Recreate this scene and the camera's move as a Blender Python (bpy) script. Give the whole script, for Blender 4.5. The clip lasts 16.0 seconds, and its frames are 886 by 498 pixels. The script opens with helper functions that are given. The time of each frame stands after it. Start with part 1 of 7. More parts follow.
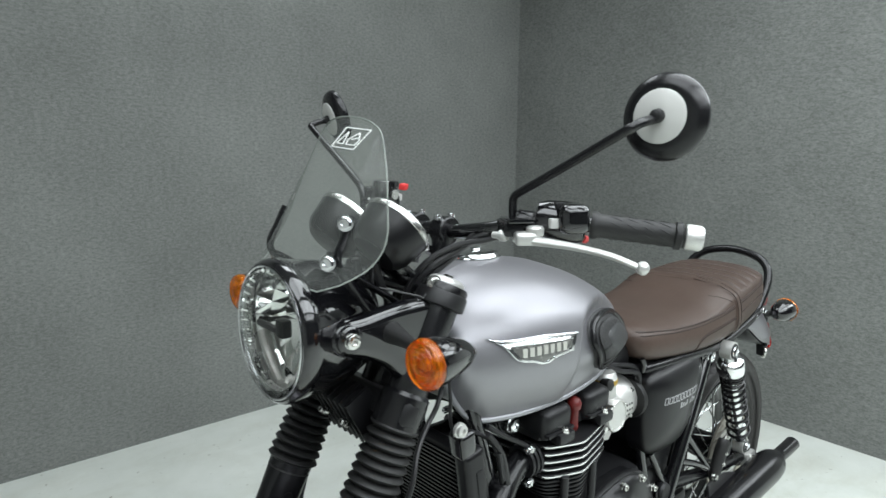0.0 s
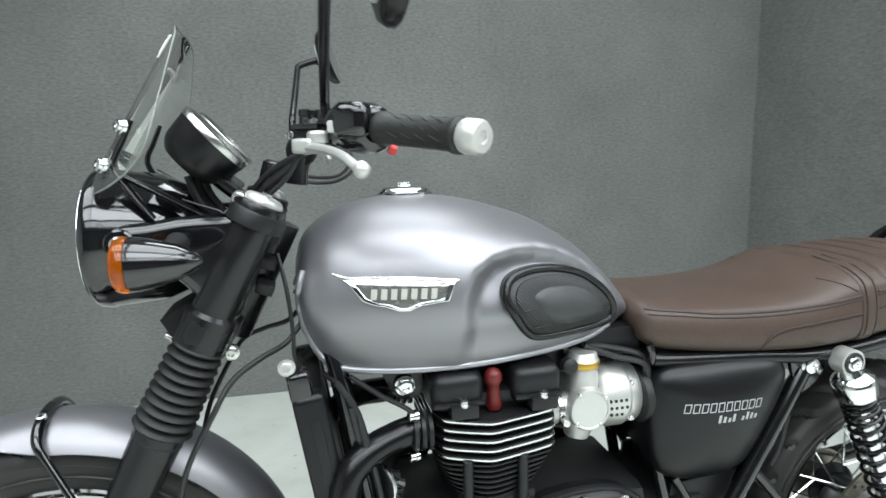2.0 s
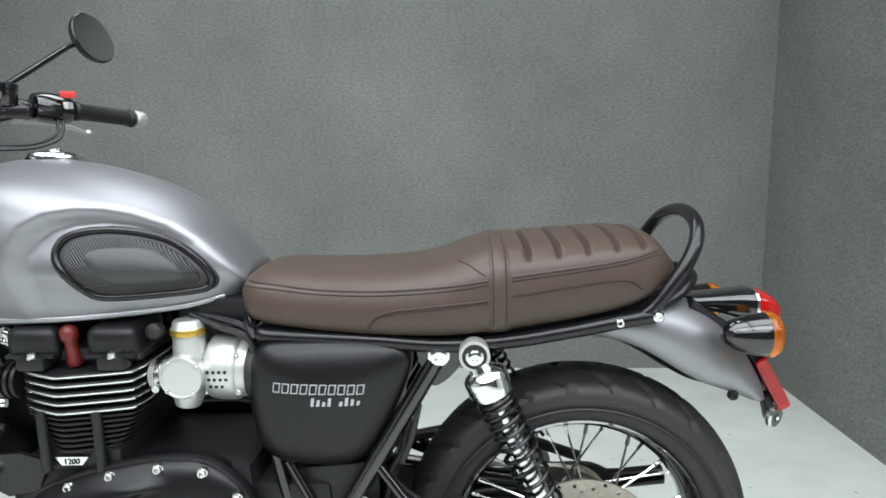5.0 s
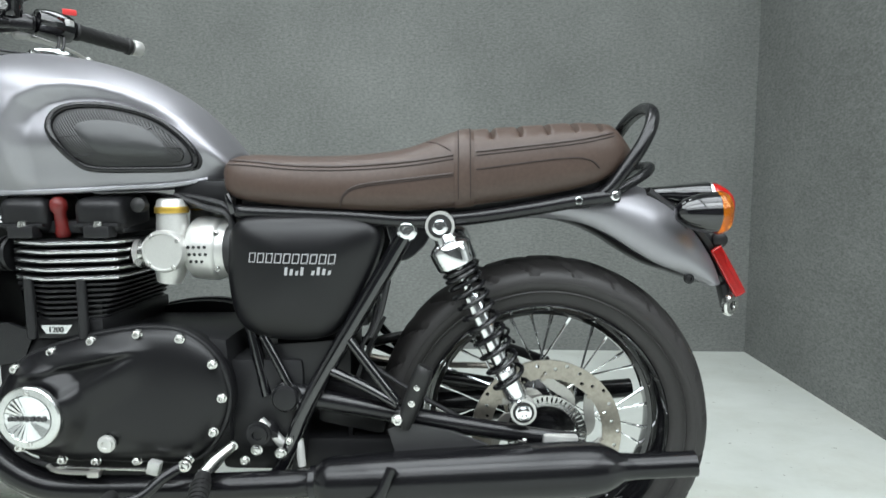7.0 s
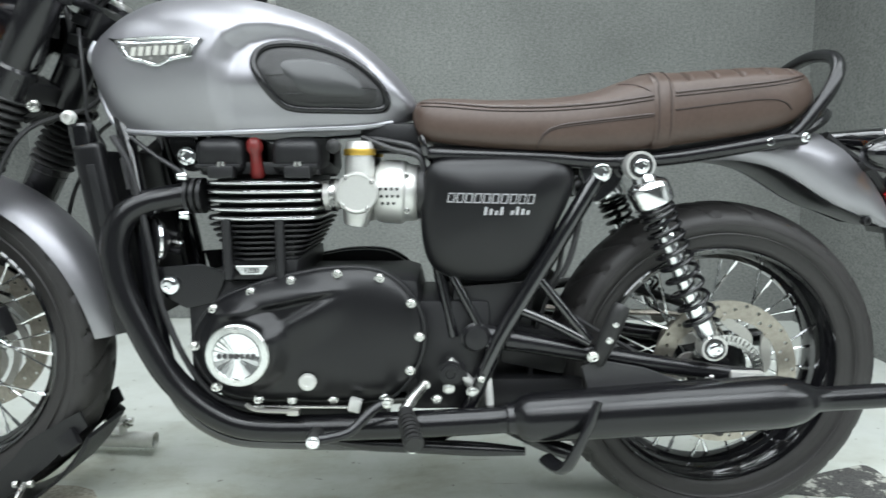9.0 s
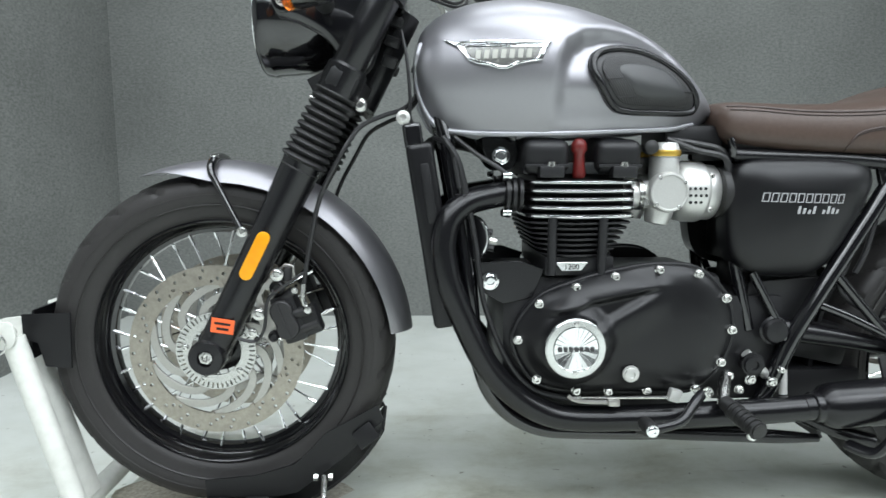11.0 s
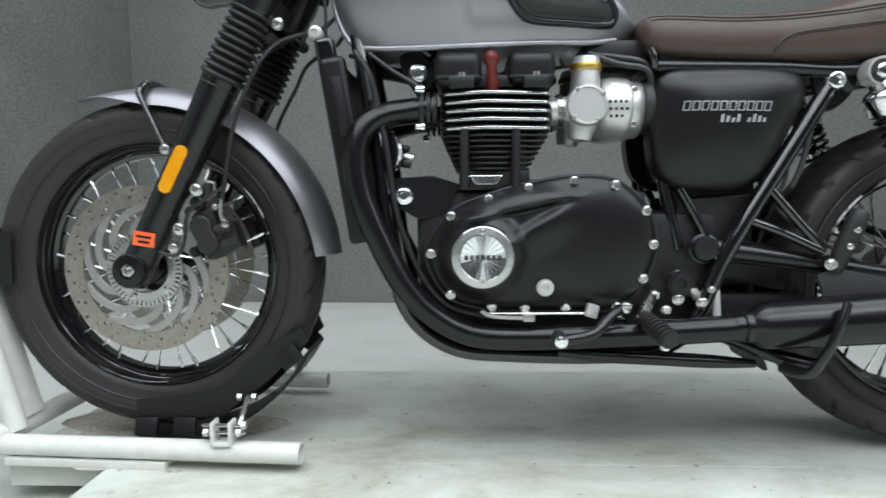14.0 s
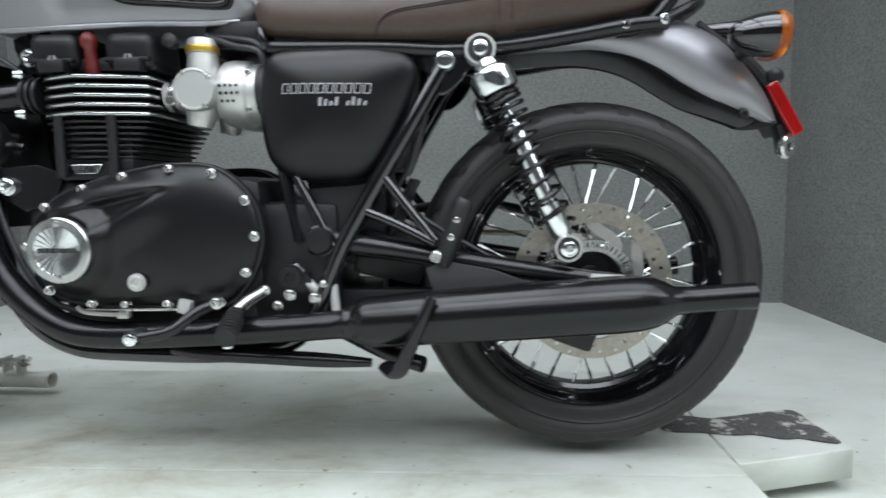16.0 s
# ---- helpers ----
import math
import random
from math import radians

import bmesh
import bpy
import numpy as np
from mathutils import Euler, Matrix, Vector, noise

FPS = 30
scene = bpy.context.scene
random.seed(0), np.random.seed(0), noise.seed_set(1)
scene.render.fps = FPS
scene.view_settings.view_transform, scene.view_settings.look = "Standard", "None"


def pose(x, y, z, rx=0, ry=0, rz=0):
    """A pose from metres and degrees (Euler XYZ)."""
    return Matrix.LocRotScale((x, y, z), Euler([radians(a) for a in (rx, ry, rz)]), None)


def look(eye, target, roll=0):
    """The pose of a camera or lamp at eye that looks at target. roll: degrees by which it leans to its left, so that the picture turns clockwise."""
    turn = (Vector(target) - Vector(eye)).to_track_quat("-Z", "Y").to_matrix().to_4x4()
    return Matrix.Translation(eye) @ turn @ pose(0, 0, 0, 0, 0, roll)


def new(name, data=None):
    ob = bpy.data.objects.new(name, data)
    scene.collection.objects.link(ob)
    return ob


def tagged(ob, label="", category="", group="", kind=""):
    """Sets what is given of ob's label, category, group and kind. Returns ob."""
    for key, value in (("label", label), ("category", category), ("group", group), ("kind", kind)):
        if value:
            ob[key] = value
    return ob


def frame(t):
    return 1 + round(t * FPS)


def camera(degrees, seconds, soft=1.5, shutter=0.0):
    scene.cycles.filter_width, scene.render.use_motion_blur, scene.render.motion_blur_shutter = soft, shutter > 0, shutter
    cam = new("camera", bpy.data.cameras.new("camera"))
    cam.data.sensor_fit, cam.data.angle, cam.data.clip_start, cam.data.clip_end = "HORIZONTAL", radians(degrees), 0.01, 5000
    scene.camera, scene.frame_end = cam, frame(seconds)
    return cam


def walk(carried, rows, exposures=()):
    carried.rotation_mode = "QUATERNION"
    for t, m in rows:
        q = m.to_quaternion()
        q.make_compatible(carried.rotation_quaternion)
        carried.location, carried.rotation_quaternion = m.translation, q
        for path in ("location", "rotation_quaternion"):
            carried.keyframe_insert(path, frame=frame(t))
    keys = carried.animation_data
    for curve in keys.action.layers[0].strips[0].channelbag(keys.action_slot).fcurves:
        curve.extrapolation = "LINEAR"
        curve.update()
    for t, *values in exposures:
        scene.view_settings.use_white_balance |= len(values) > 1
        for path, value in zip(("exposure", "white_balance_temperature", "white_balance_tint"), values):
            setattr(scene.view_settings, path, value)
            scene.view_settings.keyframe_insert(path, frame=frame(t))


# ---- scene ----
from mathutils.bvhtree import BVHTree

cam = camera(71.9, 16.0, shutter=0.4)
PATH = [
    (0.0, (-0.263, -0.732, 1.255), (-42.19, -9.79, 0.31)),
    (0.5, (-0.164, -0.800, 1.234), (-38.43, -9.41, -0.24)),
    (1.0, (-0.009, -0.855, 1.186), (-31.73, -9.24, -0.70)),
    (1.5, (0.175, -0.896, 1.156), (-23.49, -9.51, -0.89)),
    (2.0, (0.366, -0.937, 1.122), (-13.04, -9.45, -1.30)),
    (2.5, (0.546, -0.967, 1.098), (-4.99, -9.37, -1.50)),
    (3.0, (0.728, -0.976, 1.082), (-0.53, -9.04, -1.51)),
    (3.5, (0.881, -0.974, 1.081), (0.69, -9.03, -1.35)),
    (4.0, (1.051, -0.977, 1.086), (0.97, -9.04, -1.32)),
    (6.5, (1.272, -1.071, 0.892), (1.00, -7.77, -0.39)),
    (7.0, (1.276, -1.092, 0.816), (1.22, -6.10, -0.26)),
    (7.5, (1.276, -1.123, 0.740), (1.39, -4.61, -0.08)),
    (8.0, (1.243, -1.124, 0.742), (1.27, -5.95, -0.15)),
    (8.5, (1.091, -1.116, 0.744), (0.31, -7.20, -0.03)),
    (9.0, (0.933, -1.119, 0.744), (-0.18, -7.35, -0.18)),
    (9.5, (0.733, -1.127, 0.757), (-1.95, -7.64, 0.09)),
    (10.0, (0.556, -1.136, 0.760), (-2.68, -7.63, 0.16)),
    (12.5, (0.288, -1.153, 0.631), (-1.98, -7.43, -0.02)),
    (13.0, (0.344, -1.166, 0.564), (-0.33, -4.55, -0.22)),
    (13.5, (0.452, -1.159, 0.546), (1.88, -4.39, -0.36)),
    (14.0, (0.585, -1.162, 0.562), (2.10, -5.35, -0.40)),
    (14.5, (0.736, -1.144, 0.568), (2.71, -5.74, -0.48)),
    (15.0, (0.903, -1.127, 0.562), (3.38, -6.06, -0.57)),
    (15.5, (1.065, -1.097, 0.547), (2.90, -5.33, -0.55)),
    (16.0, (1.243, -1.077, 0.539), (3.13, -5.39, -0.72)),
]
walk(cam, [(t, pose(*eye, 90 + pitch, 0, yaw) @ pose(0, 0, 0, 0, 0, roll)) for t, eye, (yaw, pitch, roll) in PATH], [(0.0, -0.25, 6500, 10), (1.0, -0.10, 6500, 10), (2.0, -0.02, 6500, 10), (7.0, 0.07, 6480, 10.5), (8.5, 0.20, 6470, 10.5), (10.0, 0.18, 6450, 11), (12.5, -0.37, 6360, 12.5), (14.0, -0.33, 6360, 13.5), (16.0, -0.28, 6360, 13.5)])

# ---- world and light ----
world = bpy.data.worlds.new("studio_air")
scene.world = world
world.use_nodes = True
world.node_tree.nodes["Background"].inputs[0].default_value = (0.75, 0.80, 0.78, 1)
world.node_tree.nodes["Background"].inputs[1].default_value = 0.02
ROOM = pose(0, 0, 0, 0, 0, -1.8)
BACK, RIGHT, LEFT, TOP = 1.91, 2.612, -1.16, 2.9


def area_lamp(name, x, y, z, sx, sy, watts, colour, target):
    data = bpy.data.lights.new(name, "AREA")
    data.shape, data.size, data.size_y, data.energy, data.color = "RECTANGLE", sx, sy, watts, colour
    ob = new(name, data)
    ob.matrix_world = ROOM @ look((x, y, z), target)
    return ob


WARM = (0.90, 0.965, 1.0)
for lx in (-0.75, 0.75, 2.25):
    for ly, deep, watts in ((-3.4, 1.2, 28), (-1.9, 1.2, 46), (-0.45, 1.2, 36 if lx < 2 else 28)):
        area_lamp("unseen_panel_light", lx, ly, TOP - 0.06, 1.40, deep, watts * (0.86 if lx < 0 else 1.03), WARM, (lx, ly + 0.001, 0))
# two more unseen panels beyond the right wall, added to brighten the rear mudguard
for ly, deep, watts in ((-1.9, 1.2, 80), (-0.45, 1.2, 62)):
    area_lamp("unseen_panel_light", 4.6, ly, TOP - 0.06, 2.90, deep, watts, WARM, (4.6, ly + 0.001, 0))
area_lamp("unseen_panel_light", 0.75, 0.95, TOP - 0.06, 1.15, 0.58, 16, WARM, (0.75, 0.951, 0))


# ---- materials ----
def shader(name):
    m = bpy.data.materials.new(name)
    m.use_nodes = True
    nt = m.node_tree
    return m, nt, nt.nodes["Principled BSDF"]


def node(nt, kind, **values):
    n = nt.nodes.new(kind)
    for k, v in values.items():
        n.inputs[k.replace("_", " ")].default_value = v
    return n


def noise_of(nt, scale, detail=4, rough=0.6, source="Object"):
    co = nt.nodes.new("ShaderNodeTexCoord")
    n = node(nt, "ShaderNodeTexNoise", Scale=scale, Detail=detail, Roughness=rough)
    nt.links.new(co.outputs[source], n.inputs["Vector"])
    return n.outputs["Fac"]


def ramp(nt, fac, stops):
    r = nt.nodes.new("ShaderNodeValToRGB")
    el = r.color_ramp.elements
    while len(el) < len(stops):
        el.new(0.5)
    for e, (p, c) in zip(el, stops):
        e.position, e.color = p, (*c, 1) if len(c) == 3 else c
    nt.links.new(fac, r.inputs[0])
    return r.outputs[0]


def mixed(nt, fac, a, b, mode="MIX"):
    m = nt.nodes.new("ShaderNodeMix")
    m.data_type, m.blend_type = "RGBA", mode
    for socket, v in ((m.inputs[0], fac), (m.inputs[6], a), (m.inputs[7], b)):
        if isinstance(v, (float, int)):
            socket.default_value = v
        elif isinstance(v, tuple):
            socket.default_value = (*v, 1)
        else:
            nt.links.new(v, socket)
    return m.outputs[2]


def bump(nt, p, height, strength, distance):
    b = node(nt, "ShaderNodeBump", Strength=strength, Distance=distance)
    nt.links.new(height, b.inputs["Height"])
    nt.links.new(b.outputs[0], p.inputs["Normal"])


def simple(name, colour, rough=0.5, metal=0.0, grain=0.0, scale=60.0, wear=0.25, bumpy=0.0, coat=0.0, bump_scale=400.0, even=1.0, spec=0.5):
    """A painted, cast or moulded surface: the colour varies with broad soil and fine grain, and so does the gloss."""
    m, nt, p = shader(name)
    broad, fine = noise_of(nt, 9, 3), noise_of(nt, scale, 5)
    dark = tuple(c * (1 - wear) for c in colour)
    base = mixed(nt, broad, dark, tuple(min(1, c * (1 + wear * 0.6)) for c in colour))
    if grain:
        base = mixed(nt, grain, base, ramp(nt, fine, [(0.3, tuple(c * 0.5 for c in colour)), (0.7, tuple(min(1, c * 1.6) for c in colour))]))
    nt.links.new(base, p.inputs["Base Color"])
    r = nt.nodes.new("ShaderNodeMapRange")
    r.inputs["To Min"].default_value, r.inputs["To Max"].default_value = max(0.02, rough - 0.07 * even), min(1, rough + 0.09 * even)
    nt.links.new(fine, r.inputs["Value"])
    nt.links.new(r.outputs[0], p.inputs["Roughness"])
    p.inputs["Metallic"].default_value, p.inputs["Specular IOR Level"].default_value = metal, spec
    p.inputs["Coat Weight"].default_value, p.inputs["Coat Roughness"].default_value = coat, 0.05
    if bumpy:
        bump(nt, p, noise_of(nt, bump_scale, 3), bumpy, 0.001)
    return m


def carpet():
    m, nt, p = shader("carpet_cloth")
    co = nt.nodes.new("ShaderNodeTexCoord")
    fine = node(nt, "ShaderNodeTexNoise", Scale=210, Detail=3, Roughness=0.7)
    mid = node(nt, "ShaderNodeTexNoise", Scale=55, Detail=5, Roughness=0.75)
    broad = node(nt, "ShaderNodeTexNoise", Scale=1.6, Detail=4, Roughness=0.6)
    stretch = node(nt, "ShaderNodeMapping", Scale=(1, 1, 2.2))
    nt.links.new(co.outputs["Object"], stretch.inputs[0])
    for n in (fine, mid):
        nt.links.new(stretch.outputs[0], n.inputs["Vector"])
    nt.links.new(co.outputs["Object"], broad.inputs["Vector"])
    a = ramp(nt, fine.outputs[0], [(0.3, (0.090, 0.095, 0.089)), (0.7, (0.30, 0.31, 0.297))])
    b = ramp(nt, mid.outputs[0], [(0.34, (0.105, 0.111, 0.102)), (0.66, (0.293, 0.305, 0.290))])
    c = mixed(nt, 0.55, a, b)
    d = mixed(nt, 1.0, c, ramp(nt, broad.outputs[0], [(0.3, (0.76, 0.76, 0.76)), (0.7, (1.0, 1.0, 1.0))]), "MULTIPLY")
    nt.links.new(d, p.inputs["Base Color"])
    p.inputs["Roughness"].default_value = 0.95
    p.inputs["Specular IOR Level"].default_value = 0.15
    bump(nt, p, fine.outputs[0], 0.5, 0.003)
    return m


def floor_paint(name):
    """White floor paint; soil, oil and tyre marks gather where machines stand, with the motorcycle's shade painted in.
    """
    m, nt, p = shader(name)
    co = nt.nodes.new("ShaderNodeTexCoord")
    broad = node(nt, "ShaderNodeTexNoise", Scale=2.2, Detail=6, Roughness=0.65)
    smear = node(nt, "ShaderNodeTexNoise", Scale=4.2, Detail=9, Roughness=0.68, Distortion=0.3)
    speck = node(nt, "ShaderNodeTexNoise", Scale=42, Detail=3, Roughness=0.5)
    scratch = node(nt, "ShaderNodeTexNoise", Scale=14, Detail=6, Roughness=0.7)
    stretch = node(nt, "ShaderNodeMapping", Scale=(0.85, 1.25, 1))
    thin = node(nt, "ShaderNodeMapping", Rotation=(0, 0, 0.5), Scale=(0.35, 4.5, 1))
    for n in (broad, speck):
        nt.links.new(co.outputs["Object"], n.inputs["Vector"])
    for mp, n in ((stretch, smear), (thin, scratch)):
        nt.links.new(co.outputs["Object"], mp.inputs[0])
        nt.links.new(mp.outputs[0], n.inputs["Vector"])
    # soil is thickest round the stand; it also paints in shade under the motorcycle
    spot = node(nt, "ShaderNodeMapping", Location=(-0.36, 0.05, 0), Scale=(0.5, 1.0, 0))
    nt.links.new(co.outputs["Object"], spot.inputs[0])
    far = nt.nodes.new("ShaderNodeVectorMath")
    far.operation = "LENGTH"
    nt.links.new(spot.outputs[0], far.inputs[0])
    soil_shade = nt.nodes.new("ShaderNodeMapRange")
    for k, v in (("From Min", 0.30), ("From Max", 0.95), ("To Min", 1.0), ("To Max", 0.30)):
        soil_shade.inputs[k].default_value = v
    nt.links.new(far.outputs["Value"], soil_shade.inputs["Value"])
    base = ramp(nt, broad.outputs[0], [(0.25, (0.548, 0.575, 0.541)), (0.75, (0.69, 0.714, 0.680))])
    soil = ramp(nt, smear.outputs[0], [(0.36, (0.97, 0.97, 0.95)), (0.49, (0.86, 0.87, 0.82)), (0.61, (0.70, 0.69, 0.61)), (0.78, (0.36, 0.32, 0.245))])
    soiled_shaded = mixed(nt, soil_shade.outputs[0], base, mixed(nt, 1.0, base, soil, "MULTIPLY"))
    spots = ramp(nt, speck.outputs[0], [(0.69, (1, 1, 1)), (0.74, (0.32, 0.30, 0.26))])
    lines = ramp(nt, scratch.outputs[0], [(0.66, (1, 1, 1)), (0.72, (0.62, 0.60, 0.55))])
    c = mixed(nt, 0.8, soiled_shaded, spots, "MULTIPLY")
    nt.links.new(mixed(nt, soil_shade.outputs[0], c, mixed(nt, 1.0, c, lines, "MULTIPLY")), p.inputs["Base Color"])
    p.inputs["Roughness"].default_value = 0.42
    bump(nt, p, smear.outputs[0], 0.12, 0.004)
    return m


def chipped_tape():
    """Black grip tape worn through to pale paint in flakes."""
    m, nt, p = shader("chipped_black_grip_tape")
    flake = noise_of(nt, 16, 7, 0.7)
    grit = noise_of(nt, 260, 2)
    black = ramp(nt, grit, [(0.3, (0.035, 0.035, 0.035)), (0.7, (0.11, 0.108, 0.102))])
    nt.links.new(mixed(nt, ramp(nt, flake, [(0.515, (0, 0, 0)), (0.56, (1, 1, 1))]), black, (0.46, 0.46, 0.41)), p.inputs["Base Color"])
    p.inputs["Roughness"].default_value = 0.8
    bump(nt, p, grit, 0.5, 0.001)
    return m


def brushed(name, colour, rough):
    m, nt, p = shader(name)
    co = nt.nodes.new("ShaderNodeTexCoord")
    st = node(nt, "ShaderNodeMapping", Scale=(1, 1, 30))
    n = node(nt, "ShaderNodeTexNoise", Scale=60, Detail=4, Roughness=0.6)
    nt.links.new(co.outputs["Object"], st.inputs[0])
    nt.links.new(st.outputs[0], n.inputs["Vector"])
    nt.links.new(ramp(nt, n.outputs[0], [(0.3, tuple(c * 0.7 for c in colour)), (0.7, colour)]), p.inputs["Base Color"])
    p.inputs["Metallic"].default_value, p.inputs["Roughness"].default_value = 1.0, rough
    return m


def leather():
    m, nt, p = shader("brown_leather")
    co = nt.nodes.new("ShaderNodeTexCoord")
    v = node(nt, "ShaderNodeTexVoronoi", Scale=420)
    nt.links.new(co.outputs["Object"], v.inputs["Vector"])
    broad, fine = noise_of(nt, 14, 4), noise_of(nt, 160, 4)
    c = mixed(nt, broad, (0.043, 0.0280, 0.0215), (0.063, 0.0415, 0.0325))
    nt.links.new(mixed(nt, 0.16, c, ramp(nt, fine, [(0.3, (0.040, 0.027, 0.022)), (0.7, (0.11, 0.077, 0.065))])), p.inputs["Base Color"])
    p.inputs["Roughness"].default_value = 0.42
    p.inputs["Specular IOR Level"].default_value = 0.36
    bump(nt, p, v.outputs["Distance"], 0.08, 0.0005)
    return m


def lens_plastic(name, colour):
    m, nt, p = shader(name)
    n = noise_of(nt, 30, 2)
    nt.links.new(mixed(nt, n, tuple(c * 0.8 for c in colour), colour), p.inputs["Base Color"])
    p.inputs["Roughness"].default_value, p.inputs["Transmission Weight"].default_value = 0.12, 0.25
    p.inputs["Subsurface Weight"].default_value = 0.15
    p.inputs["Coat Weight"].default_value = 0.25
    return m


def thin_sheet(name, colour, haze):
    """A thin clear sheet: the view goes straight through, Fresnel drives the gloss, and a little diffuse white paints
    in a hazy reflection.
    """
    m, nt, p = shader(name)
    nt.nodes.remove(p)
    out = nt.nodes["Material Output"]
    clear, gloss, sheen = nt.nodes.new("ShaderNodeBsdfTransparent"), nt.nodes.new("ShaderNodeBsdfGlossy"), nt.nodes.new("ShaderNodeBsdfDiffuse")
    clear.inputs[0].default_value = (*colour, 1)
    gloss.inputs["Roughness"].default_value = 0.03
    sheen.inputs[0].default_value = (0.72, 0.76, 0.72, 1)
    fres = node(nt, "ShaderNodeFresnel", IOR=1.2)
    a, b = nt.nodes.new("ShaderNodeMixShader"), nt.nodes.new("ShaderNodeMixShader")
    a.inputs[0].default_value = haze
    nt.links.new(clear.outputs[0], a.inputs[1])
    nt.links.new(sheen.outputs[0], a.inputs[2])
    nt.links.new(fres.outputs[0], b.inputs[0])
    nt.links.new(a.outputs[0], b.inputs[1])
    nt.links.new(gloss.outputs[0], b.inputs[2])
    nt.links.new(b.outputs[0], out.inputs[0])
    return m


def spun(name, colour, rough):
    """Metal turned on a lathe: the highlight fans out from the centre."""
    m, nt, p = shader(name)
    t = nt.nodes.new("ShaderNodeTangent")
    t.direction_type, t.axis = "RADIAL", "Y"
    nt.links.new(t.outputs[0], p.inputs["Tangent"])
    n = noise_of(nt, 90, 3)
    nt.links.new(ramp(nt, n, [(0.3, tuple(c * 0.85 for c in colour)), (0.7, colour)]), p.inputs["Base Color"])
    p.inputs["Metallic"].default_value, p.inputs["Roughness"].default_value = 1.0, rough
    p.inputs["Anisotropic"].default_value, p.inputs["Anisotropic Rotation"].default_value = 0.9, 0.25
    return m


def amber_glass(name, deep, bright, clear=0.88):
    """Moulded ribbed lens: clear coloured plastic over a lighter core."""
    m, nt, p = shader(name)
    co = nt.nodes.new("ShaderNodeTexCoord")
    w = nt.nodes.new("ShaderNodeTexVoronoi")
    w.inputs["Scale"].default_value = 190
    nt.links.new(co.outputs["Object"], w.inputs["Vector"])
    broad = noise_of(nt, 38, 2)
    c = mixed(nt, broad, deep, bright)
    nt.links.new(c, p.inputs["Base Color"])
    p.inputs["Roughness"].default_value, p.inputs["Transmission Weight"].default_value, p.inputs["IOR"].default_value = 0.05, clear, 1.25
    p.inputs["Coat Weight"].default_value = 0.5
    bump(nt, p, w.outputs["Distance"], 0.30, 0.0015)
    return m


def ribbed_rubber():
    m, nt, p = shader("ribbed_black_rubber")
    co = nt.nodes.new("ShaderNodeTexCoord")
    turn = node(nt, "ShaderNodeMapping", Rotation=(0, radians(35), 0))
    w = node(nt, "ShaderNodeTexWave", Scale=95)
    w.bands_direction = "X"
    nt.links.new(co.outputs["Object"], turn.inputs[0])
    nt.links.new(turn.outputs[0], w.inputs["Vector"])
    nt.links.new(ramp(nt, w.outputs["Fac"], [(0.25, (0.006, 0.006, 0.006)), (0.75, (0.034, 0.034, 0.035))]), p.inputs["Base Color"])
    p.inputs["Roughness"].default_value = 0.5
    bump(nt, p, w.outputs["Fac"], 0.6, 0.0015)
    return m


CARPET = carpet()
FLOOR = DECK = floor_paint("worn_white_floor_paint")
TANK = simple("satin_graphite_metallic_paint", (0.262, 0.258, 0.275), 0.41, 0.78, 0.10, 900, 0.04, coat=0.08, even=0.6)
# the tank's paint made lighter, to paint the highlight along the rolled lip
SEAM = simple("lit_graphite_paint", (0.32, 0.32, 0.34), 0.34, 0.65, 0.1, 900, 0.05)
SATIN = simple("satin_black_paint", (0.007, 0.007, 0.008), 0.24, 0.0, 0.0, 90, 0.15, even=0.3, spec=0.42)
COVER = simple("satin_black_cover", (0.0048, 0.0048, 0.0056), 0.335, 0.0, 0.0, 90, 0.15, even=0.04, spec=0.33)
GLOSS = simple("gloss_black_paint", (0.005, 0.005, 0.006), 0.09, 0.0, 0, 60, 0.2, coat=0.7)
CAST = simple("black_cast_alloy", (0.010, 0.010, 0.011), 0.42, 0.0, 0.2, 300, 0.3, 0.2, spec=0.38)
HEATED = simple("matt_black_exhaust_paint", (0.006, 0.006, 0.0068), 0.21, 0.0, 0.0, 60, 0.25, even=0.4, spec=0.36)
PLASTIC = simple("black_plastic", (0.006, 0.006, 0.007), 0.42, 0, 0.15, 250, 0.25, 0.2, spec=0.38)
RUBBER = simple("black_rubber", (0.007, 0.007, 0.007), 0.55, 0, 0.2, 200, 0.3, 0.25)
TYRE = simple("tyre_rubber", (0.021, 0.0195, 0.019), 0.52, 0, 0.25, 160, 0.45, 0.2, spec=0.45)
CHROME = simple("chrome", (0.80, 0.81, 0.82), 0.10, 1.0, 0, 60, 0.1)
STEEL = simple("zinc_plated_steel", (0.62, 0.62, 0.60), 0.24, 1.0, 0.15, 200, 0.2)
ALLOY = simple("sandblasted_aluminium", (0.57, 0.57, 0.55), 0.40, 0.66, 0.12, 400, 0.12, 0.10)
POLISHED = simple("polished_aluminium", (0.80, 0.81, 0.82), 0.16, 1.0, 0, 80, 0.1)
BRUSHED = brushed("brushed_aluminium", (0.66, 0.66, 0.64), 0.26)
DISC = simple("brake_disc_steel", (0.36, 0.335, 0.29), 0.36, 0.9, 0.3, 120, 0.25)
SILVER = simple("silver_carrier", (0.44, 0.43, 0.405), 0.35, 0.85, 0.1, 200, 0.15)
LEATHER = leather()
THREAD = simple("dark_brown_thread", (0.026, 0.016, 0.013), 0.8)
PIPING = simple("dark_brown_piping", (0.035, 0.021, 0.017), 0.5)
AMBER = amber_glass("amber_lens", (0.90, 0.17, 0.002), (1.0, 0.36, 0.008))
SPUN = spun("spun_aluminium", (0.66, 0.67, 0.66), 0.24)
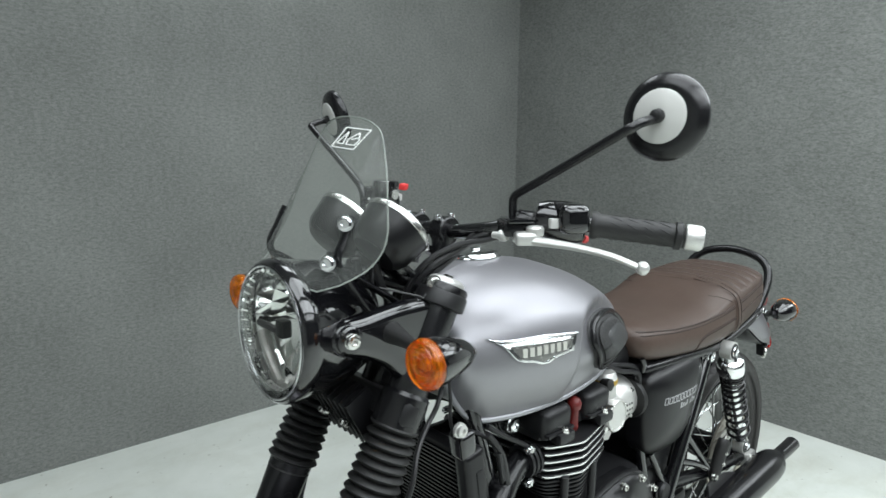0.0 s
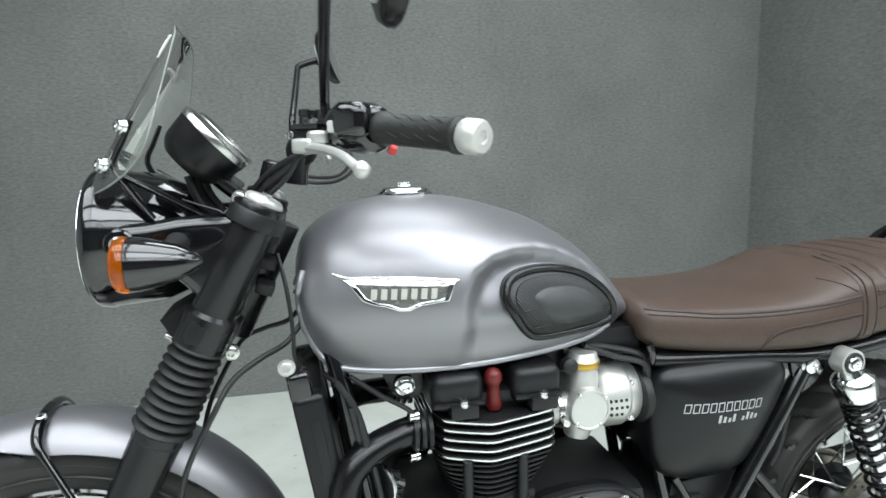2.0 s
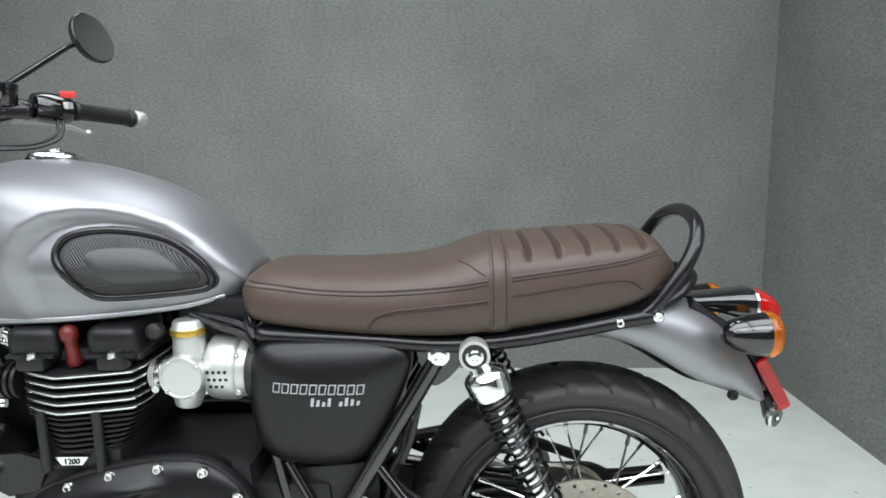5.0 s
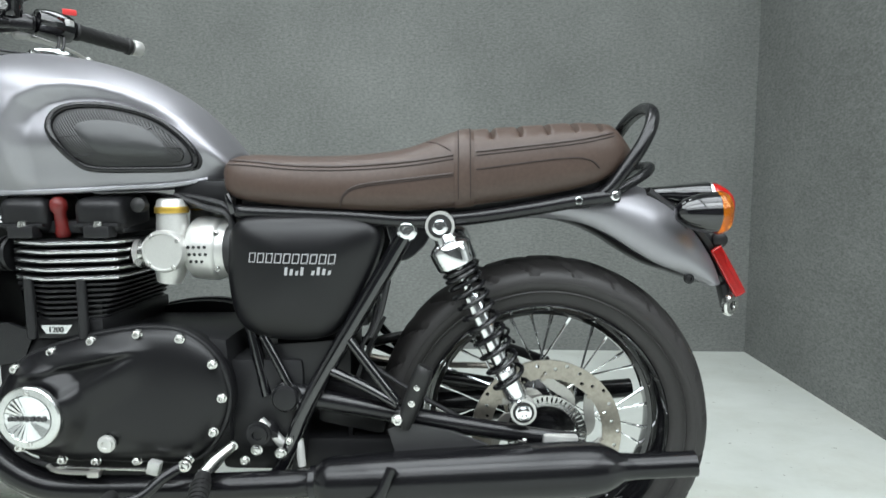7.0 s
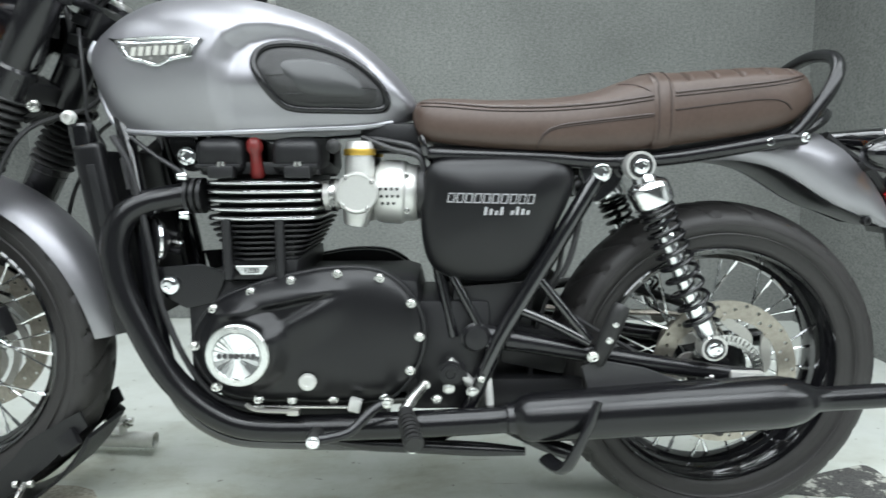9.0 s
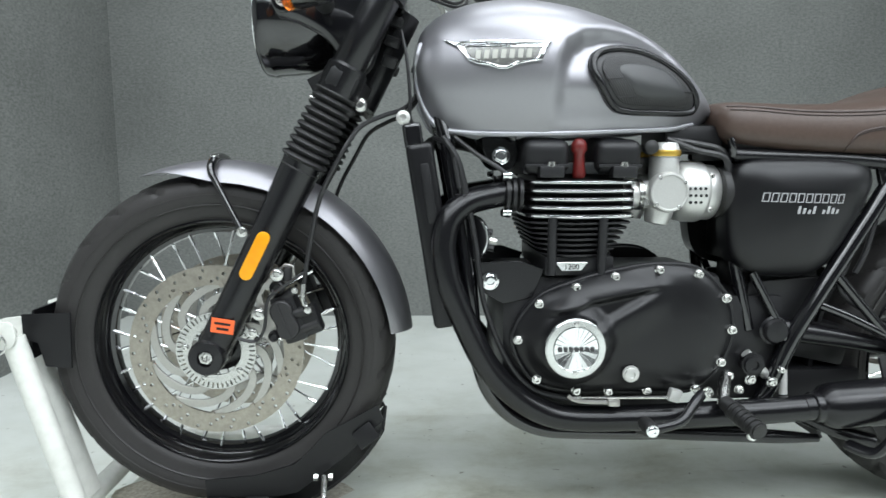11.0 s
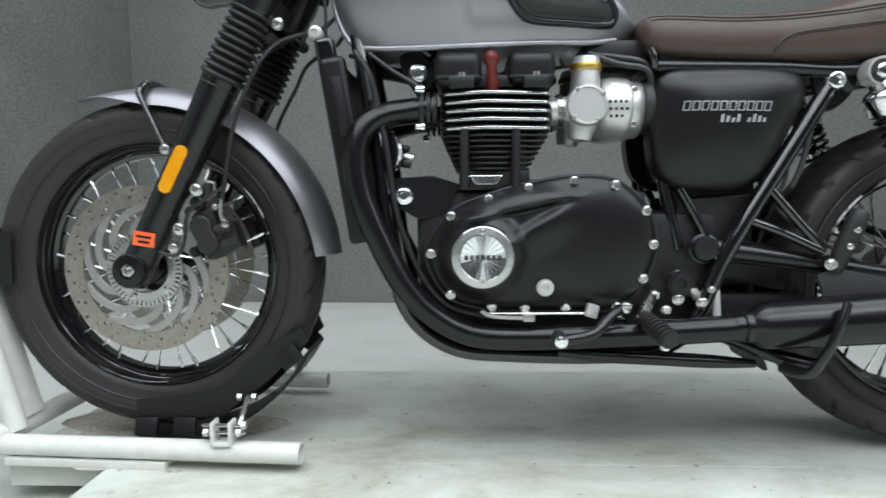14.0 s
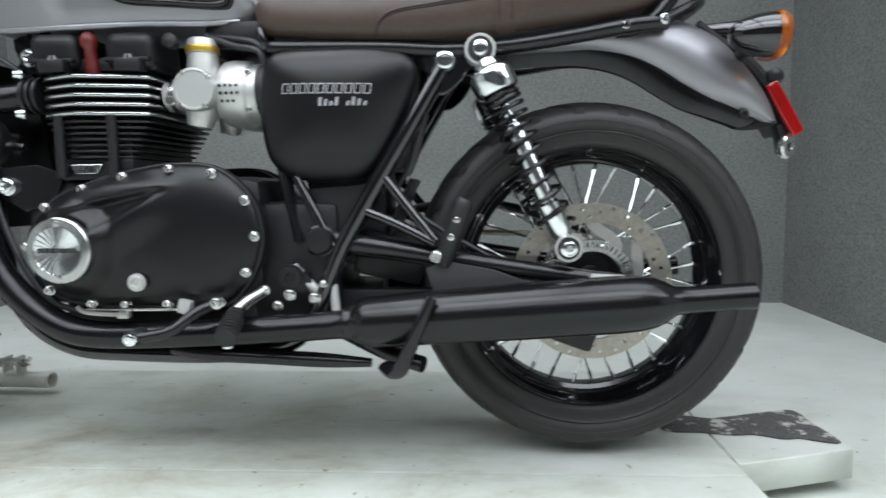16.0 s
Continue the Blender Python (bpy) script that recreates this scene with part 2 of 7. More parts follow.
FROST = simple("vacuum_plated_reflector", (0.93, 0.94, 0.93), 0.09, 1.0, 0, 60, 0.05)
ACRYLIC = thin_sheet("thin_clear_acrylic", (0.95, 0.97, 0.95), 0.06)
THIN_GLASS = thin_sheet("thin_lamp_glass", (0.98, 0.99, 0.98), 0.01)
# pale colour stands for light caught in the clear sheet's edge
EDGE = simple("lit_acrylic_edge", (0.20, 0.22, 0.20), 0.15)
# for added walls out of view: dark, so that black parts reflect little
UNSEEN_DARK = simple("unseen_dark_wall", (0.060, 0.062, 0.062), 0.85)
PADMID = ribbed_rubber()
PANEL = simple("smooth_grey_rubber", (0.030, 0.031, 0.032), 0.42, 0, 0.1, 300, 0.15, 0.1)
REFLEX = amber_glass("amber_reflector", (0.80, 0.285, 0.005), (1.0, 0.50, 0.016), 0.25)
RED = lens_plastic("red_lens", (0.44, 0.007, 0.006))
REDPART = simple("dark_red_rubber", (0.115, 0.008, 0.007), 0.4)
SWITCH = simple("red_switch", (0.65, 0.04, 0.04), 0.4)
GOLD = simple("gold_ring", (0.55, 0.36, 0.07), 0.35, 0.8)
WHITE = simple("worn_white_enamel", (0.66, 0.67, 0.62), 0.40, 0, 0.15, 45, 0.14, 0.15)
MIRROR = simple("mirror_glass", (0.75, 0.77, 0.76), 0.03, 1.0, 0, 60, 0.05)
GREYCAP = simple("pale_grey_paint", (0.56, 0.56, 0.54), 0.42, 0.1)
STICKER = simple("orange_sticker", (0.85, 0.13, 0.03), 0.55)
PRINT = simple("silver_print", (0.42, 0.42, 0.43), 0.38, 0.3)
MARK = simple("white_print", (0.80, 0.82, 0.80), 0.5)
CREAM = simple("cream_enamel", (0.44, 0.44, 0.40), 0.4)
BADGE = simple("smoked_silver_enamel", (0.20, 0.20, 0.19), 0.25, 0.5)
DARKGREY = simple("dark_grey_rubber_pad", (0.030, 0.030, 0.031), 0.55, 0, 0.2, 300, 0.2, 0.3)
DIRT = simple("dried_soil_and_wood", (0.40, 0.378, 0.315), 0.9, 0, 0.6, 110, 0.5, 0.8, bump_scale=90)
ASPHALT = chipped_tape()
CALIPER = simple("charcoal_cast_alloy", (0.019, 0.0185, 0.019), 0.42, 0.0, 0.2, 300, 0.3, 0.2, spec=0.4)
HOSE = simple("black_hose", (0.012, 0.012, 0.013), 0.42)
CEIL = simple("ceiling_board", (0.36, 0.37, 0.36), 0.8)
# for added walls out of view: pale, to brighten what bright metal reflects
UNSEEN_PALE = simple("unseen_pale_wall", (0.62, 0.63, 0.61), 0.8)


# ---- mesh helpers ----
def part(name, bm, material, parent=None, label="", smooth=True):
    """Links a bmesh (or a mesh) as one object, under a thing or under a part, with the mesh in the world's axes."""
    if isinstance(bm, bmesh.types.BMesh):
        bmesh.ops.recalc_face_normals(bm, faces=bm.faces)
        me = bpy.data.meshes.new(name)
        bm.to_mesh(me)
        bm.free()
    else:
        me = bm
    me.materials.clear()
    me.materials.append(material)
    if smooth:
        me.polygons.foreach_set("use_smooth", [True] * len(me.polygons))
        me.set_sharp_from_angle(angle=radians(38))
    ob = new(name, me)
    if parent:
        ob.parent = parent
        base = parent
        while base.parent:
            base = base.parent
        if parent is base:
            ob.matrix_parent_inverse = base.matrix_basis.inverted()
    if label:
        ob["label"] = label
    return ob


def thing(name, x, y, z, label, category, group=""):
    ob = new(name)
    ob.empty_display_size = 0.05
    ob.matrix_basis = pose(x, y, z)
    return tagged(ob, label, category, group)


def curve_through(pts, n=6, closed=False):
    """Points along a smooth curve through the given ones."""
    q = [np.array(p, float) for p in pts]
    out, k = [], len(q)
    for i in range(k if closed else k - 1):
        a, b, c, d = (q[(i + j) % k] if closed else q[min(max(i + j, 0), k - 1)] for j in (-1, 0, 1, 2))
        for s in range(n):
            t = s / n
            out.append(0.5 * (2 * b + (c - a) * t + (2 * a - 5 * b + 4 * c - d) * t * t + (3 * b - a - 3 * c + d) * t ** 3))
    if not closed:
        out.append(q[-1])
    return out


def at(table, x):
    """Smooth value from a table of (x, value)."""
    xs = [p[0] for p in table]
    if x <= xs[0]:
        return table[0][1]
    if x >= xs[-1]:
        return table[-1][1]
    i = max(j for j in range(len(xs) - 1) if xs[j] <= x)
    a, b, c, d = (table[min(max(i + j, 0), len(table) - 1)] for j in (-1, 0, 1, 2))
    h = c[0] - b[0]
    t = (x - b[0]) / h
    m0 = (c[1] - a[1]) / (c[0] - a[0]) * h if c[0] != a[0] else 0
    m1 = (d[1] - b[1]) / (d[0] - b[0]) * h if d[0] != b[0] else 0
    return (2 * t ** 3 - 3 * t * t + 1) * b[1] + (t ** 3 - 2 * t * t + t) * m0 + (3 * t * t - 2 * t ** 3) * c[1] + (t ** 3 - t * t) * m1


def step(a, b, x):
    t = min(1, max(0, (x - a) / (b - a)))
    return t * t * (3 - 2 * t)


def skin(rings, closed_ring=True, ends=True, closed_way=False, bm=None):
    """A skin over rings of equal counts of points."""
    bm = bm or bmesh.new()
    vs = [[bm.verts.new(p) for p in r] for r in rings]
    n = len(rings[0])
    pairs = list(zip(vs, vs[1:])) + ([(vs[-1], vs[0])] if closed_way else [])
    for a, b in pairs:
        for i in range(n if closed_ring else n - 1):
            j = (i + 1) % n
            bm.faces.new((a[i], a[j], b[j], b[i]))
    if ends and closed_ring and not closed_way:
        bm.faces.new(vs[0])
        bm.faces.new(vs[-1])
    return bm


def tube(pts, r, seg=12, n=6, closed=False, flat=1.0, bm=None):
    """A round bar along a smooth curve; r is one radius, or one for each point."""
    line = curve_through([(*p, rr) for p, rr in zip(pts, r if isinstance(r, (list, tuple)) else [r] * len(pts))], n, closed)
    co = [Vector(p[:3]) for p in line]
    rad = [max(float(p[3]), 1e-4) for p in line]
    k = len(co)
    tang = [(co[(i + 1) % k] - co[i - 1]).normalized() if closed else (co[min(i + 1, k - 1)] - co[max(i - 1, 0)]).normalized() for i in range(k)]
    up = Vector((0, 0, 1)) if abs(tang[0].z) < 0.9 else Vector((1, 0, 0))
    side = tang[0].cross(up).normalized()
    rings = []
    for i in range(k):
        side = (side - tang[i] * side.dot(tang[i])).normalized()
        other = tang[i].cross(side)
        rings.append([co[i] + rad[i] * (side * math.cos(2 * math.pi * j / seg) + other * flat * math.sin(2 * math.pi * j / seg)) for j in range(seg)])
    return skin(rings, True, not closed, closed, bm)


def lathe(profile, origin, axis, seg=32, cap=True, bm=None):
    """Turns a profile of (radius, height) about an axis from an origin."""
    axis = Vector(axis).normalized()
    a = axis.orthogonal().normalized()
    b = axis.cross(a)
    o = Vector(origin)
    rings = [[o + axis * float(h) + max(float(r), 1e-4) * (a * math.cos(2 * math.pi * j / seg) + b * math.sin(2 * math.pi * j / seg)) for j in range(seg)] for r, h in profile]
    return skin(rings, True, cap, False, bm)


def rod(p, q, r, r2=None, seg=12, bm=None):
    d = Vector(q) - Vector(p)
    return lathe([(r, 0), (r2 or r, d.length)], p, d, seg, True, bm)


def rbox(cx, cy, cz, sx, sy, sz, bevel=0.004, turn=(0, 0, 0), segments=2, bm=None):
    """A box with rounded edges."""
    b2 = bmesh.new()
    bmesh.ops.create_cube(b2, size=1)
    bmesh.ops.scale(b2, vec=(sx, sy, sz), verts=b2.verts)
    if bevel:
        bmesh.ops.bevel(b2, geom=list(b2.edges), offset=bevel, segments=segments, affect="EDGES", profile=0.6)
    bmesh.ops.transform(b2, matrix=pose(cx, cy, cz, *turn), verts=b2.verts)
    if bm is None:
        return b2
    me = bpy.data.meshes.new("joined")
    b2.to_mesh(me)
    b2.free()
    bm.from_mesh(me)
    bpy.data.meshes.remove(me)
    return bm


def curve_mesh(cu):
    ob = bpy.data.objects.new("outline", cu)
    me = bpy.data.meshes.new_from_object(ob)
    bpy.data.objects.remove(ob)
    bpy.data.curves.remove(cu)
    return me


def plate(loops, thick, m, bevel=0.0):
    """A flat plate with holes, drawn in the plane of m's x and y, its thickness along m's z, centred."""
    cu = bpy.data.curves.new("outline", "CURVE")
    cu.dimensions, cu.fill_mode = "2D", "BOTH"
    cu.extrude, cu.bevel_depth, cu.bevel_resolution, cu.offset = thick / 2 - bevel, bevel, 4 if bevel > 0.006 else 1, -bevel
    for loop in loops:
        sp = cu.splines.new("POLY")
        sp.points.add(len(loop) - 1)
        for point, co in zip(sp.points, loop):
            point.co = (co[0], co[1], 0, 1)
        sp.use_cyclic_u = True
    me = curve_mesh(cu)
    me.transform(m)
    return me


def side(y):
    """The pose of a plate that stands in the plane of the wheels: x along, y up, its face to the camera's side."""
    return pose(0, y, 0, 90, 0, 0)


def lettering(text, size, m, thick=0.0006, shear=0.0):
    cu = bpy.data.curves.new("outline", "FONT")
    cu.body, cu.size, cu.extrude, cu.shear = text, size, thick, shear
    cu.align_x, cu.align_y = "CENTER", "CENTER"
    me = curve_mesh(cu)
    me.transform(m)
    return me


def circle(cx, cy, r, n=32, phase=0.0):
    return [(cx + r * math.cos(2 * math.pi * i / n + phase), cy + r * math.sin(2 * math.pi * i / n + phase)) for i in range(n)]


def pillow(outline, y, depth, power=2.4, rings=8, n=5, relief=None, back=0.01):
    """A cover with a domed face towards -y over a closed smooth outline of (x, z)."""
    line = curve_through(outline, n, True)
    c = sum(line) / len(line)
    rows = [[(p[0], y + back, p[1]) for p in line]]
    for i in range(rings):
        k = 1 - (i / rings) ** 1.5
        h = depth * max(0.0, 1 - k ** power) ** (1 / power)
        ring = []
        for p in line:
            q = c + (p - c) * k
            ring.append((q[0], y - h - (relief(q[0], q[1]) if relief else 0), q[1]))
        rows.append(ring)
    return skin(rows, True, True)


def bolt(x, y, z, r, parent, length=0.006, material=None, toward=(0, -1, 0)):
    prof = [(r * 1.25, -0.002), (r * 1.25, length * 0.3), (r, length * 0.35), (r, length * 0.9), (r * 0.85, length), (r * 0.5, length), (r * 0.45, length * 0.6)]
    return part("bolt", lathe(prof, (x, y, z), toward, 12), material or STEEL, parent)


# ---- the booth ----
def room_box(name, x0, y0, z0, x1, y1, z1, material, label, category):
    ob = part(name, rbox((x0 + x1) / 2, (y0 + y1) / 2, (z0 + z1) / 2, x1 - x0, y1 - y0, z1 - z0, 0), material, None, label, smooth=False)
    ob.matrix_basis = ROOM
    return tagged(ob, label, category, "", "structure")


WEST, EAST, SOUTH = -3.4, 6.6, -5.2
room_box("wall_back", LEFT - 0.1, BACK, 0, RIGHT + 0.1, BACK + 0.1, TOP, CARPET, "booth wall lined with mottled grey carpet", "wall")
room_box("wall_right", RIGHT, -0.45, 0, RIGHT + 0.1, BACK, 2.2, CARPET, "booth wall lined with mottled grey carpet", "wall")
room_box("wall_left", LEFT - 0.1, 0.55, 0, LEFT, BACK, TOP, CARPET, "booth wall lined with mottled grey carpet", "wall")
# unseen outer walls, added dark or pale to shape reflections and fill
room_box("wall_far_left", WEST - 0.1, SOUTH, 0, WEST, BACK, TOP, UNSEEN_PALE, "unseen pale wall added to brighten reflections", "wall")
room_box("wall_far_right", EAST, SOUTH, 0, EAST + 0.1, BACK, TOP, UNSEEN_PALE, "unseen pale wall added to brighten reflections", "wall")
room_box("wall_near", WEST - 0.1, SOUTH - 0.1, 0, EAST + 0.1, SOUTH, TOP, UNSEEN_DARK, "unseen dark grey wall added to darken reflections", "wall")
room_box("wall_back_left", WEST - 0.1, BACK, 0, LEFT - 0.1, BACK + 0.1, TOP, UNSEEN_PALE, "unseen pale wall added to brighten reflections", "wall")
room_box("wall_back_right", RIGHT + 0.1, BACK, 0, EAST + 0.1, BACK + 0.1, TOP, UNSEEN_DARK, "unseen dark grey wall added to darken reflections", "wall")
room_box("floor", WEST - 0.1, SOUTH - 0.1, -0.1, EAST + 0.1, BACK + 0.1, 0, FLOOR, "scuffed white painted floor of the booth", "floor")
room_box("ceiling", WEST - 0.1, SOUTH - 0.1, TOP, EAST + 0.1, BACK + 0.1, TOP + 0.1, CEIL, "pale ceiling over the booth", "ceiling")

# ---- the deck and the wheel chock ----
DECK_Z = 0.08
deck = thing("deck", 0.78, -0.1, 0, "low white painted plywood deck with scuffs and oil stains", "platform")
part("front_board", rbox(0.8125, -0.4035, 0.055, 1.725, 0.573, 0.05, 0.003), DECK, deck, smooth=False)
part("back_board", rbox(0.7125, 0.167, 0.055, 1.925, 0.564, 0.05, 0.003), DECK, deck, smooth=False)
tail_edge = [(1.680, -0.072), (1.901, -0.006), (1.895, 0.190), (1.680, 0.215)]
part("tail_board", plate([tail_edge], 0.054, pose(0, 0, 0.053), 0.002), DECK, deck, "short white board with a chipped black top", smooth=False)
for cx, cy in ((0.1, -0.45), (0.1, 0.05), (1.5, -0.45), (1.5, 0.05)):
    part("batten", rbox(cx, cy, 0.0152, 0.10, 0.30, 0.0296, 0.002), DECK, deck, smooth=False)
part("batten", rbox(1.80, 0.12, 0.0132, 0.12, 0.16, 0.0256, 0.002), DECK, deck, smooth=False)
tape = [(1.60, 0.130), (1.66, 0.142), (1.70, 0.128), (1.75, 0.140), (1.83, 0.165), (1.888, 0.176), (1.892, 0.10), (1.894, 0.018), (1.86, 0.020), (1.83, 0.034), (1.80, 0.030), (1.755, 0.050), (1.72, 0.046), (1.66, 0.058), (1.60, 0.064)]
part("grip_tape", plate([[tuple(p) for p in curve_through(tape, 3, True)]], 0.002, pose(0, 0, DECK_Z + 0.0022)), ASPHALT, deck, "chipped black grip tape", smooth=False)

chock = thing("wheel_chock", -0.05, 0.05, DECK_Z, "white enamelled steel motorcycle wheel chock with black cradle plates", "wheel chock")
BAR_Z = DECK_Z + 0.032


def hollow(p, q, r, wall=0.003, seg=20):
    d = Vector(q) - Vector(p)
    n = d.length
    return lathe([(r - wall, 0.03), (r - wall, 0), (r, 0), (r, n), (r - wall, n), (r - wall, n - 0.03)], p, d, seg)


for y, end in ((-0.150, 0.300), (0.262, 0.255)):
    part("base_bar", hollow((-0.250, y + 0.030, BAR_Z), (end, y - 0.002, BAR_Z + 0.001), 0.0185), WHITE, chock)
    part("foot_plate", rbox(-0.09, y + 0.024, DECK_Z + 0.0066, 0.30, 0.040, 0.0132, 0.001, (0, 0, -3)), WHITE, chock)
part("cross_bar", hollow((-0.272, -0.212, BAR_Z + 0.010), (-0.268, 0.30, BAR_Z + 0.008), 0.0200), WHITE, chock)
for y0, y1 in ((-0.088, -0.085), (0.12, 0.10)):
    part("upright", tube([(-0.250, y0, 0.126), (-0.341, y1, 0.455)], 0.0185, 18, 1), WHITE, chock)
    cap_ = [tuple(p) for p in curve_through([(-0.026, -0.012), (-0.022, 0.018), (0.0, 0.022), (0.022, 0.019), (0.027, -0.004), (0.016, -0.024), (-0.012, -0.024)], 4, True)]
    for dy in (-0.020, 0.020):
        part("upright_cap", plate([cap_], 0.005, pose(-0.350, y1 + dy, 0.465, 90, 0, 0) @ pose(0, 0, 0, 0, 0, 6), 0.001), WHITE, chock)
    part("cap_bridge", rbox(-0.372, y1, 0.468, 0.006, 0.038, 0.034, 0.002, (0, -8, 0)), WHITE, chock)
part("back_sheet", skin([[(-0.250 - 0.091 * t - d, y, 0.140 + 0.329 * t) for y, d in ((-0.082, 0.0), (-0.012, 0.0), (-0.012, 0.005), (-0.082, 0.005))] for t in (0.0, 0.5, 0.93)]), WHITE, chock, "white stiffening sheet behind the upright", smooth=False)
part("pin", rod((-0.352, -0.118, 0.462), (-0.352, 0.16, 0.462), 0.008), STEEL, chock)
part("pull_ring", tube([(-0.352 + 0.017 * math.cos(a), -0.114, 0.452 + 0.019 * math.sin(a)) for a in np.linspace(0, 2 * math.pi, 13)[:-1]], 0.0017, 6, 2, True), STEEL, chock)
for s in (-1, 1):
    # the cradle: bent black plates on both sides of the tyre and the tread pads between them
    front = [(-0.335, 0.492), (-0.252, 0.494), (-0.256, 0.394), (-0.30, 0.398), (-0.31, 0.44), (-0.335, 0.45)]
    part("front_side_plate", plate([front], 0.004, side(s * 0.066)), PLASTIC, chock, smooth=False)
    rear = [(-0.035, 0.176), (0.06, 0.184), (0.128, 0.204), (0.150, 0.222), (0.185, 0.262), (0.283, 0.316), (0.294, 0.288), (0.217, 0.214), (0.133, 0.150), (0.10, 0.143), (-0.032, 0.143)]
    part("rear_side_plate", plate([rear], 0.004, side(s * 0.064)), PLASTIC, chock, smooth=False)
    for x, z, turn in ((-0.012, 0.128, 0), (0.060, 0.128, 0), (0.262, 0.262, -38)):
        part("bent_tab", rbox(x, s * 0.073, z, 0.042, 0.012, 0.034, 0.003, (18 * s, turn, 0)), PLASTIC, chock)
cradle = [(0.002 + 0.325 * math.sin(a), 0.42 - 0.325 * math.cos(a)) for a in np.linspace(radians(-8), radians(62), 15)]
part("tread_pad", skin([[(x, y, z) for y in (-0.06, 0.06)] + [(x * 1.02, y, z - 0.004) for y in (0.06, -0.06)] for x, z in cradle]), PLASTIC, chock)
pad = [(0.0 - 0.325 * math.cos(a), 0.42 + 0.325 * math.sin(a)) for a in np.linspace(radians(-6), radians(14), 5)]
part("tread_pad", skin([[(x, y, z) for y in (-0.062, 0.062)] + [(x - 0.004, y, z) for y in (0.062, -0.062)] for x, z in pad]), PLASTIC, chock)
for s, yb in ((-1, -0.150), (1, 0.262)):
    clevis = part("clevis", rbox(0.164, yb, 0.131, 0.036, 0.030, 0.006, 0.002), WHITE, chock, "welded white clevis")
    for dx in (-0.0155, 0.0155):
        part("clevis_cheek", rbox(0.164 + dx, yb, 0.149, 0.005, 0.030, 0.042, 0.0015), WHITE, clevis)
    for dz in (0.150, 0.163):
        part("bolt", rod((0.130, yb - 0.004, dz), (0.205, yb - 0.004, dz), 0.0032, seg=8), STEEL, chock)
    for dx, dz in ((0.136, 0.150), (0.193, 0.150), (0.202, 0.163)):
        part("nut", rod((dx - 0.004, yb - 0.004, dz), (dx + 0.004, yb - 0.004, dz), 0.0072, seg=6), STEEL, chock)
    part("link", tube([(0.187, yb, 0.150), (0.190, yb - s * 0.020, 0.166), (0.186, s * 0.085, 0.190)], 0.0055, 8, 3), STEEL, chock)
    for dx in (0.172, 0.198):
        part("nut", rod((dx - 0.004, s * 0.087, 0.190), (dx + 0.004, s * 0.087, 0.190), 0.0068, seg=6), STEEL, chock)
soil_rng = random.Random(8)
soil_edge = [0.118 * (1 + 0.22 * math.sin(3 * 0.157 * j + 1) + 0.12 * math.sin(7 * 0.157 * j) + 0.05 * soil_rng.random()) for j in range(40)]
part("soil_patch", skin([[(-0.055 + 1.75 * k * e * math.cos(2 * math.pi * j / 40), 0.03 + 1.25 * k * e * math.sin(2 * math.pi * j / 40), DECK_Z + 0.001 + h * (0.4 + 1.2 * soil_rng.random())) for j, e in enumerate(soil_edge)] for k, h in ((1.0, 0.0), (0.93, 0.001), (0.75, 0.002), (0.5, 0.003), (0.25, 0.003), (0.02, 0.003))]), DIRT, chock, "dried soil under the wheel")

# ---- the motorcycle ----
bike = thing("motorcycle", 0.72, 0, DECK_Z, "graphite and black motorcycle, brown leather seat, held in wheel chock", "motorcycle")


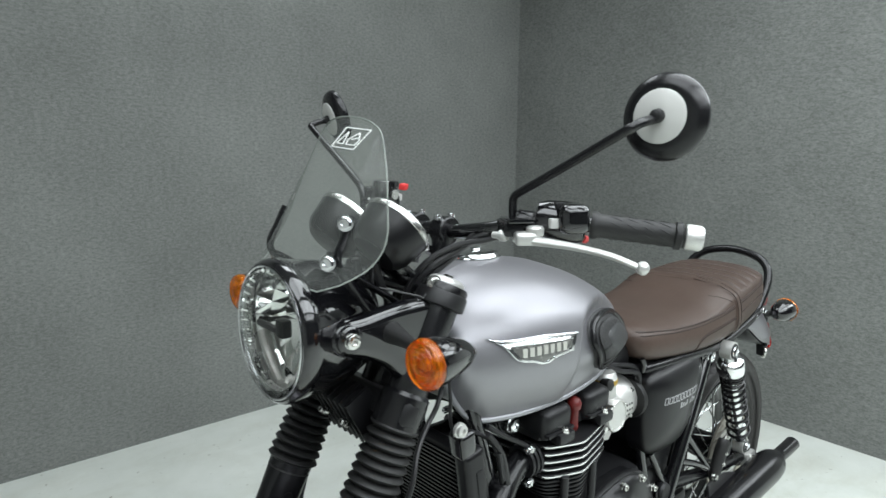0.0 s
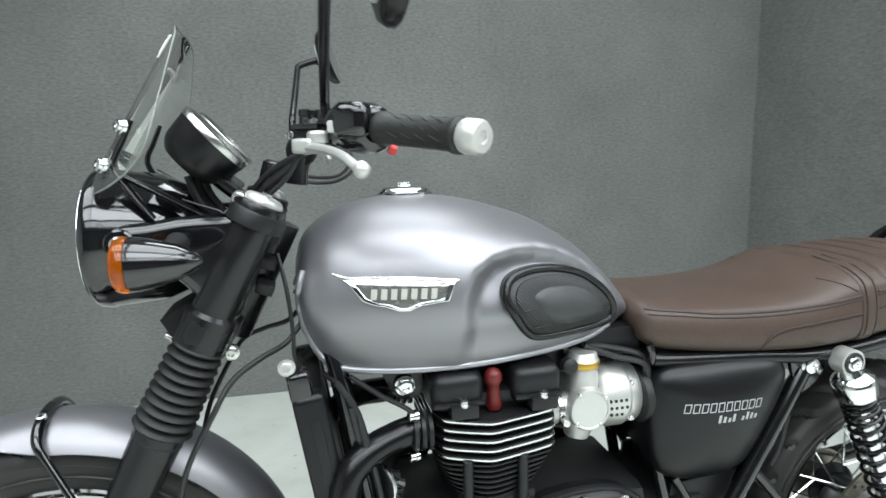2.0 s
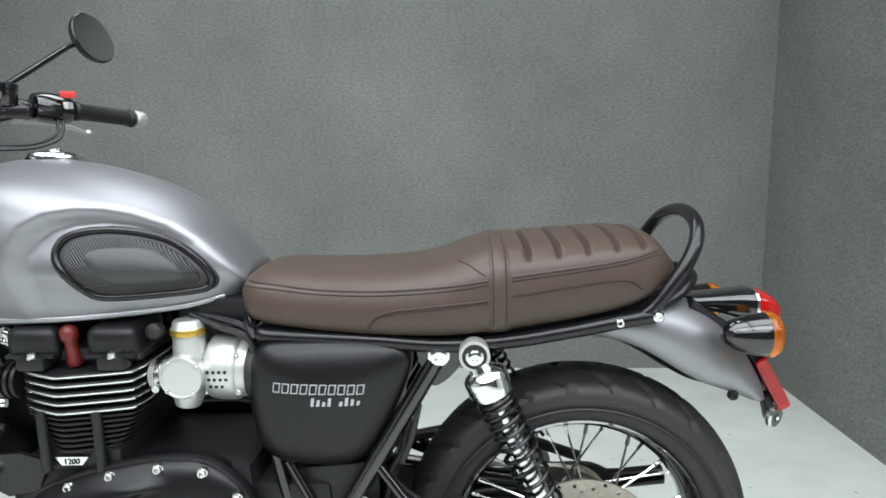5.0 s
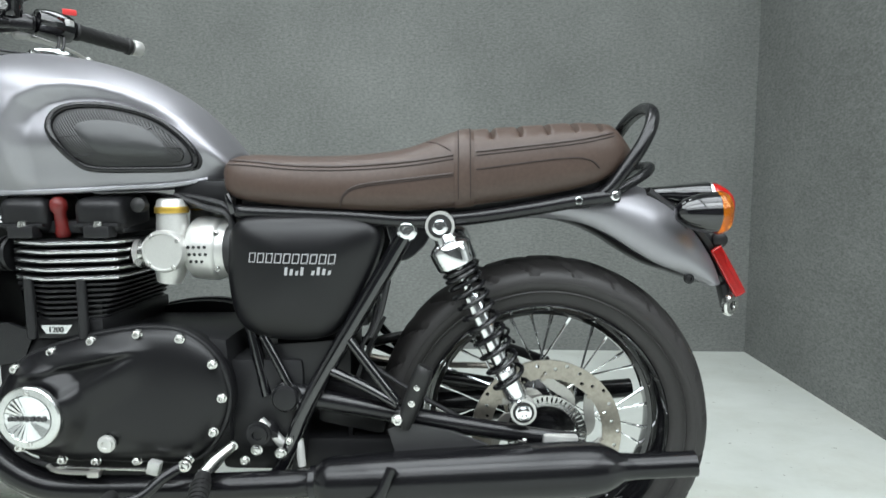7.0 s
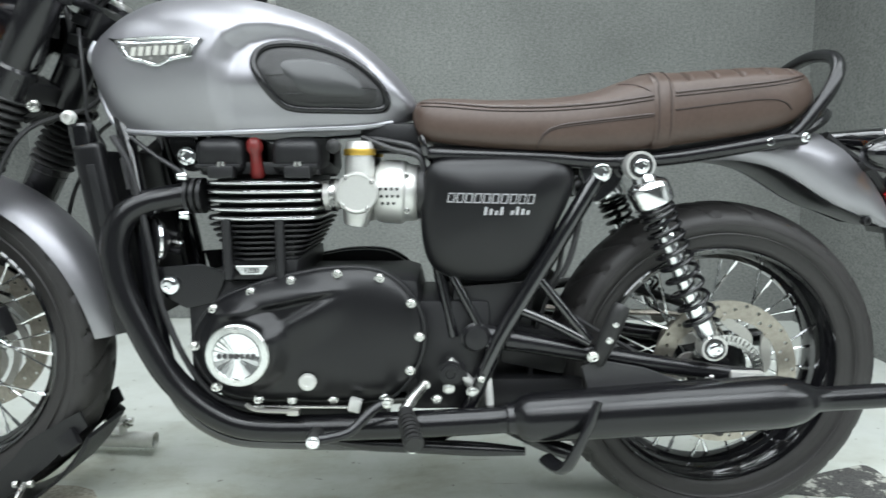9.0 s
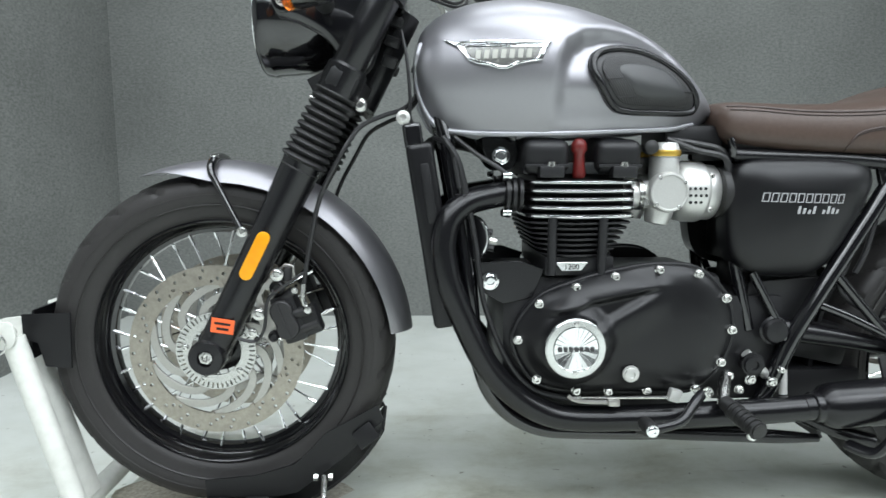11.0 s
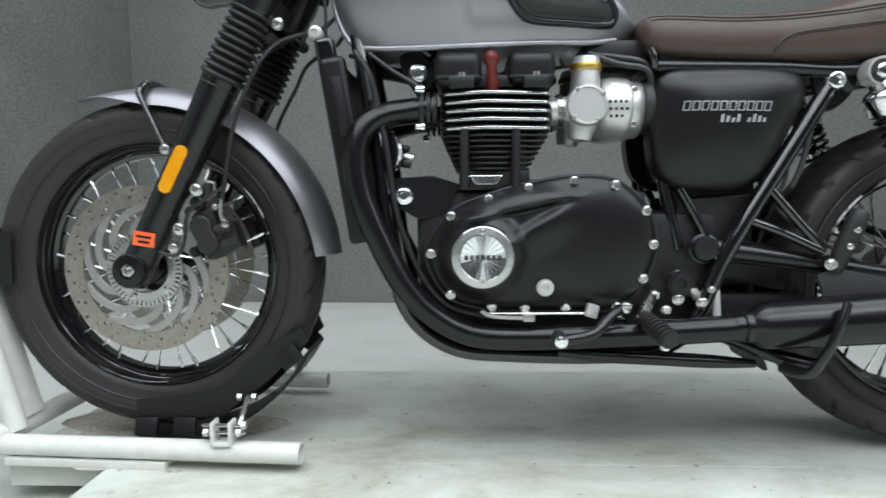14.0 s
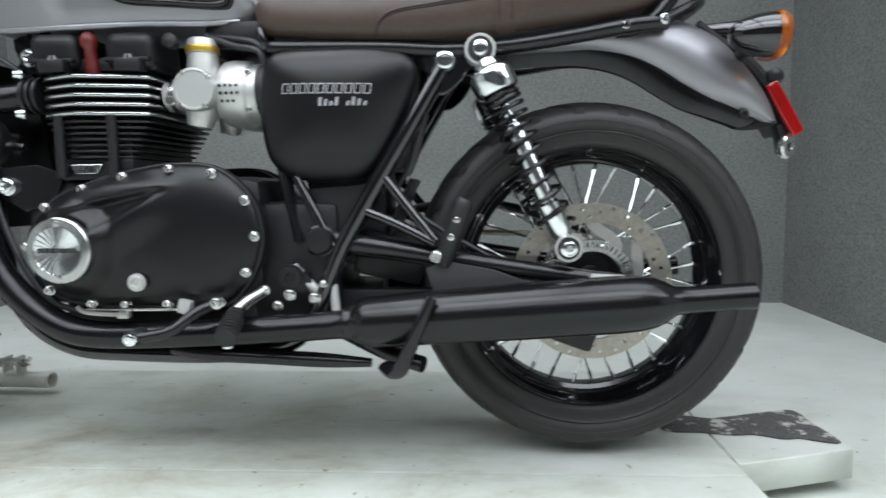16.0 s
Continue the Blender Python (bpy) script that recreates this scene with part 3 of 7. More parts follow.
def wheel(name, cx, cz, R, half, rim_r, rim_half, hub_r, hub_half, count, cross, tread_seed):
    axle = (cx, 0, cz)
    hub_part = part(name, lathe([(0.018, -hub_half - 0.012), (0.024, -hub_half - 0.01), (0.026, -hub_half), (hub_r, -hub_half + 0.002), (hub_r, -hub_half + 0.008), (hub_r * 0.72, -hub_half + 0.016),
                                 (hub_r * 0.68, 0), (hub_r * 0.72, hub_half - 0.016), (hub_r, hub_half - 0.008), (hub_r, hub_half - 0.002), (0.026, hub_half), (0.018, hub_half + 0.012)], axle, (0, 1, 0), 40), SATIN, bike, "black wire-spoked wheel")
    prof = [(rim_r - 0.002, -rim_half + 0.006), (rim_r + 0.006, -rim_half), (rim_r + 0.020, -half * 0.86), (rim_r + (R - rim_r) * 0.45, -half * 0.99), (rim_r + (R - rim_r) * 0.66, -half * 0.95),
            (rim_r + (R - rim_r) * 0.80, -half * 0.80), (R - 0.010, -half * 0.58), (R - 0.004, -half * 0.34), (R - 0.001, -half * 0.12)]
    prof = [tuple(p) for p in curve_through(prof, 3)]
    prof = prof + [(r, -h) for r, h in reversed(prof)]
    seg, rng = 288, random.Random(tread_seed)
    rings = []
    for j in range(seg):
        a = 2 * math.pi * j / seg
        ring = []
        for r, h in prof:
            w = h / half
            # slanted tread cuts, on the shoulders and across the crown
            phase = (j / 12 + 0.9 * abs(w) + (0.5 if w > 0 else 0)) % 1
            cut = 0.0060 if (phase < 0.17 and 0.12 < abs(w) < 0.93) else 0
            if r < R - 0.036:
                cut = 0
            elif abs(abs(w) - 0.05) < 0.035:
                cut = 0.003
            ring.append((cx + (r - cut) * math.cos(a), h, cz + (r - cut) * math.sin(a)))
        rings.append(ring)
    part("tyre", skin(rings, False, False, True), TYRE, hub_part, "black road tyre")
    for flank in (-1, 1):
        for rr, hh in ((0.30, 0.965), (0.52, 0.995)):
            part("sidewall_rib", lathe([(rim_r + (R - rim_r) * rr - 0.002, flank * (half * hh - 0.0015)), (rim_r + (R - rim_r) * rr, flank * (half * hh + 0.0004)), (rim_r + (R - rim_r) * rr + 0.002, flank * (half * hh - 0.0015))], axle, (0, 1, 0), 96, False), TYRE, hub_part)
    part("rim", lathe([(rim_r + 0.010, -rim_half - 0.001), (rim_r + 0.011, -rim_half + 0.004), (rim_r + 0.002, -rim_half + 0.007), (rim_r - 0.004, -rim_half + 0.002), (rim_r - 0.009, -rim_half * 0.72), (rim_r - 0.013, -rim_half * 0.66), (rim_r - 0.019, -rim_half * 0.30),
                       (rim_r - 0.026, -rim_half * 0.24), (rim_r - 0.028, 0), (rim_r - 0.026, rim_half * 0.24), (rim_r - 0.019, rim_half * 0.30), (rim_r - 0.013, rim_half * 0.66), (rim_r - 0.009, rim_half * 0.72), (rim_r - 0.004, rim_half - 0.002),
                       (rim_r + 0.002, rim_half - 0.007), (rim_r + 0.011, rim_half - 0.004), (rim_r + 0.010, rim_half + 0.001)], axle, (0, 1, 0), 96, False), GLOSS, hub_part, "gloss black rim")
    for i in range(count):
        flange = -1 if i % 2 else 1
        a = 2 * math.pi * (i + 0.5) / count
        turn = cross * (1 if (i // 2) % 2 else -1)
        b = a + turn
        p = (cx + hub_r * 0.92 * math.cos(b), flange * (hub_half - 0.006), cz + hub_r * 0.92 * math.sin(b))
        q = Vector((cx + (rim_r - 0.024) * math.cos(a), flange * 0.008, cz + (rim_r - 0.024) * math.sin(a)))
        d = (Vector(p) - q).normalized()
        bm = rod(p, q + d * 0.016, 0.0019, seg=6)
        rod(q + d * 0.020, q - d * 0.004, 0.0033, seg=6, bm=bm)
        part("spoke", bm, CHROME, hub_part)
    return hub_part


FX, FZ, RX, RZ = 0.0, 0.425, 1.430, 0.390
front = wheel("front_wheel", FX, FZ, 0.316, 0.052, 0.232, 0.040, 0.044, 0.045, 32, 0.75, 3)
rear = wheel("rear_wheel", RX, RZ, 0.298, 0.070, 0.219, 0.058, 0.055, 0.052, 32, 0.62, 5)


def brake_disc(parent, cx, cz, y, outer, inner, hole_rows, arms, ring_out, ring_in, s):
    holes = []
    for k in range(10):
        for m_, (rr, off) in enumerate(hole_rows):
            a = 2 * math.pi * (k + off) / 10
            holes.append(circle(cx + rr * math.cos(a), cz + rr * math.sin(a), 0.0034, 10))
    disc = part("brake_disc", plate([circle(cx, cz, outer, 96), circle(cx, cz, inner, 72), *holes], 0.005, side(y)), DISC, parent, "drilled steel brake disc", smooth=False)
    arms += 2
    rise = inner - ring_out
    # the front carriers swirl the other way, in longer arms
    sweep = [(ring_out - 0.006, 0.06), (ring_out + rise * 0.25, -0.12), (ring_out + rise * 0.55, -0.42), (ring_out + rise * 0.82, -0.76), (inner + 0.004, -1.06)] if arms > 8 else [(ring_out - 0.006, 0.0), (ring_out + rise * 0.22, 0.14), (ring_out + rise * 0.55, 0.52), (inner + 0.003, 0.74)]
    for k in range(arms):
        a = 2 * math.pi * k / arms
        line = [np.array((cx + r * math.cos(a + t), cz + r * math.sin(a + t))) for r, t in curve_through(sweep, 6)]
        loop, half_w = [], 0.0070 if arms > 8 else 0.009
        for sgn in (1, -1):
            for j in (range(len(line)) if sgn > 0 else range(len(line) - 1, -1, -1)):
                d = line[min(j + 1, len(line) - 1)] - line[max(j - 1, 0)]
                d = d / np.hypot(*d)
                loop.append(tuple(line[j] + sgn * half_w * np.array((-d[1], d[0]))))
        part("carrier_arm", plate([loop], 0.005, side(y + s * 0.0015), 0.0006), SILVER, disc, smooth=False)
        ae = a + sweep[-1][1]
        part("button", rod((cx + (inner + 0.001) * math.cos(ae), y - 0.005, cz + (inner + 0.001) * math.sin(ae)), (cx + (inner + 0.001) * math.cos(ae), y + 0.005, cz + (inner + 0.001) * math.sin(ae)), 0.0045, seg=10), DISC, disc)
    slots = []
    for k in range(48):
        a = 2 * math.pi * k / 48
        loop = []
        for r, t in ((ring_out - 0.012, -1), (ring_out - 0.002, -1), (ring_out - 0.002, 1), (ring_out - 0.012, 1)):
            ang = a + t * 0.0011 / r * ring_out / 0.07 * 1.4
            loop.append((cx + r * math.cos(ang), cz + r * math.sin(ang)))
        slots.append(loop)
    part("sensor_ring", plate([circle(cx, cz, ring_out, 72), circle(cx, cz, ring_in, 48), *slots], 0.004, side(y - s * 0.006)), BRUSHED, disc, "slotted silver speed sensor ring", smooth=False)
    return disc


disc_l = brake_disc(front, FX, FZ, -0.068, 0.153, 0.118, ((0.146, 0.05), (0.139, 0.30), (0.130, 0.42), (0.1245, 0.55), (0.133, 0.78), (0.145, 0.70)), 8, 0.070, 0.044, 1)
for k in range(5):
    a = 2 * math.pi * k / 5 + 0.5
    bolt(FX + 0.054 * math.cos(a), -0.074, FZ + 0.054 * math.sin(a), 0.006, front)
brake_disc(front, FX, FZ, 0.068, 0.153, 0.118, ((0.146, 0.05), (0.139, 0.30), (0.128, 0.42), (0.133, 0.78)), 8, 0.070, 0.044, -1)
brake_disc(rear, RX, RZ, -0.078, 0.128, 0.096, ((0.122, 0.05), (0.113, 0.30), (0.105, 0.55), (0.118, 0.72)), 5, 0.068, 0.050, 1)


# the front fork
def fork_x(z):
    return 0.004 + 0.508 * (z - 0.437)


DIRF = Vector((0.508, 0, 1)).normalized()


def on_fork(z, y):
    return Vector((fork_x(z), y, z))


for s in (-1, 1):
    y = s * 0.098
    leg = part("fork_leg", tube([on_fork(0.405, y), on_fork(0.45, y), on_fork(0.60, y), on_fork(0.735, y), on_fork(0.765, y)], [0.026, 0.029, 0.030, 0.033, 0.036], 20, 4), SATIN, bike, "satin black fork slider")
    part("axle_clamp", lathe([(0.004, -0.022), (0.026, -0.022), (0.031, -0.016), (0.031, 0.028), (0.028, 0.033), (0.014, 0.034), (0.013, 0.028), (0.004, 0.028)], (fork_x(0.428), y, 0.428), (0, s, 0), 28), SATIN, leg)
    part("axle_end", lathe([(0.0115, 0.026), (0.0115, 0.0345), (0.008, 0.035), (0.006, 0.029), (0.001, 0.028)], (fork_x(0.430), y, 0.430), (0, s, 0), 6), STEEL, leg, "hexagon axle end")
    n = 10
    prof = []
    for i in range(n):
        z0, z1 = 0.755 + 0.118 * i / n, 0.755 + 0.118 * (i + 0.5) / n
        grow = 0.0405 - 0.005 * i / n
        h0, h1 = (z0 - 0.755) / DIRF.z, (z1 - 0.755) / DIRF.z
        prof += [(grow - 0.0095, h0), (grow - 0.0030, h0 + 0.0032), (grow, h1 - 0.0004), (grow - 0.0028, h1 + 0.0036)]
    prof.append((0.031, 0.118 / DIRF.z + 0.002))
    part("fork_gaiter", lathe([(0.034, -0.012)] + prof, on_fork(0.755, y), DIRF, 32), RUBBER, bike, "ribbed black rubber fork gaiter")
    part("fork_shroud", lathe([(0.0270, 0.0), (0.0295, 0.004), (0.0295, 0.160), (0.0285, 0.166), (0.0270, 0.168), (0.0265, 0.176)], on_fork(0.888, y), DIRF, 32), SATIN, bike, "satin black fork shroud")
    part("fork_sleeve", lathe([(0.0340, -0.014), (0.0347, 0.0), (0.0347, 0.034), (0.029, 0.04)], on_fork(0.878, y), DIRF, 28), SATIN, bike)
    part("fork_collar", lathe([(0.0300, -0.016), (0.0345, -0.014), (0.0350, -0.002), (0.0330, 0.002), (0.0300, 0.003)], on_fork(1.052, y), DIRF, 32), SATIN, bike)
    cap = part("fork_cap", lathe([(0.0265, 0.002), (0.0268, 0.006), (0.0245, 0.010), (0.0195, 0.0125), (0.0185, 0.0115), (0.010, 0.012)], on_fork(1.052, y), DIRF, 32), ALLOY, bike, "silver fork cap")
    part("adjuster", rod(on_fork(1.052, y) + DIRF * 0.012, on_fork(1.052, y) + DIRF * 0.017, 0.008, seg=6), STEEL, cap)
    part("yoke_band", lathe([(0.030, -0.010), (0.0372, -0.008), (0.0372, 0.010), (0.0355, 0.013), (0.030, 0.014)], on_fork(1.033, y), DIRF, 32), CAST, bike)
    # the ear that carries the headlamp
    ear = [(0.318, 1.042), (0.27, 1.043), (0.22, 1.042), (0.175, 1.036), (0.140, 1.032), (0.122, 1.012), (0.133, 0.990), (0.170, 0.978), (0.208, 0.956), (0.232, 0.925), (0.245, 0.898), (0.285, 0.915)]
    part("lamp_bracket", plate([[tuple(p) for p in curve_through(ear, 6, True)]], 0.034, side(s * 0.094), 0.015), GLOSS, bike, "gloss black headlamp bracket")
    part("bolt_collar", lathe([(0.012, 0.0), (0.0185, 0.0), (0.0185, 0.006), (0.016, 0.009), (0.012, 0.009)], (0.143, s * 0.108, 1.012), (0, s, 0), 24), GLOSS, bike)
    bolt(0.143, s * 0.114, 1.012, 0.0098, bike, 0.009, STEEL, (0, s, 0))
    bolt(0.262, s * 0.088, 0.852, 0.009, bike, 0.010, STEEL, (0, s, 0))
yoke_lo = [(-0.026, -0.120), (0.026, -0.122), (0.040, -0.05), (0.040, 0.05), (0.026, 0.122), (-0.026, 0.120), (-0.014, 0.0)]
part("lower_yoke", plate([[tuple(p) for p in curve_through(yoke_lo, 4, True)]], 0.034, Matrix.Translation(on_fork(0.888, 0)) @ pose(0, 0, 0, 0, 27, 0), 0.005), CAST, bike)
yoke_up = [(-0.020, -0.112), (0.018, -0.114), (0.034, -0.05), (0.034, 0.05), (0.018, 0.114), (-0.020, 0.112), (-0.014, 0.0)]
part("upper_yoke", plate([[tuple(p) for p in curve_through(yoke_up, 4, True)]], 0.018, Matrix.Translation(on_fork(1.036, 0)) @ pose(0, 0, 0, 0, 27, 0), 0.004), GLOSS, bike)
part("steering_stem", rod(on_fork(0.86, 0) + Vector((0.035, 0, 0)), on_fork(1.02, 0) + Vector((0.035, 0, 0)), 0.030, seg=24), SATIN, bike)
bolt(0.365, 0, 1.085, 0.014, bike, 0.010, CHROME, (0.5, 0, 1))

# front reflector, sticker, stay and mudguard
ref = [(sg * 0.033 + 0.0112 * math.cos(a), 0.0112 * math.sin(a)) for sg, a0 in ((1, -math.pi / 2), (-1, math.pi / 2)) for a in np.linspace(a0, a0 + math.pi, 9)]
lie = pose(fork_x(0.603), -0.1315, 0.603, 90, 0, 0) @ pose(0, 0, 0, 0, 0, 63)
part("reflector", plate([ref], 0.007, lie, 0.0015), REFLEX, bike, "amber side reflector")
sticker = part("sticker", plate([[(-0.019, -0.0125), (0.019, -0.0125), (0.019, 0.0125), (-0.019, 0.0125)]], 0.0008, pose(0.030, -0.1290, 0.484, 90, 0, 0) @ pose(0, 0, 0, 0, 0, -9)), STICKER, bike, "orange paper date sticker")
for dz, w in ((0.004, 0.026), (-0.005, 0.020)):
    part("print_bar", plate([[(-w / 2, -0.002), (w / 2, -0.002), (w / 2, 0.002), (-w / 2, 0.002)]], 0.0004, pose(0.030, -0.1298, 0.484 + dz, 90, 0, 0) @ pose(0, 0, 0, 0, 0, -9)), PLASTIC, sticker, smooth=False)


def mudguard(name, cx, cz, radius, a0, a1, half, drop, material, label, taper=0.3, n=40):
    rings = []
    for i in range(n + 1):
        t = i / n
        a = radians(a0 + (a1 - a0) * t)
        w = half * (1 - taper * (abs(2 * t - 1) ** 4))
        r = radius
        ring = []
        prof = [(math.sin(b), math.cos(b)) for b in np.linspace(-1.25, 1.25, 13)]
        for sy, cr in prof:
            skirt = drop * (0.12 + 0.88 * step(0.0, 0.24, t))
            rr = r - skirt * (1 - cr) / (1 - math.cos(1.25))
            ring.append((cx + rr * math.cos(a), w * sy / math.sin(1.25), cz + rr * math.sin(a)))
        for sy, cr in reversed(prof):
            rr = r - 0.003 - (drop * (0.12 + 0.88 * step(0.0, 0.24, t)) - 0.003) * (1 - cr) / (1 - math.cos(1.25))
            ring.append((cx + rr * math.cos(a), (w - 0.003) * sy / math.sin(1.25), cz + rr * math.sin(a)))
        rings.append(ring)
    return part(name, skin(rings), material, bike, label)


guard = mudguard("front_mudguard", 0.004, 0.417, 0.345, 113, 5, 0.064, 0.040, TANK, "satin graphite front mudguard")
for s in (-1, 1):
    part("mudguard_stay", tube([(0.0, 0, 0.7665), (0.0, s * 0.030, 0.763), (0.0, s * 0.052, 0.752), (0.003, s * 0.0655, 0.738), (0.012, s * 0.071, 0.722), (0.035, s * 0.0825, 0.682), (0.058, s * 0.094, 0.642)], [0.008, 0.008, 0.008, 0.007, 0.0055, 0.005, 0.005], 10, 5), GLOSS, guard, "gloss black mudguard stay")
    bolt(0.060, s * 0.098, 0.640, 0.0075, guard, 0.006, STEEL, (0, s, 0))
    bolt(0.140, s * 0.066, 0.716, 0.007, guard, 0.006, PLASTIC, (0, s, 0))
bolt(0.0, -0.035, 0.766, 0.006, guard, 0.004, STEEL, (0, -0.5, 1))

# front calipers and hoses
for s in (-1, 1):
    cal = part("brake_caliper", rbox(0.136, s * 0.088, 0.490, 0.044, 0.042, 0.088, 0.010, (0, -20, 0)), CAST, bike, "black cast brake caliper")
    # two piston housings run together into one rounded cover
    waist = []
    for (ox, oz), a0, a1 in (((0.1245, 0.505), -15, 215), ((0.1355, 0.4745), 165, 395)):
        waist += [(ox + 0.0195 * math.cos(math.radians(a)), oz + 0.0195 * math.sin(math.radians(a))) for a in range(a0, a1 + 1, 23)]
    part("piston_cover", plate([waist], 0.014, pose(0, s * 0.112, 0, 90, 0, 0), 0.003), CALIPER, cal, "charcoal rounded piston cover", smooth=False)
    part("cover_rib", rod((0.119, s * 0.1195, 0.520), (0.141, s * 0.1195, 0.459), 0.0016, seg=8), CALIPER, cal)
    for (x0, z0), (x1, z1), r in (((0.138, 0.495), (0.174, 0.505), 0.0105), ((0.146, 0.466), (0.186, 0.482), 0.0095), ((0.124, 0.524), (0.144, 0.538), 0.0085)):
        part("caliper_body", rod((x0, s * 0.101, z0), (x1, s * 0.101, z1), r, seg=16), CALIPER, cal)
    part("caliper_bridge", rbox(0.172, s * 0.090, 0.486, 0.030, 0.034, 0.050, 0.006, (0, -20, 0)), CAST, cal)
    bolt(0.146, s * 0.104, 0.539, 0.0045, cal, 0.006, STEEL, (0, s, 0))
    web = [(0.080, 0.530), (0.092, 0.550), (0.110, 0.568), (0.130, 0.586), (0.146, 0.582), (0.148, 0.560), (0.130, 0.548), (0.112, 0.528), (0.106, 0.505), (0.116, 0.462), (0.108, 0.450), (0.096, 0.452), (0.080, 0.492)]
    part("caliper_bracket", plate([web, [(0.090, 0.530), (0.097, 0.541), (0.104, 0.537), (0.098, 0.520), (0.092, 0.515)]], 0.008, pose(0, s * 0.098, 0, 90, 0, 0), 0.0015), SILVER, cal, "grey cast caliper bracket", smooth=False)
    for x, z, r in ((0.118, 0.545, 0.0125), (0.110, 0.460, 0.0095)):
        part("caliper_boss", lathe([(r, 0), (r, 0.012), (r * 0.75, 0.015), (r * 0.5, 0.012), (0.002, 0.012)], (x, s * 0.101, z), (0, s, 0), 18), PLASTIC, cal)
    part("pin_boot", rod((0.136, s * 0.103, 0.580), (0.134, s * 0.103, 0.556), 0.008, seg=14), CALIPER, cal)
    for x, z in ((0.120, 0.569), (0.087, 0.501)):
        bolt(x, s * 0.113, z, 0.009, cal, 0.010, STEEL, (0, s, 0))
    part("banjo", lathe([(0.0085, 0), (0.0085, 0.010), (0.006, 0.014), (0.002, 0.0145)], (0.171, s * 0.110, 0.509), (0, s, 0), 14), STEEL, cal)
    part("hose_end", tube([(0.169, s * 0.116, 0.511), (0.163, s * 0.116, 0.527), (0.164, s * 0.114, 0.552)], 0.0045, 8, 4), STEEL, cal)
    part("brake_hose", tube([(0.164, s * 0.114, 0.550), (0.176, s * 0.112, 0.62), (0.196, s * 0.115, 0.70), (0.235, s * 0.118, 0.775), (0.262, s * 0.10, 0.815), (0.300, s * 0.078, 0.836), (0.335, s * 0.060, 0.850), (0.362, s * 0.045, 0.880)], 0.004, 8, 6), HOSE, bike, "black brake hose")
part("sensor_wire", tube([(0.05, -0.118, 0.46), (0.082, -0.12, 0.455), (0.098, -0.122, 0.48), (0.104, -0.121, 0.525), (0.130, -0.118, 0.548), (0.165, -0.115, 0.572)], 0.003, 6, 5), HOSE, bike)
bolt(0.075, -0.115, 0.468, 0.007, bike)

# headlamp
HL = Vector((0.120, 0, 1.006))
AX = Vector((-1, 0, 0.03)).normalized()
lamp = part("headlamp", lathe([(0.012, -0.128), (0.045, -0.118), (0.072, -0.095), (0.088, -0.06), (0.094, -0.02), (0.0955, 0.004), (0.098, 0.008), (0.098, 0.022), (0.0965, 0.027), (0.0925, 0.031), (0.0890, 0.031), (0.0880, 0.026), (0.0880, 0.020)], HL, AX, 56, False), GLOSS, bike, "round gloss black headlamp")
rows_b = []
for i, (r, h) in enumerate(((0.0875, 0.0265), (0.083, 0.010), (0.070, -0.008), (0.052, -0.022), (0.034, -0.031), (0.014, -0.036))):
    # steps in the reflector's bands, each turned a little against the next
    rows_b.append([HL + AX * h + Vector((0, r * math.cos(2 * math.pi * (j + 0.25 * (i % 2)) / 18), r * math.sin(2 * math.pi * (j + 0.25 * (i % 2)) / 18))) for j in range(18)])
part("reflector_bowl", skin(rows_b, True, False), FROST, lamp, "faceted chrome reflector", smooth=False)
part("reflector_ring", lathe([(0.0868, 0.0250), (0.0840, 0.0290), (0.0790, 0.0270), (0.0770, 0.0180)], HL, AX, 56, False), FROST, lamp, "bright fluted ring inside the lens")
for k in range(36):
    a = 2 * math.pi * k / 36
    p0, p1 = (HL + AX * h + Vector((0, r * math.cos(a), r * math.sin(a))) for r, h in ((0.0846, 0.0285), (0.0778, 0.0225)))
    part("ring_flute", rod(p0, p1, 0.0028, seg=6), FROST, lamp)
part("lamp_rim", lathe([(0.0885, 0.026), (0.0900, 0.0325), (0.0890, 0.0335), (0.0872, 0.0325), (0.0868, 0.026)], HL, AX, 56, False), POLISHED, lamp)
part("lens", lathe([(0.0876, 0.0285), (0.07, 0.033), (0.04, 0.0375), (0.002, 0.039)], HL, AX, 48, False), THIN_GLASS, lamp, "clear glass lens").visible_shadow = False
part("bulb_shield", rbox(HL.x - 0.010, -0.002, HL.z + 0.003, 0.016, 0.022, 0.026, 0.005), PLASTIC, lamp)
part("bulb_bridge", rbox(HL.x - 0.010, 0.040, HL.z - 0.004, 0.008, 0.066, 0.009, 0.003), DARKGREY, lamp)
part("lamp_divider", tube([(HL.x - 0.012, 0.062, HL.z - 0.014), (HL.x - 0.011, 0.050, HL.z - 0.040), (HL.x - 0.011, 0.028, HL.z - 0.064), (HL.x - 0.012, 0.010, HL.z - 0.076)], 0.006, 8, 5), SILVER, lamp, "grey curved divider")

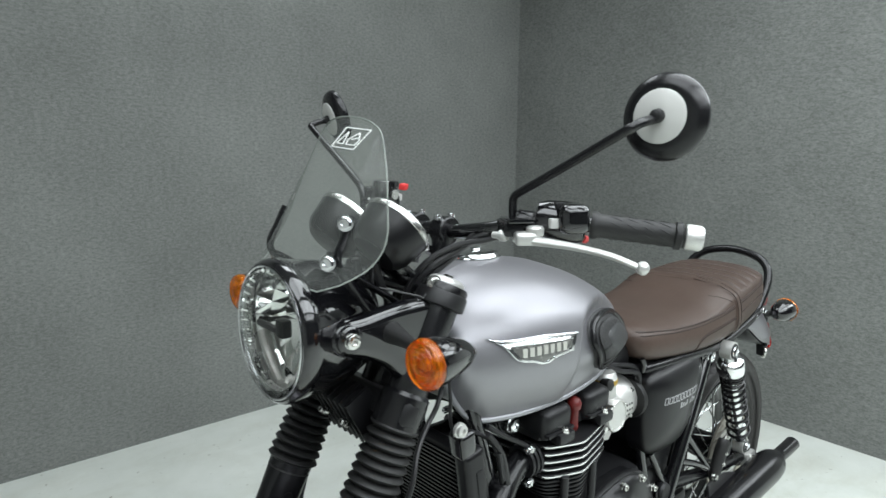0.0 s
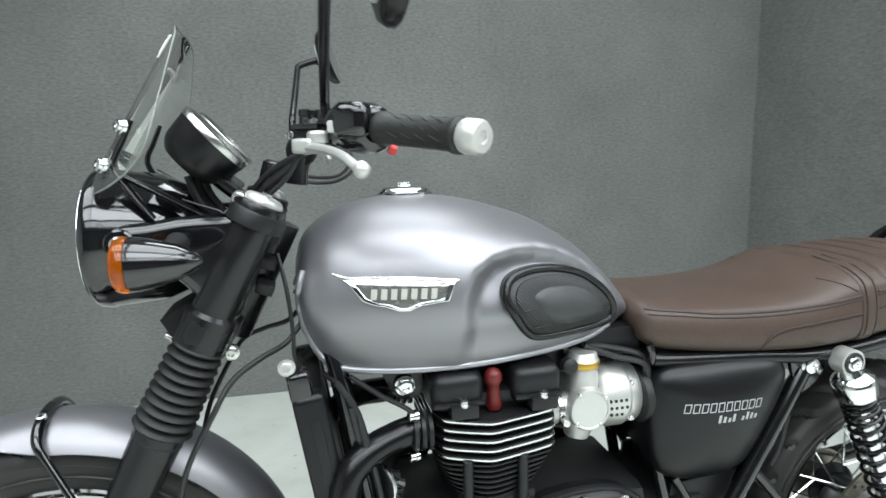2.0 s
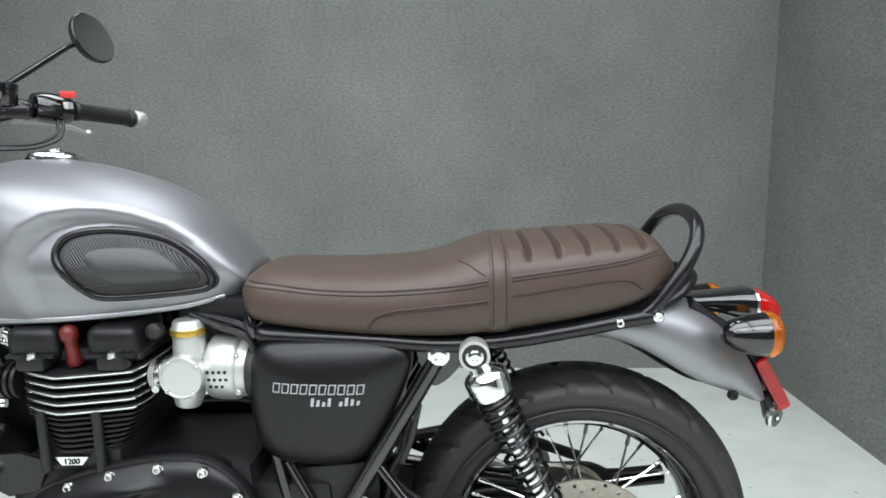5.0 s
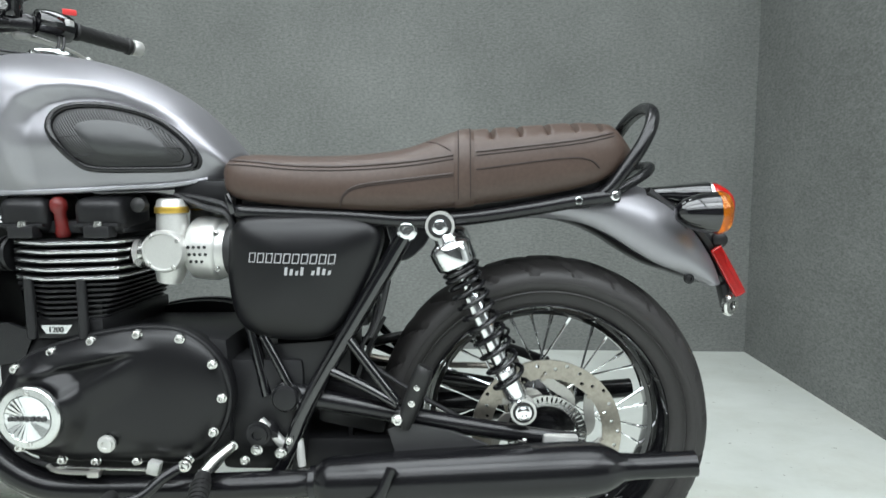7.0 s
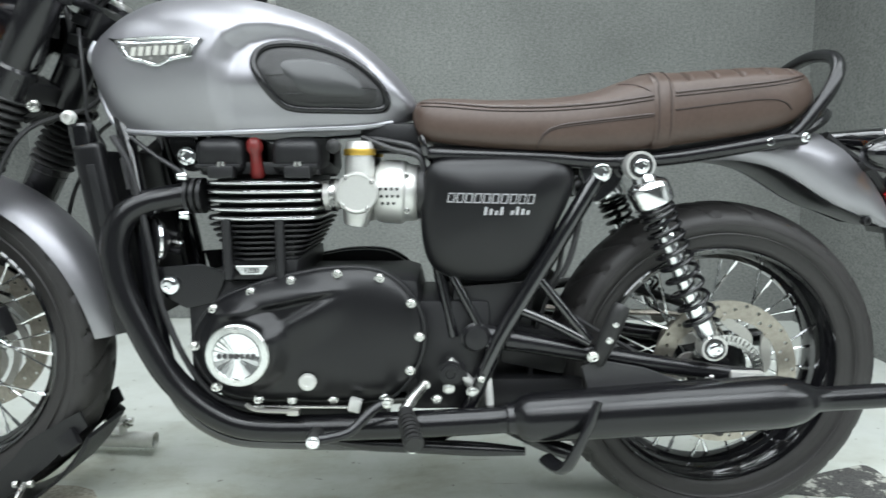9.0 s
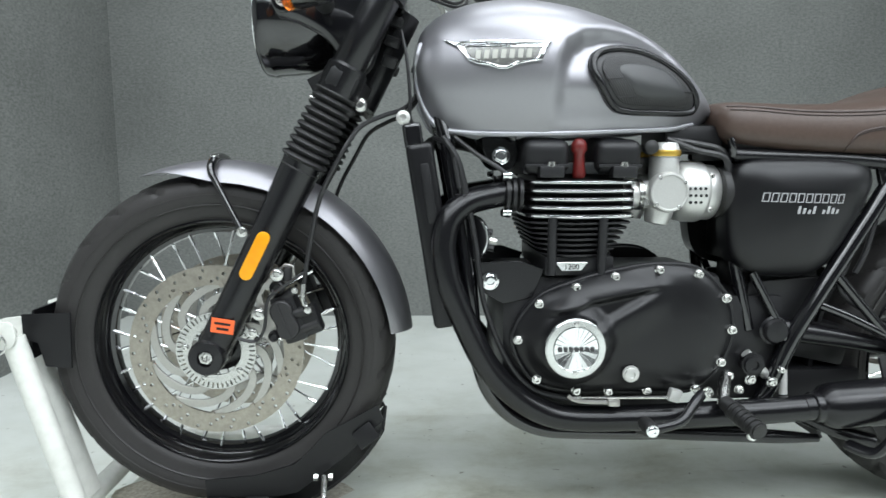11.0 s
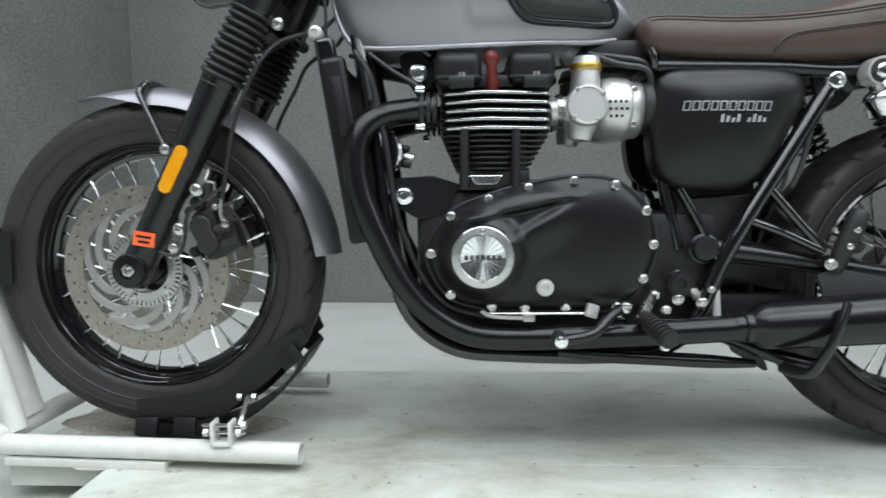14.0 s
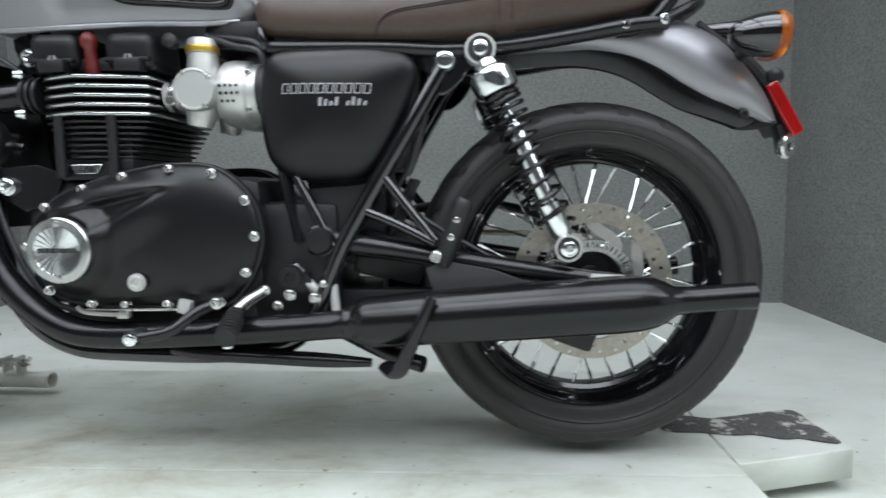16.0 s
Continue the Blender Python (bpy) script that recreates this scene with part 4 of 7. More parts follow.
# indicators
for s in (-1, 1):
    c = Vector((0.181 if s < 0 else 0.170, -0.220 if s < 0 else 0.252, 1.003))
    shell = part("front_indicator", lathe([(0.003, 0.075), (0.010, 0.068), (0.020, 0.050), (0.0265, 0.026), (0.030, 0.008), (0.0305, 0.0)], c, (1, 0, 0), 32), GLOSS, bike, "gloss black bullet indicator")
    part("lamp_reflector", lathe([(0.0290, -0.0008), (0.022, -0.0006), (0.020, -0.0022), (0.012, -0.0010), (0.001, -0.0006)], c, (1, 0, 0), 32, False), FROST, shell)
    part("bulb", lathe([(0.0060, -0.0008), (0.0068, -0.0035), (0.0050, -0.0070), (0.0010, -0.0080)], c, (1, 0, 0), 16), GOLD, shell, "amber bulb")
    part("indicator_lens", lathe([(0.0305, -0.0014), (0.0312, -0.003), (0.0312, -0.008), (0.0290, -0.013), (0.0262, -0.0135), (0.0245, -0.0160), (0.0210, -0.0158), (0.0190, -0.0178), (0.0155, -0.0172), (0.0135, -0.0188), (0.0095, -0.0180), (0.0070, -0.0194), (0.002, -0.0190)], c, (1, 0, 0), 40), AMBER, shell, "ribbed amber lens")
    part("indicator_stalk", tube([c + Vector((0.024, -s * 0.028, 0.0)), (0.205, s * 0.165, 1.004), (0.208, s * 0.135, 1.006), (0.210, s * 0.108, 1.008)], [0.010, 0.008, 0.011, 0.016], 14, 4), RUBBER, shell)
    c = Vector((1.690, s * 0.105, 0.768))
    shell = part("rear_indicator", lathe([(0.003, -0.064), (0.013, -0.060), (0.0225, -0.048), (0.0295, -0.028), (0.0330, -0.010), (0.0335, 0.0)], c, (1, 0, 0), 32), GLOSS, bike, "gloss black bullet indicator")
    part("lamp_reflector", lathe([(0.0320, 0.0008), (0.022, 0.0006), (0.020, 0.0022), (0.001, 0.0008)], c, (1, 0, 0), 32, False), FROST, shell)
    part("indicator_lens", lathe([(0.0335, 0.0), (0.0350, 0.003), (0.0350, 0.009), (0.031, 0.017), (0.020, 0.022), (0.006, 0.024)], c, (1, 0, 0), 40), AMBER, shell, "ribbed amber lens")
    part("indicator_stalk", tube([c + Vector((-0.012, -s * 0.026, -0.012)), (1.665, s * 0.055, 0.748), (1.660, s * 0.02, 0.742)], [0.009, 0.009, 0.012], 12, 4), RUBBER, shell)

# tank
T_TOP = [(0.354, 0.955), (0.362, 0.985), (0.38, 1.008), (0.41, 1.028), (0.464, 1.045), (0.53, 1.051), (0.60, 1.044), (0.67, 1.027), (0.74, 1.001), (0.80, 0.965), (0.85, 0.919), (0.885, 0.875), (0.899, 0.846)]
T_BOT = [(0.354, 0.905), (0.362, 0.868), (0.38, 0.832), (0.40, 0.815), (0.43, 0.809), (0.50, 0.806), (0.60, 0.807), (0.71, 0.812), (0.80, 0.818), (0.86, 0.824), (0.885, 0.832), (0.897, 0.84)]
T_WIDE = [(0.354, 0.086), (0.362, 0.098), (0.38, 0.108), (0.40, 0.117), (0.44, 0.130), (0.50, 0.143), (0.56, 0.153), (0.62, 0.155), (0.66, 0.152), (0.70, 0.146), (0.74, 0.137), (0.80, 0.116), (0.84, 0.096), (0.87, 0.076), (0.885, 0.062), (0.897, 0.044)]
T_SECT = [(0.0, 0.76), (0.12, 0.86), (0.28, 0.965), (0.42, 1.0), (0.58, 0.965), (0.72, 0.87), (0.84, 0.70), (0.93, 0.47), (0.98, 0.24), (1.0, 0.0)]
KNEE = [(0.634, 0.912), (0.644, 0.937), (0.676, 0.948), (0.728, 0.946), (0.783, 0.929), (0.824, 0.900), (0.848, 0.868), (0.847, 0.846), (0.828, 0.838), (0.77, 0.836), (0.698, 0.837), (0.671, 0.850), (0.647, 0.883)]


HOLLOW = [(0.580, 0.70), (0.580, 0.89), (0.584, 0.918), (0.597, 0.947), (0.623, 0.966), (0.66, 0.974), (0.70, 0.974), (0.74, 0.966), (0.785, 0.947), (0.82, 0.922), (0.85, 0.893), (0.92, 0.81), (0.92, 0.70)]


def hollow_depth(x, z):
    """How far a place lies inside the line of the hollow round the knee pad (minus: outside)."""
    best, inside = 9.0, False
    for i, ((x0, z0), (x1, z1)) in enumerate(zip(HOLLOW, HOLLOW[1:] + HOLLOW[:1])):
        t = min(1, max(0, ((x - x0) * (x1 - x0) + (z - z0) * (z1 - z0)) / ((x1 - x0) ** 2 + (z1 - z0) ** 2)))
        if i < 11:
            best = min(best, math.hypot(x - x0 - t * (x1 - x0), z - z0 - t * (z1 - z0)))
        if (z0 > z) != (z1 > z) and x < x0 + (z - z0) / (z1 - z0) * (x1 - x0):
            inside = not inside
    return best if inside else -best


def tank_y(x, v):
    z = at(T_BOT, x) + v * (at(T_TOP, x) - at(T_BOT, x))
    y = at(T_WIDE, x) * at(T_SECT, v)
    depth = 0.004 + 0.010 * step(0.81, 0.86, z) + 0.012 * step(0.87, 0.935, z)
    return y - depth * step(-0.010, 0.026, hollow_depth(x, z)) * step(0.0, 0.10, y), z


MID = 0.03  # the crown lies a little off the plane of the wheels


def tank_side(x, z):
    """How far the tank's side stands out at a place."""
    a, b = at(T_BOT, x), at(T_TOP, x)
    y = tank_y(x, min(0.97, max(0.0, (z - a) / (b - a))))[0]
    return y - MID * step(0, 1, 1 - y / 0.16)


rings = []
for i in range(191):
    x = 0.354 + 0.534 * i / 190
    vs = [math.sin(t * math.pi / 2) ** 1.15 for t in np.linspace(0, 1, 70)]
    half = [tank_y(x, v) for v in vs]
    ring = [(x, MID * step(0, 1, 1 - y / 0.16) - y, z) for y, z in half] + [(x, 2 * MID - MID * step(0, 1, 1 - y / 0.16) + y, z) for y, z in reversed(half[:-1])]
    b = at(T_BOT, x)
    ring += [(x, 0.04, b + 0.012), (x, -0.04, b + 0.012)]
    rings.append(ring)
tank = part("fuel_tank", skin(rings), TANK, bike, "satin graphite metallic fuel tank")
for s in (-1, 1):
    lip = [(x, s * (tank_side(x, z) + 0.001), z) for x, z in ((0.363, 0.955), (0.3565, 0.930), (0.3555, 0.902), (0.362, 0.868))]
    for x in (0.38, 0.40, 0.43, 0.50, 0.60, 0.71, 0.80, 0.85):
        lip.append((x, s * (tank_side(x, at(T_BOT, x)) + 0.0005), at(T_BOT, x) - (0.001 if x < 0.82 else -0.003)))
    lip = [(p[0], p[1] + (2 * MID if s > 0 else 0), p[2]) for p in lip]
    part("tank_seam", tube(lip, 0.0052, 10, 6), SEAM, tank, "rolled seam in tank paint, lightened as a highlight")
    # knee pad with its raised panels
    knee = KNEE
    inner = [(0.684, 0.908), (0.706, 0.918), (0.752, 0.916), (0.786, 0.903), (0.803, 0.884), (0.806, 0.864), (0.727, 0.863), (0.700, 0.884)]
    mid_ = [(0.743 + (x - 0.743) * 0.80, 0.891 + (z - 0.891) * 0.74) for x, z in knee]
    bm, bm2, bm3 = pillow(knee, 0.002, 0.0165, 2.6, 10, 5, tank_side, 0.0), pillow(inner, -0.0165, 0.0022, 6.0, 5, 4, tank_side, 0.0), pillow(mid_, -0.0142, 0.0026, 6.0, 5, 5, tank_side, 0.0)
    if s > 0:
        for b in (bm, bm2, bm3):
            bmesh.ops.scale(b, vec=(1, -1, 1), verts=b.verts)
            bmesh.ops.translate(b, vec=(0, 2 * MID, 0), verts=b.verts)
    pad_ob = part("knee_pad", bm, DARKGREY, tank, "black rubber knee pad")
    part("pad_panel", bm3, PADMID, pad_ob)
    part("pad_panel", bm2, PANEL, pad_ob)
    part("pad_rim", tube([(x, s * (tank_side(x, z) + 0.0085) + (2 * MID if s > 0 else 0), z) for x, z in [(0.743 + (p[0] - 0.743) * 0.93, 0.891 + (p[1] - 0.891) * 0.90) for p in knee]], 0.0062, 10, 5, True), SATIN, pad_ob, "smooth black rim")
    for pts in ([(0.662, 0.890), (0.690, 0.893)], [(0.680, 0.862), (0.714, 0.864)], [(0.786, 0.909), (0.778, 0.900)], [(0.803, 0.876), (0.828, 0.876)]):
        part("pad_rib", tube([(p[0], s * (0.0168 + tank_side(p[0], p[1])) + (2 * MID if s > 0 else 0), p[1]) for p in curve_through(pts, 4)], 0.0011, 6, 1), PLASTIC, pad_ob)
    # winged badge, bent to the tank's side
    wing = [(0.0, 0.004), (0.020, -0.001), (0.10, -0.001), (0.172, -0.007), (0.165, -0.012), (0.155, -0.036), (0.137, -0.038), (0.118, -0.041), (0.102, -0.048), (0.088, -0.048), (0.072, -0.042), (0.054, -0.039), (0.040, -0.033), (0.022, -0.010)]
    hole = [(0.034, -0.012), (0.154, -0.016), (0.148, -0.031), (0.136, -0.033), (0.116, -0.036), (0.100, -0.043), (0.090, -0.043), (0.074, -0.037), (0.057, -0.034), (0.046, -0.029)]

    def bent(loops, thick, lift, bevel):
        fine = []
        for loop in loops:
            ring = []
            for p, q in zip(loop, loop[1:] + loop[:1]):
                n_ = max(1, int(math.hypot(q[0] - p[0], q[1] - p[1]) / 0.006))
                ring += [(p[0] + (q[0] - p[0]) * t / n_, p[1] + (q[1] - p[1]) * t / n_) for t in range(n_)]
            fine.append(ring)
        me = plate(fine, thick, side(0), bevel)
        for v in me.vertices:
            x, z = 0.399 + v.co.x, 0.9525 + v.co.z
            v.co = (x, s * (tank_side(x, z) - v.co.y + lift) + (2 * MID if s > 0 else 0), z)
        if s > 0:
            me.flip_normals()
        return me

    badge = part("tank_badge", bent([wing, hole], 0.005, 0.0035, 0.0015), CHROME, tank, "chrome winged badge with a dark panel")
    for k in range(12):
        x0, x1 = 0.034 + 0.010 * k, 0.044 + 0.010 * k
        lo = at([(0.034, -0.016), (0.046, -0.030), (0.074, -0.038), (0.095, -0.044), (0.116, -0.037), (0.148, -0.031), (0.154, -0.018)], (x0 + x1) / 2)
        part("badge_panel", bent([[(x0, -0.012 - 0.02 * k / 120), (x1, -0.012 - 0.02 * (k + 1) / 120), (x1, lo), (x0, lo)]], 0.002, 0.0040, 0), BADGE, badge, smooth=False)
    for k in range(7):
        x = 0.056 + 0.0132 * k
        part("badge_mark", bent([[(x - 0.0048, -0.0310), (x + 0.0030, -0.0313), (x + 0.0048, -0.0175), (x - 0.0030, -0.0172)]], 0.0016, 0.0056, 0), CREAM, badge, smooth=False)
cap = part("filler_cap", lathe([(0.044, -0.010), (0.047, 0.000), (0.047, 0.003), (0.043, 0.006), (0.041, 0.010), (0.034, 0.013), (0.020, 0.0145), (0.010, 0.015), (0.008, 0.018), (0.002, 0.0185)], (0.533, 0.055, 1.046), (0.0, 0.08, 1), 40), CHROME, tank, "chrome filler cap")
part("cap_lock", rbox(0.533, 0.057, 1.064, 0.022, 0.008, 0.006, 0.002), POLISHED, cap)

# seat
S_TOP = [(0.886, 0.846), (0.893, 0.862), (0.92, 0.869), (0.97, 0.868), (1.035, 0.866), (1.123, 0.869), (1.192, 0.879), (1.25, 0.899), (1.279, 0.907), (1.366, 0.914), (1.462, 0.920), (1.505, 0.920), (1.530, 0.918), (1.541, 0.912), (1.553, 0.897), (1.567, 0.879), (1.574, 0.869), (1.578, 0.862)]
S_BOT = [(0.886, 0.828), (0.893, 0.806), (0.912, 0.793), (1.0, 0.781), (1.09, 0.775), (1.18, 0.773), (1.25, 0.776), (1.36, 0.789), (1.466, 0.806), (1.52, 0.823), (1.56, 0.848), (1.578, 0.858)]
S_WIDE = [(0.886, 0.066), (0.897, 0.088), (0.93, 0.102), (1.05, 0.118), (1.18, 0.130), (1.30, 0.130), (1.42, 0.120), (1.50, 0.107), (1.545, 0.086), (1.567, 0.060), (1.575, 0.040), (1.578, 0.02)]
S_SECT = [(0.0, 0.84), (0.05, 0.92), (0.16, 0.98), (0.32, 1.0), (0.52, 0.985), (0.70, 0.94), (0.80, 0.885), (0.89, 0.75), (0.95, 0.60), (0.985, 0.36), (1.0, 0.0)]
RIBS = (1.335, 1.380, 1.425, 1.470, 1.512)


def seat_y(x, z):
    v = (z - at(S_BOT, x)) / (at(S_TOP, x) - at(S_BOT, x))
    y = at(S_SECT, min(1, max(0, v)))
    return at(S_WIDE, x) * y - MID * step(0, 1, 1 - y)


xs = sorted(set([0.886 + 0.692 * i / 92 for i in range(93)] + [r + d for r in RIBS for d in (-0.009, -0.006, -0.003, 0, 0.003, 0.006, 0.009)]))
rings = []
for x in xs:
    a, b, w = at(S_BOT, x), at(S_TOP, x), at(S_WIDE, x)
    dip = max([0] + [1 - abs(x - r) / 0.0065 for r in RIBS])
    ring = []
    for v in [math.sin(t * math.pi / 2) ** 1.1 for t in np.linspace(0, 1, 26)]:
        sunk = 0.009 * dip * step(0.78, 0.86, v)
        ring.append((x, -w * at(S_SECT, v), a + v * (b - a) - sunk))
    ring = [(p[0], p[1] + MID * step(0, 1, 1 + p[1] / w), p[2]) for p in ring]
    ring += [(p[0], 2 * MID - p[1], p[2]) for p in reversed(ring[:-1])]
    rings.append(ring)
seat = part("seat", skin(rings), LEATHER, bike, "brown leather dual seat with stitched ribs")
for s in (-1, 1):
    def seam_line(pts, r, mat, name, n=6, lift=0.0006):
        line = curve_through(pts, n)
        part(name, tube([(p[0], s * (seat_y(p[0], p[1]) + lift) + (2 * MID if s > 0 else 0), p[1]) for p in line], r, 6, 1), mat, seat)
    upper = [(0.900, 0.856), (0.945, 0.853), (1.02, 0.846), (1.109, 0.845), (1.20, 0.851), (1.272, 0.861)]
    seam_line(upper, 0.0022, PIPING, "piping")
    seam_line([(x, z - 0.0065) for x, z in upper], 0.0011, THREAD, "stitching")
    back = [(1.308, 0.866), (1.40, 0.876), (1.48, 0.886), (1.53, 0.897)]
    seam_line(back, 0.0020, PIPING, "piping")
    seam_line([(x, z - 0.006) for x, z in back], 0.0011, THREAD, "stitching")
    low = [(1.09, 0.782), (1.100, 0.803), (1.125, 0.815), (1.18, 0.822), (1.272, 0.832)]
    seam_line(low, 0.0016, PIPING, "piping")
    seam_line([(x, z - 0.004) for x, z in low], 0.0010, THREAD, "stitching")
    seam_line([(1.308, 0.838), (1.40, 0.850), (1.46, 0.856), (1.49, 0.852), (1.505, 0.84)], 0.0013, THREAD, "stitching")
    seam_line([(1.228, 0.884), (1.246, 0.880), (1.268, 0.868)], 0.0009, THREAD, "stitching")
rings = []
for x in np.linspace(1.274, 1.305, 5):
    out = 0.0035 if 1.276 < x < 1.303 else 0.001
    a, b, w = at(S_BOT, x), at(S_TOP, x), at(S_WIDE, x)
    ring = [(x, -(w + out) * at(S_SECT, v), a - 0.002 + v * (b - a + out + 0.002)) for v in np.linspace(0, 1, 22)]
    ring = [(p[0], p[1] + MID * step(0, 1, 1 + p[1] / (w + out)), p[2]) for p in ring]
    ring += [(p[0], 2 * MID - p[1], p[2]) for p in reversed(ring[:-1])]
    rings.append(ring)
strap = part("seat_strap", skin(rings, False, False), LEATHER, seat, "brown leather passenger strap")
for x in (1.280, 1.299):
    part("stitching", tube([(x, MID * step(0, 1, 1 - at(S_SECT, v)) - (at(S_WIDE, x) + 0.0036) * at(S_SECT, v), at(S_BOT, x) + v * (at(S_TOP, x) - at(S_BOT, x) + 0.0036)) for v in np.linspace(0.05, 0.99, 16)], 0.0009, 6, 1), THREAD, strap)
base_line = [(x, at(S_BOT, x)) for x in (0.92, 1.0, 1.1, 1.2, 1.3, 1.4, 1.5, 1.54)]
part("seat_base", skin([[(x, -at(S_WIDE, x) * 0.80, z + 0.004), (x, at(S_WIDE, x) * 0.80, z + 0.004), (x, at(S_WIDE, x) * 0.76, z - 0.012), (x, -at(S_WIDE, x) * 0.76, z - 0.012)] for x, z in base_line]), PLASTIC, seat)

# side covers
for s in (-1, 1):
    cover = [(0.902, 0.722), (0.911, 0.749), (0.936, 0.763), (0.99, 0.767), (1.054, 0.769), (1.105, 0.767), (1.141, 0.756), (1.155, 0.730), (1.145, 0.690), (1.127, 0.650), (1.105, 0.607), (1.079, 0.573), (1.043, 0.558), (0.975, 0.558), (0.931, 0.571), (0.907, 0.603), (0.898, 0.670)]
    bm = pillow(cover, -0.090, 0.041, 2.05, 24, 6, lambda x, z: 0.006 * (z - 0.56) / 0.2, 0.03)
    if s > 0:
        bmesh.ops.scale(bm, vec=(1, -1, 1), verts=bm.verts)
    dome = BVHTree.FromBMesh(bm)
    sc = part("side_cover", bm, COVER, bike, "satin black side cover with silver print")
    if s < 0:
        # slanted print blocks in two rows, laid on the dome
        def laid(loops, z):
            mark = plate(loops, 0.0006, pose(0, 0, z, 90, 0, 0))
            for v in mark.vertices:
                v.co.y += dome.ray_cast(Vector((v.co.x, -0.4, v.co.z)), Vector((0, 1, 0)))[0].y - 0.0003
            part("print_mark", mark, PRINT, sc, smooth=False)

        for k in range(10):
            x = 0.9495 + 0.0143 * k
            o = [(x - 0.0066, -0.0078), (x + 0.0044, -0.0078), (x + 0.0072, 0.0078), (x - 0.0038, 0.0078)]
            c = (sum(p[0] for p in o) / 4, 0.0)
            i_ = [(c[0] + (p[0] - c[0]) * 0.72, p[1] * 0.80) for p in o]
            laid([o, i_], 0.700 - 0.0003 * k)
        for k in range(9):
            if k == 4:
                continue
            x = 1.0045 + 0.0086 * k
            laid([[(x - 0.0026, -0.0065), (x + 0.0020, -0.0065), (x + 0.0040, 0.0065 - 0.003 * (k % 3)), (x - 0.0006, 0.0065 - 0.003 * (k % 3))]], 0.6785)
part("air_box", rbox(1.035, 0, 0.665, 0.19, 0.17, 0.18, 0.012), PLASTIC, bike)
part("battery_box", rbox(1.03, 0, 0.50, 0.13, 0.13, 0.16, 0.01), PLASTIC, bike)

# engine
engine = part("engine", rbox(0.70, 0, 0.462, 0.40, 0.22, 0.21, 0.03), CAST, bike, "black air-finned parallel twin engine")


part("rear_casting", rbox(0.945, 0, 0.425, 0.15, 0.19, 0.20, 0.02), CAST, engine)
part("oil_sump", rbox(0.69, 0, 0.335, 0.30, 0.17, 0.09, 0.02), CAST, engine)


def case_relief(x, z):
    d = math.hypot(x - 0.613, z - 0.457)
    boss = 0.018 * (1 - step(0.050, 0.080, d))
    # a long crest runs from the round cover to its tip, and a hollow wedge lies under it
    crest = 0.512 + 0.217 * (x - 0.564)
    lower = 0.557 - 0.56 * (0.771 - x)
    above = 0.013 * (1 - step(0.004, 0.055, z - crest)) * step(-0.013, 0.001, z - crest)
    below = 0.009 * step(-0.004, 0.014, lower - z) * (1 - step(0.020, 0.075, lower - z)) if z < crest else 0.0
    inside = 1 - step(0.55, 0.95, ((x - 0.712) / 0.190) ** 2 + ((z - 0.470) / 0.110) ** 2)
    return boss + inside * (above + below) * step(0.50, 0.59, x) * (1 - step(0.72, 0.80, x))


case = [(0.560, 0.528), (0.624, 0.557), (0.690, 0.575), (0.763, 0.586), (0.834, 0.579), (0.887, 0.535), (0.905, 0.473), (0.888, 0.412), (0.842, 0.363), (0.753, 0.359), (0.685, 0.360), (0.629, 0.362), (0.556, 0.383), (0.519, 0.459)]
for s in (-1, 1):
    bm = pillow(case, -0.126, 0.036, 2.2, 46, 12, case_relief, 0.03)
    if s > 0:
        bmesh.ops.scale(bm, vec=(1, -1, 1), verts=bm.verts)
    cov = part("clutch_cover" if s > 0 else "alternator_cover", bm, COVER, engine, "satin black engine cover")
    flange = [(0.70 + (x - 0.70) * 1.02, 0.466 + (z - 0.466) * 1.03) for x, z in case]
    part("cover_flange", plate([[tuple(p) for p in curve_through(flange, 5, True)]], 0.016, side(s * 0.124), 0.003), CAST, engine)
    for x, z in ((0.562, 0.521), (0.624, 0.549), (0.690, 0.567), (0.765, 0.578), (0.833, 0.571), (0.884, 0.529), (0.897, 0.473), (0.881, 0.416), (0.838, 0.369), (0.753, 0.367), (0.685, 0.366), (0.629, 0.368), (0.560, 0.389), (0.527, 0.459)):
        bolt(x, s * 0.140, z, 0.0066, engine, 0.010, STEEL, (0, s, 0))
    medal = part("cover_medallion", lathe([(0.050, -0.004), (0.050, 0.003), (0.048, 0.005), (0.038, 0.0055), (0.036, 0.0035), (0.001, 0.0030)], (0.613, s * 0.189, 0.457), (0, s, 0), 56), SPUN, engine, "bright machined round cover")
    face_bm, rng_m = bmesh.new(), random.Random(4)
    for k in range(26):
        a0, a1 = 2 * math.pi * k / 26, 2 * math.pi * (k + 1) / 26
        tip = 0.0011 * math.sin(2 * (a0 + 0.12)) + 0.0008 * (rng_m.random() - 0.5)
        quad = [(0.005, a0, 0.0), (0.0362, a0, -tip), (0.0362, a1, tip), (0.005, a1, 0.0)]
        face_bm.faces.new([face_bm.verts.new((0.613 + r * math.cos(a), s * (0.1946 + h), 0.457 + r * math.sin(a))) for r, a, h in quad])
    part("medal_face", face_bm, POLISHED, medal, "bright face cut in fan facets", smooth=False)
    for k in range(7):
        x = 0.5865 + 0.0088 * k
        part("medal_mark", plate([[(x - 0.0030, 0.4535), (x + 0.0030, 0.4535), (x + 0.0030, 0.4605), (x - 0.0030, 0.4605)]], 0.0012, side(s * 0.1962)), DARKGREY, medal, "dark stamped mark", smooth=False)
    for dz in (-0.041, 0.041):
        bolt(0.613, s * 0.193, 0.457 + dz, 0.0042, medal, 0.003, STEEL, (0, s, 0))
    bolt(0.716, s * 0.163, 0.404, 0.0115, engine, 0.008, ALLOY, (0, s, 0))


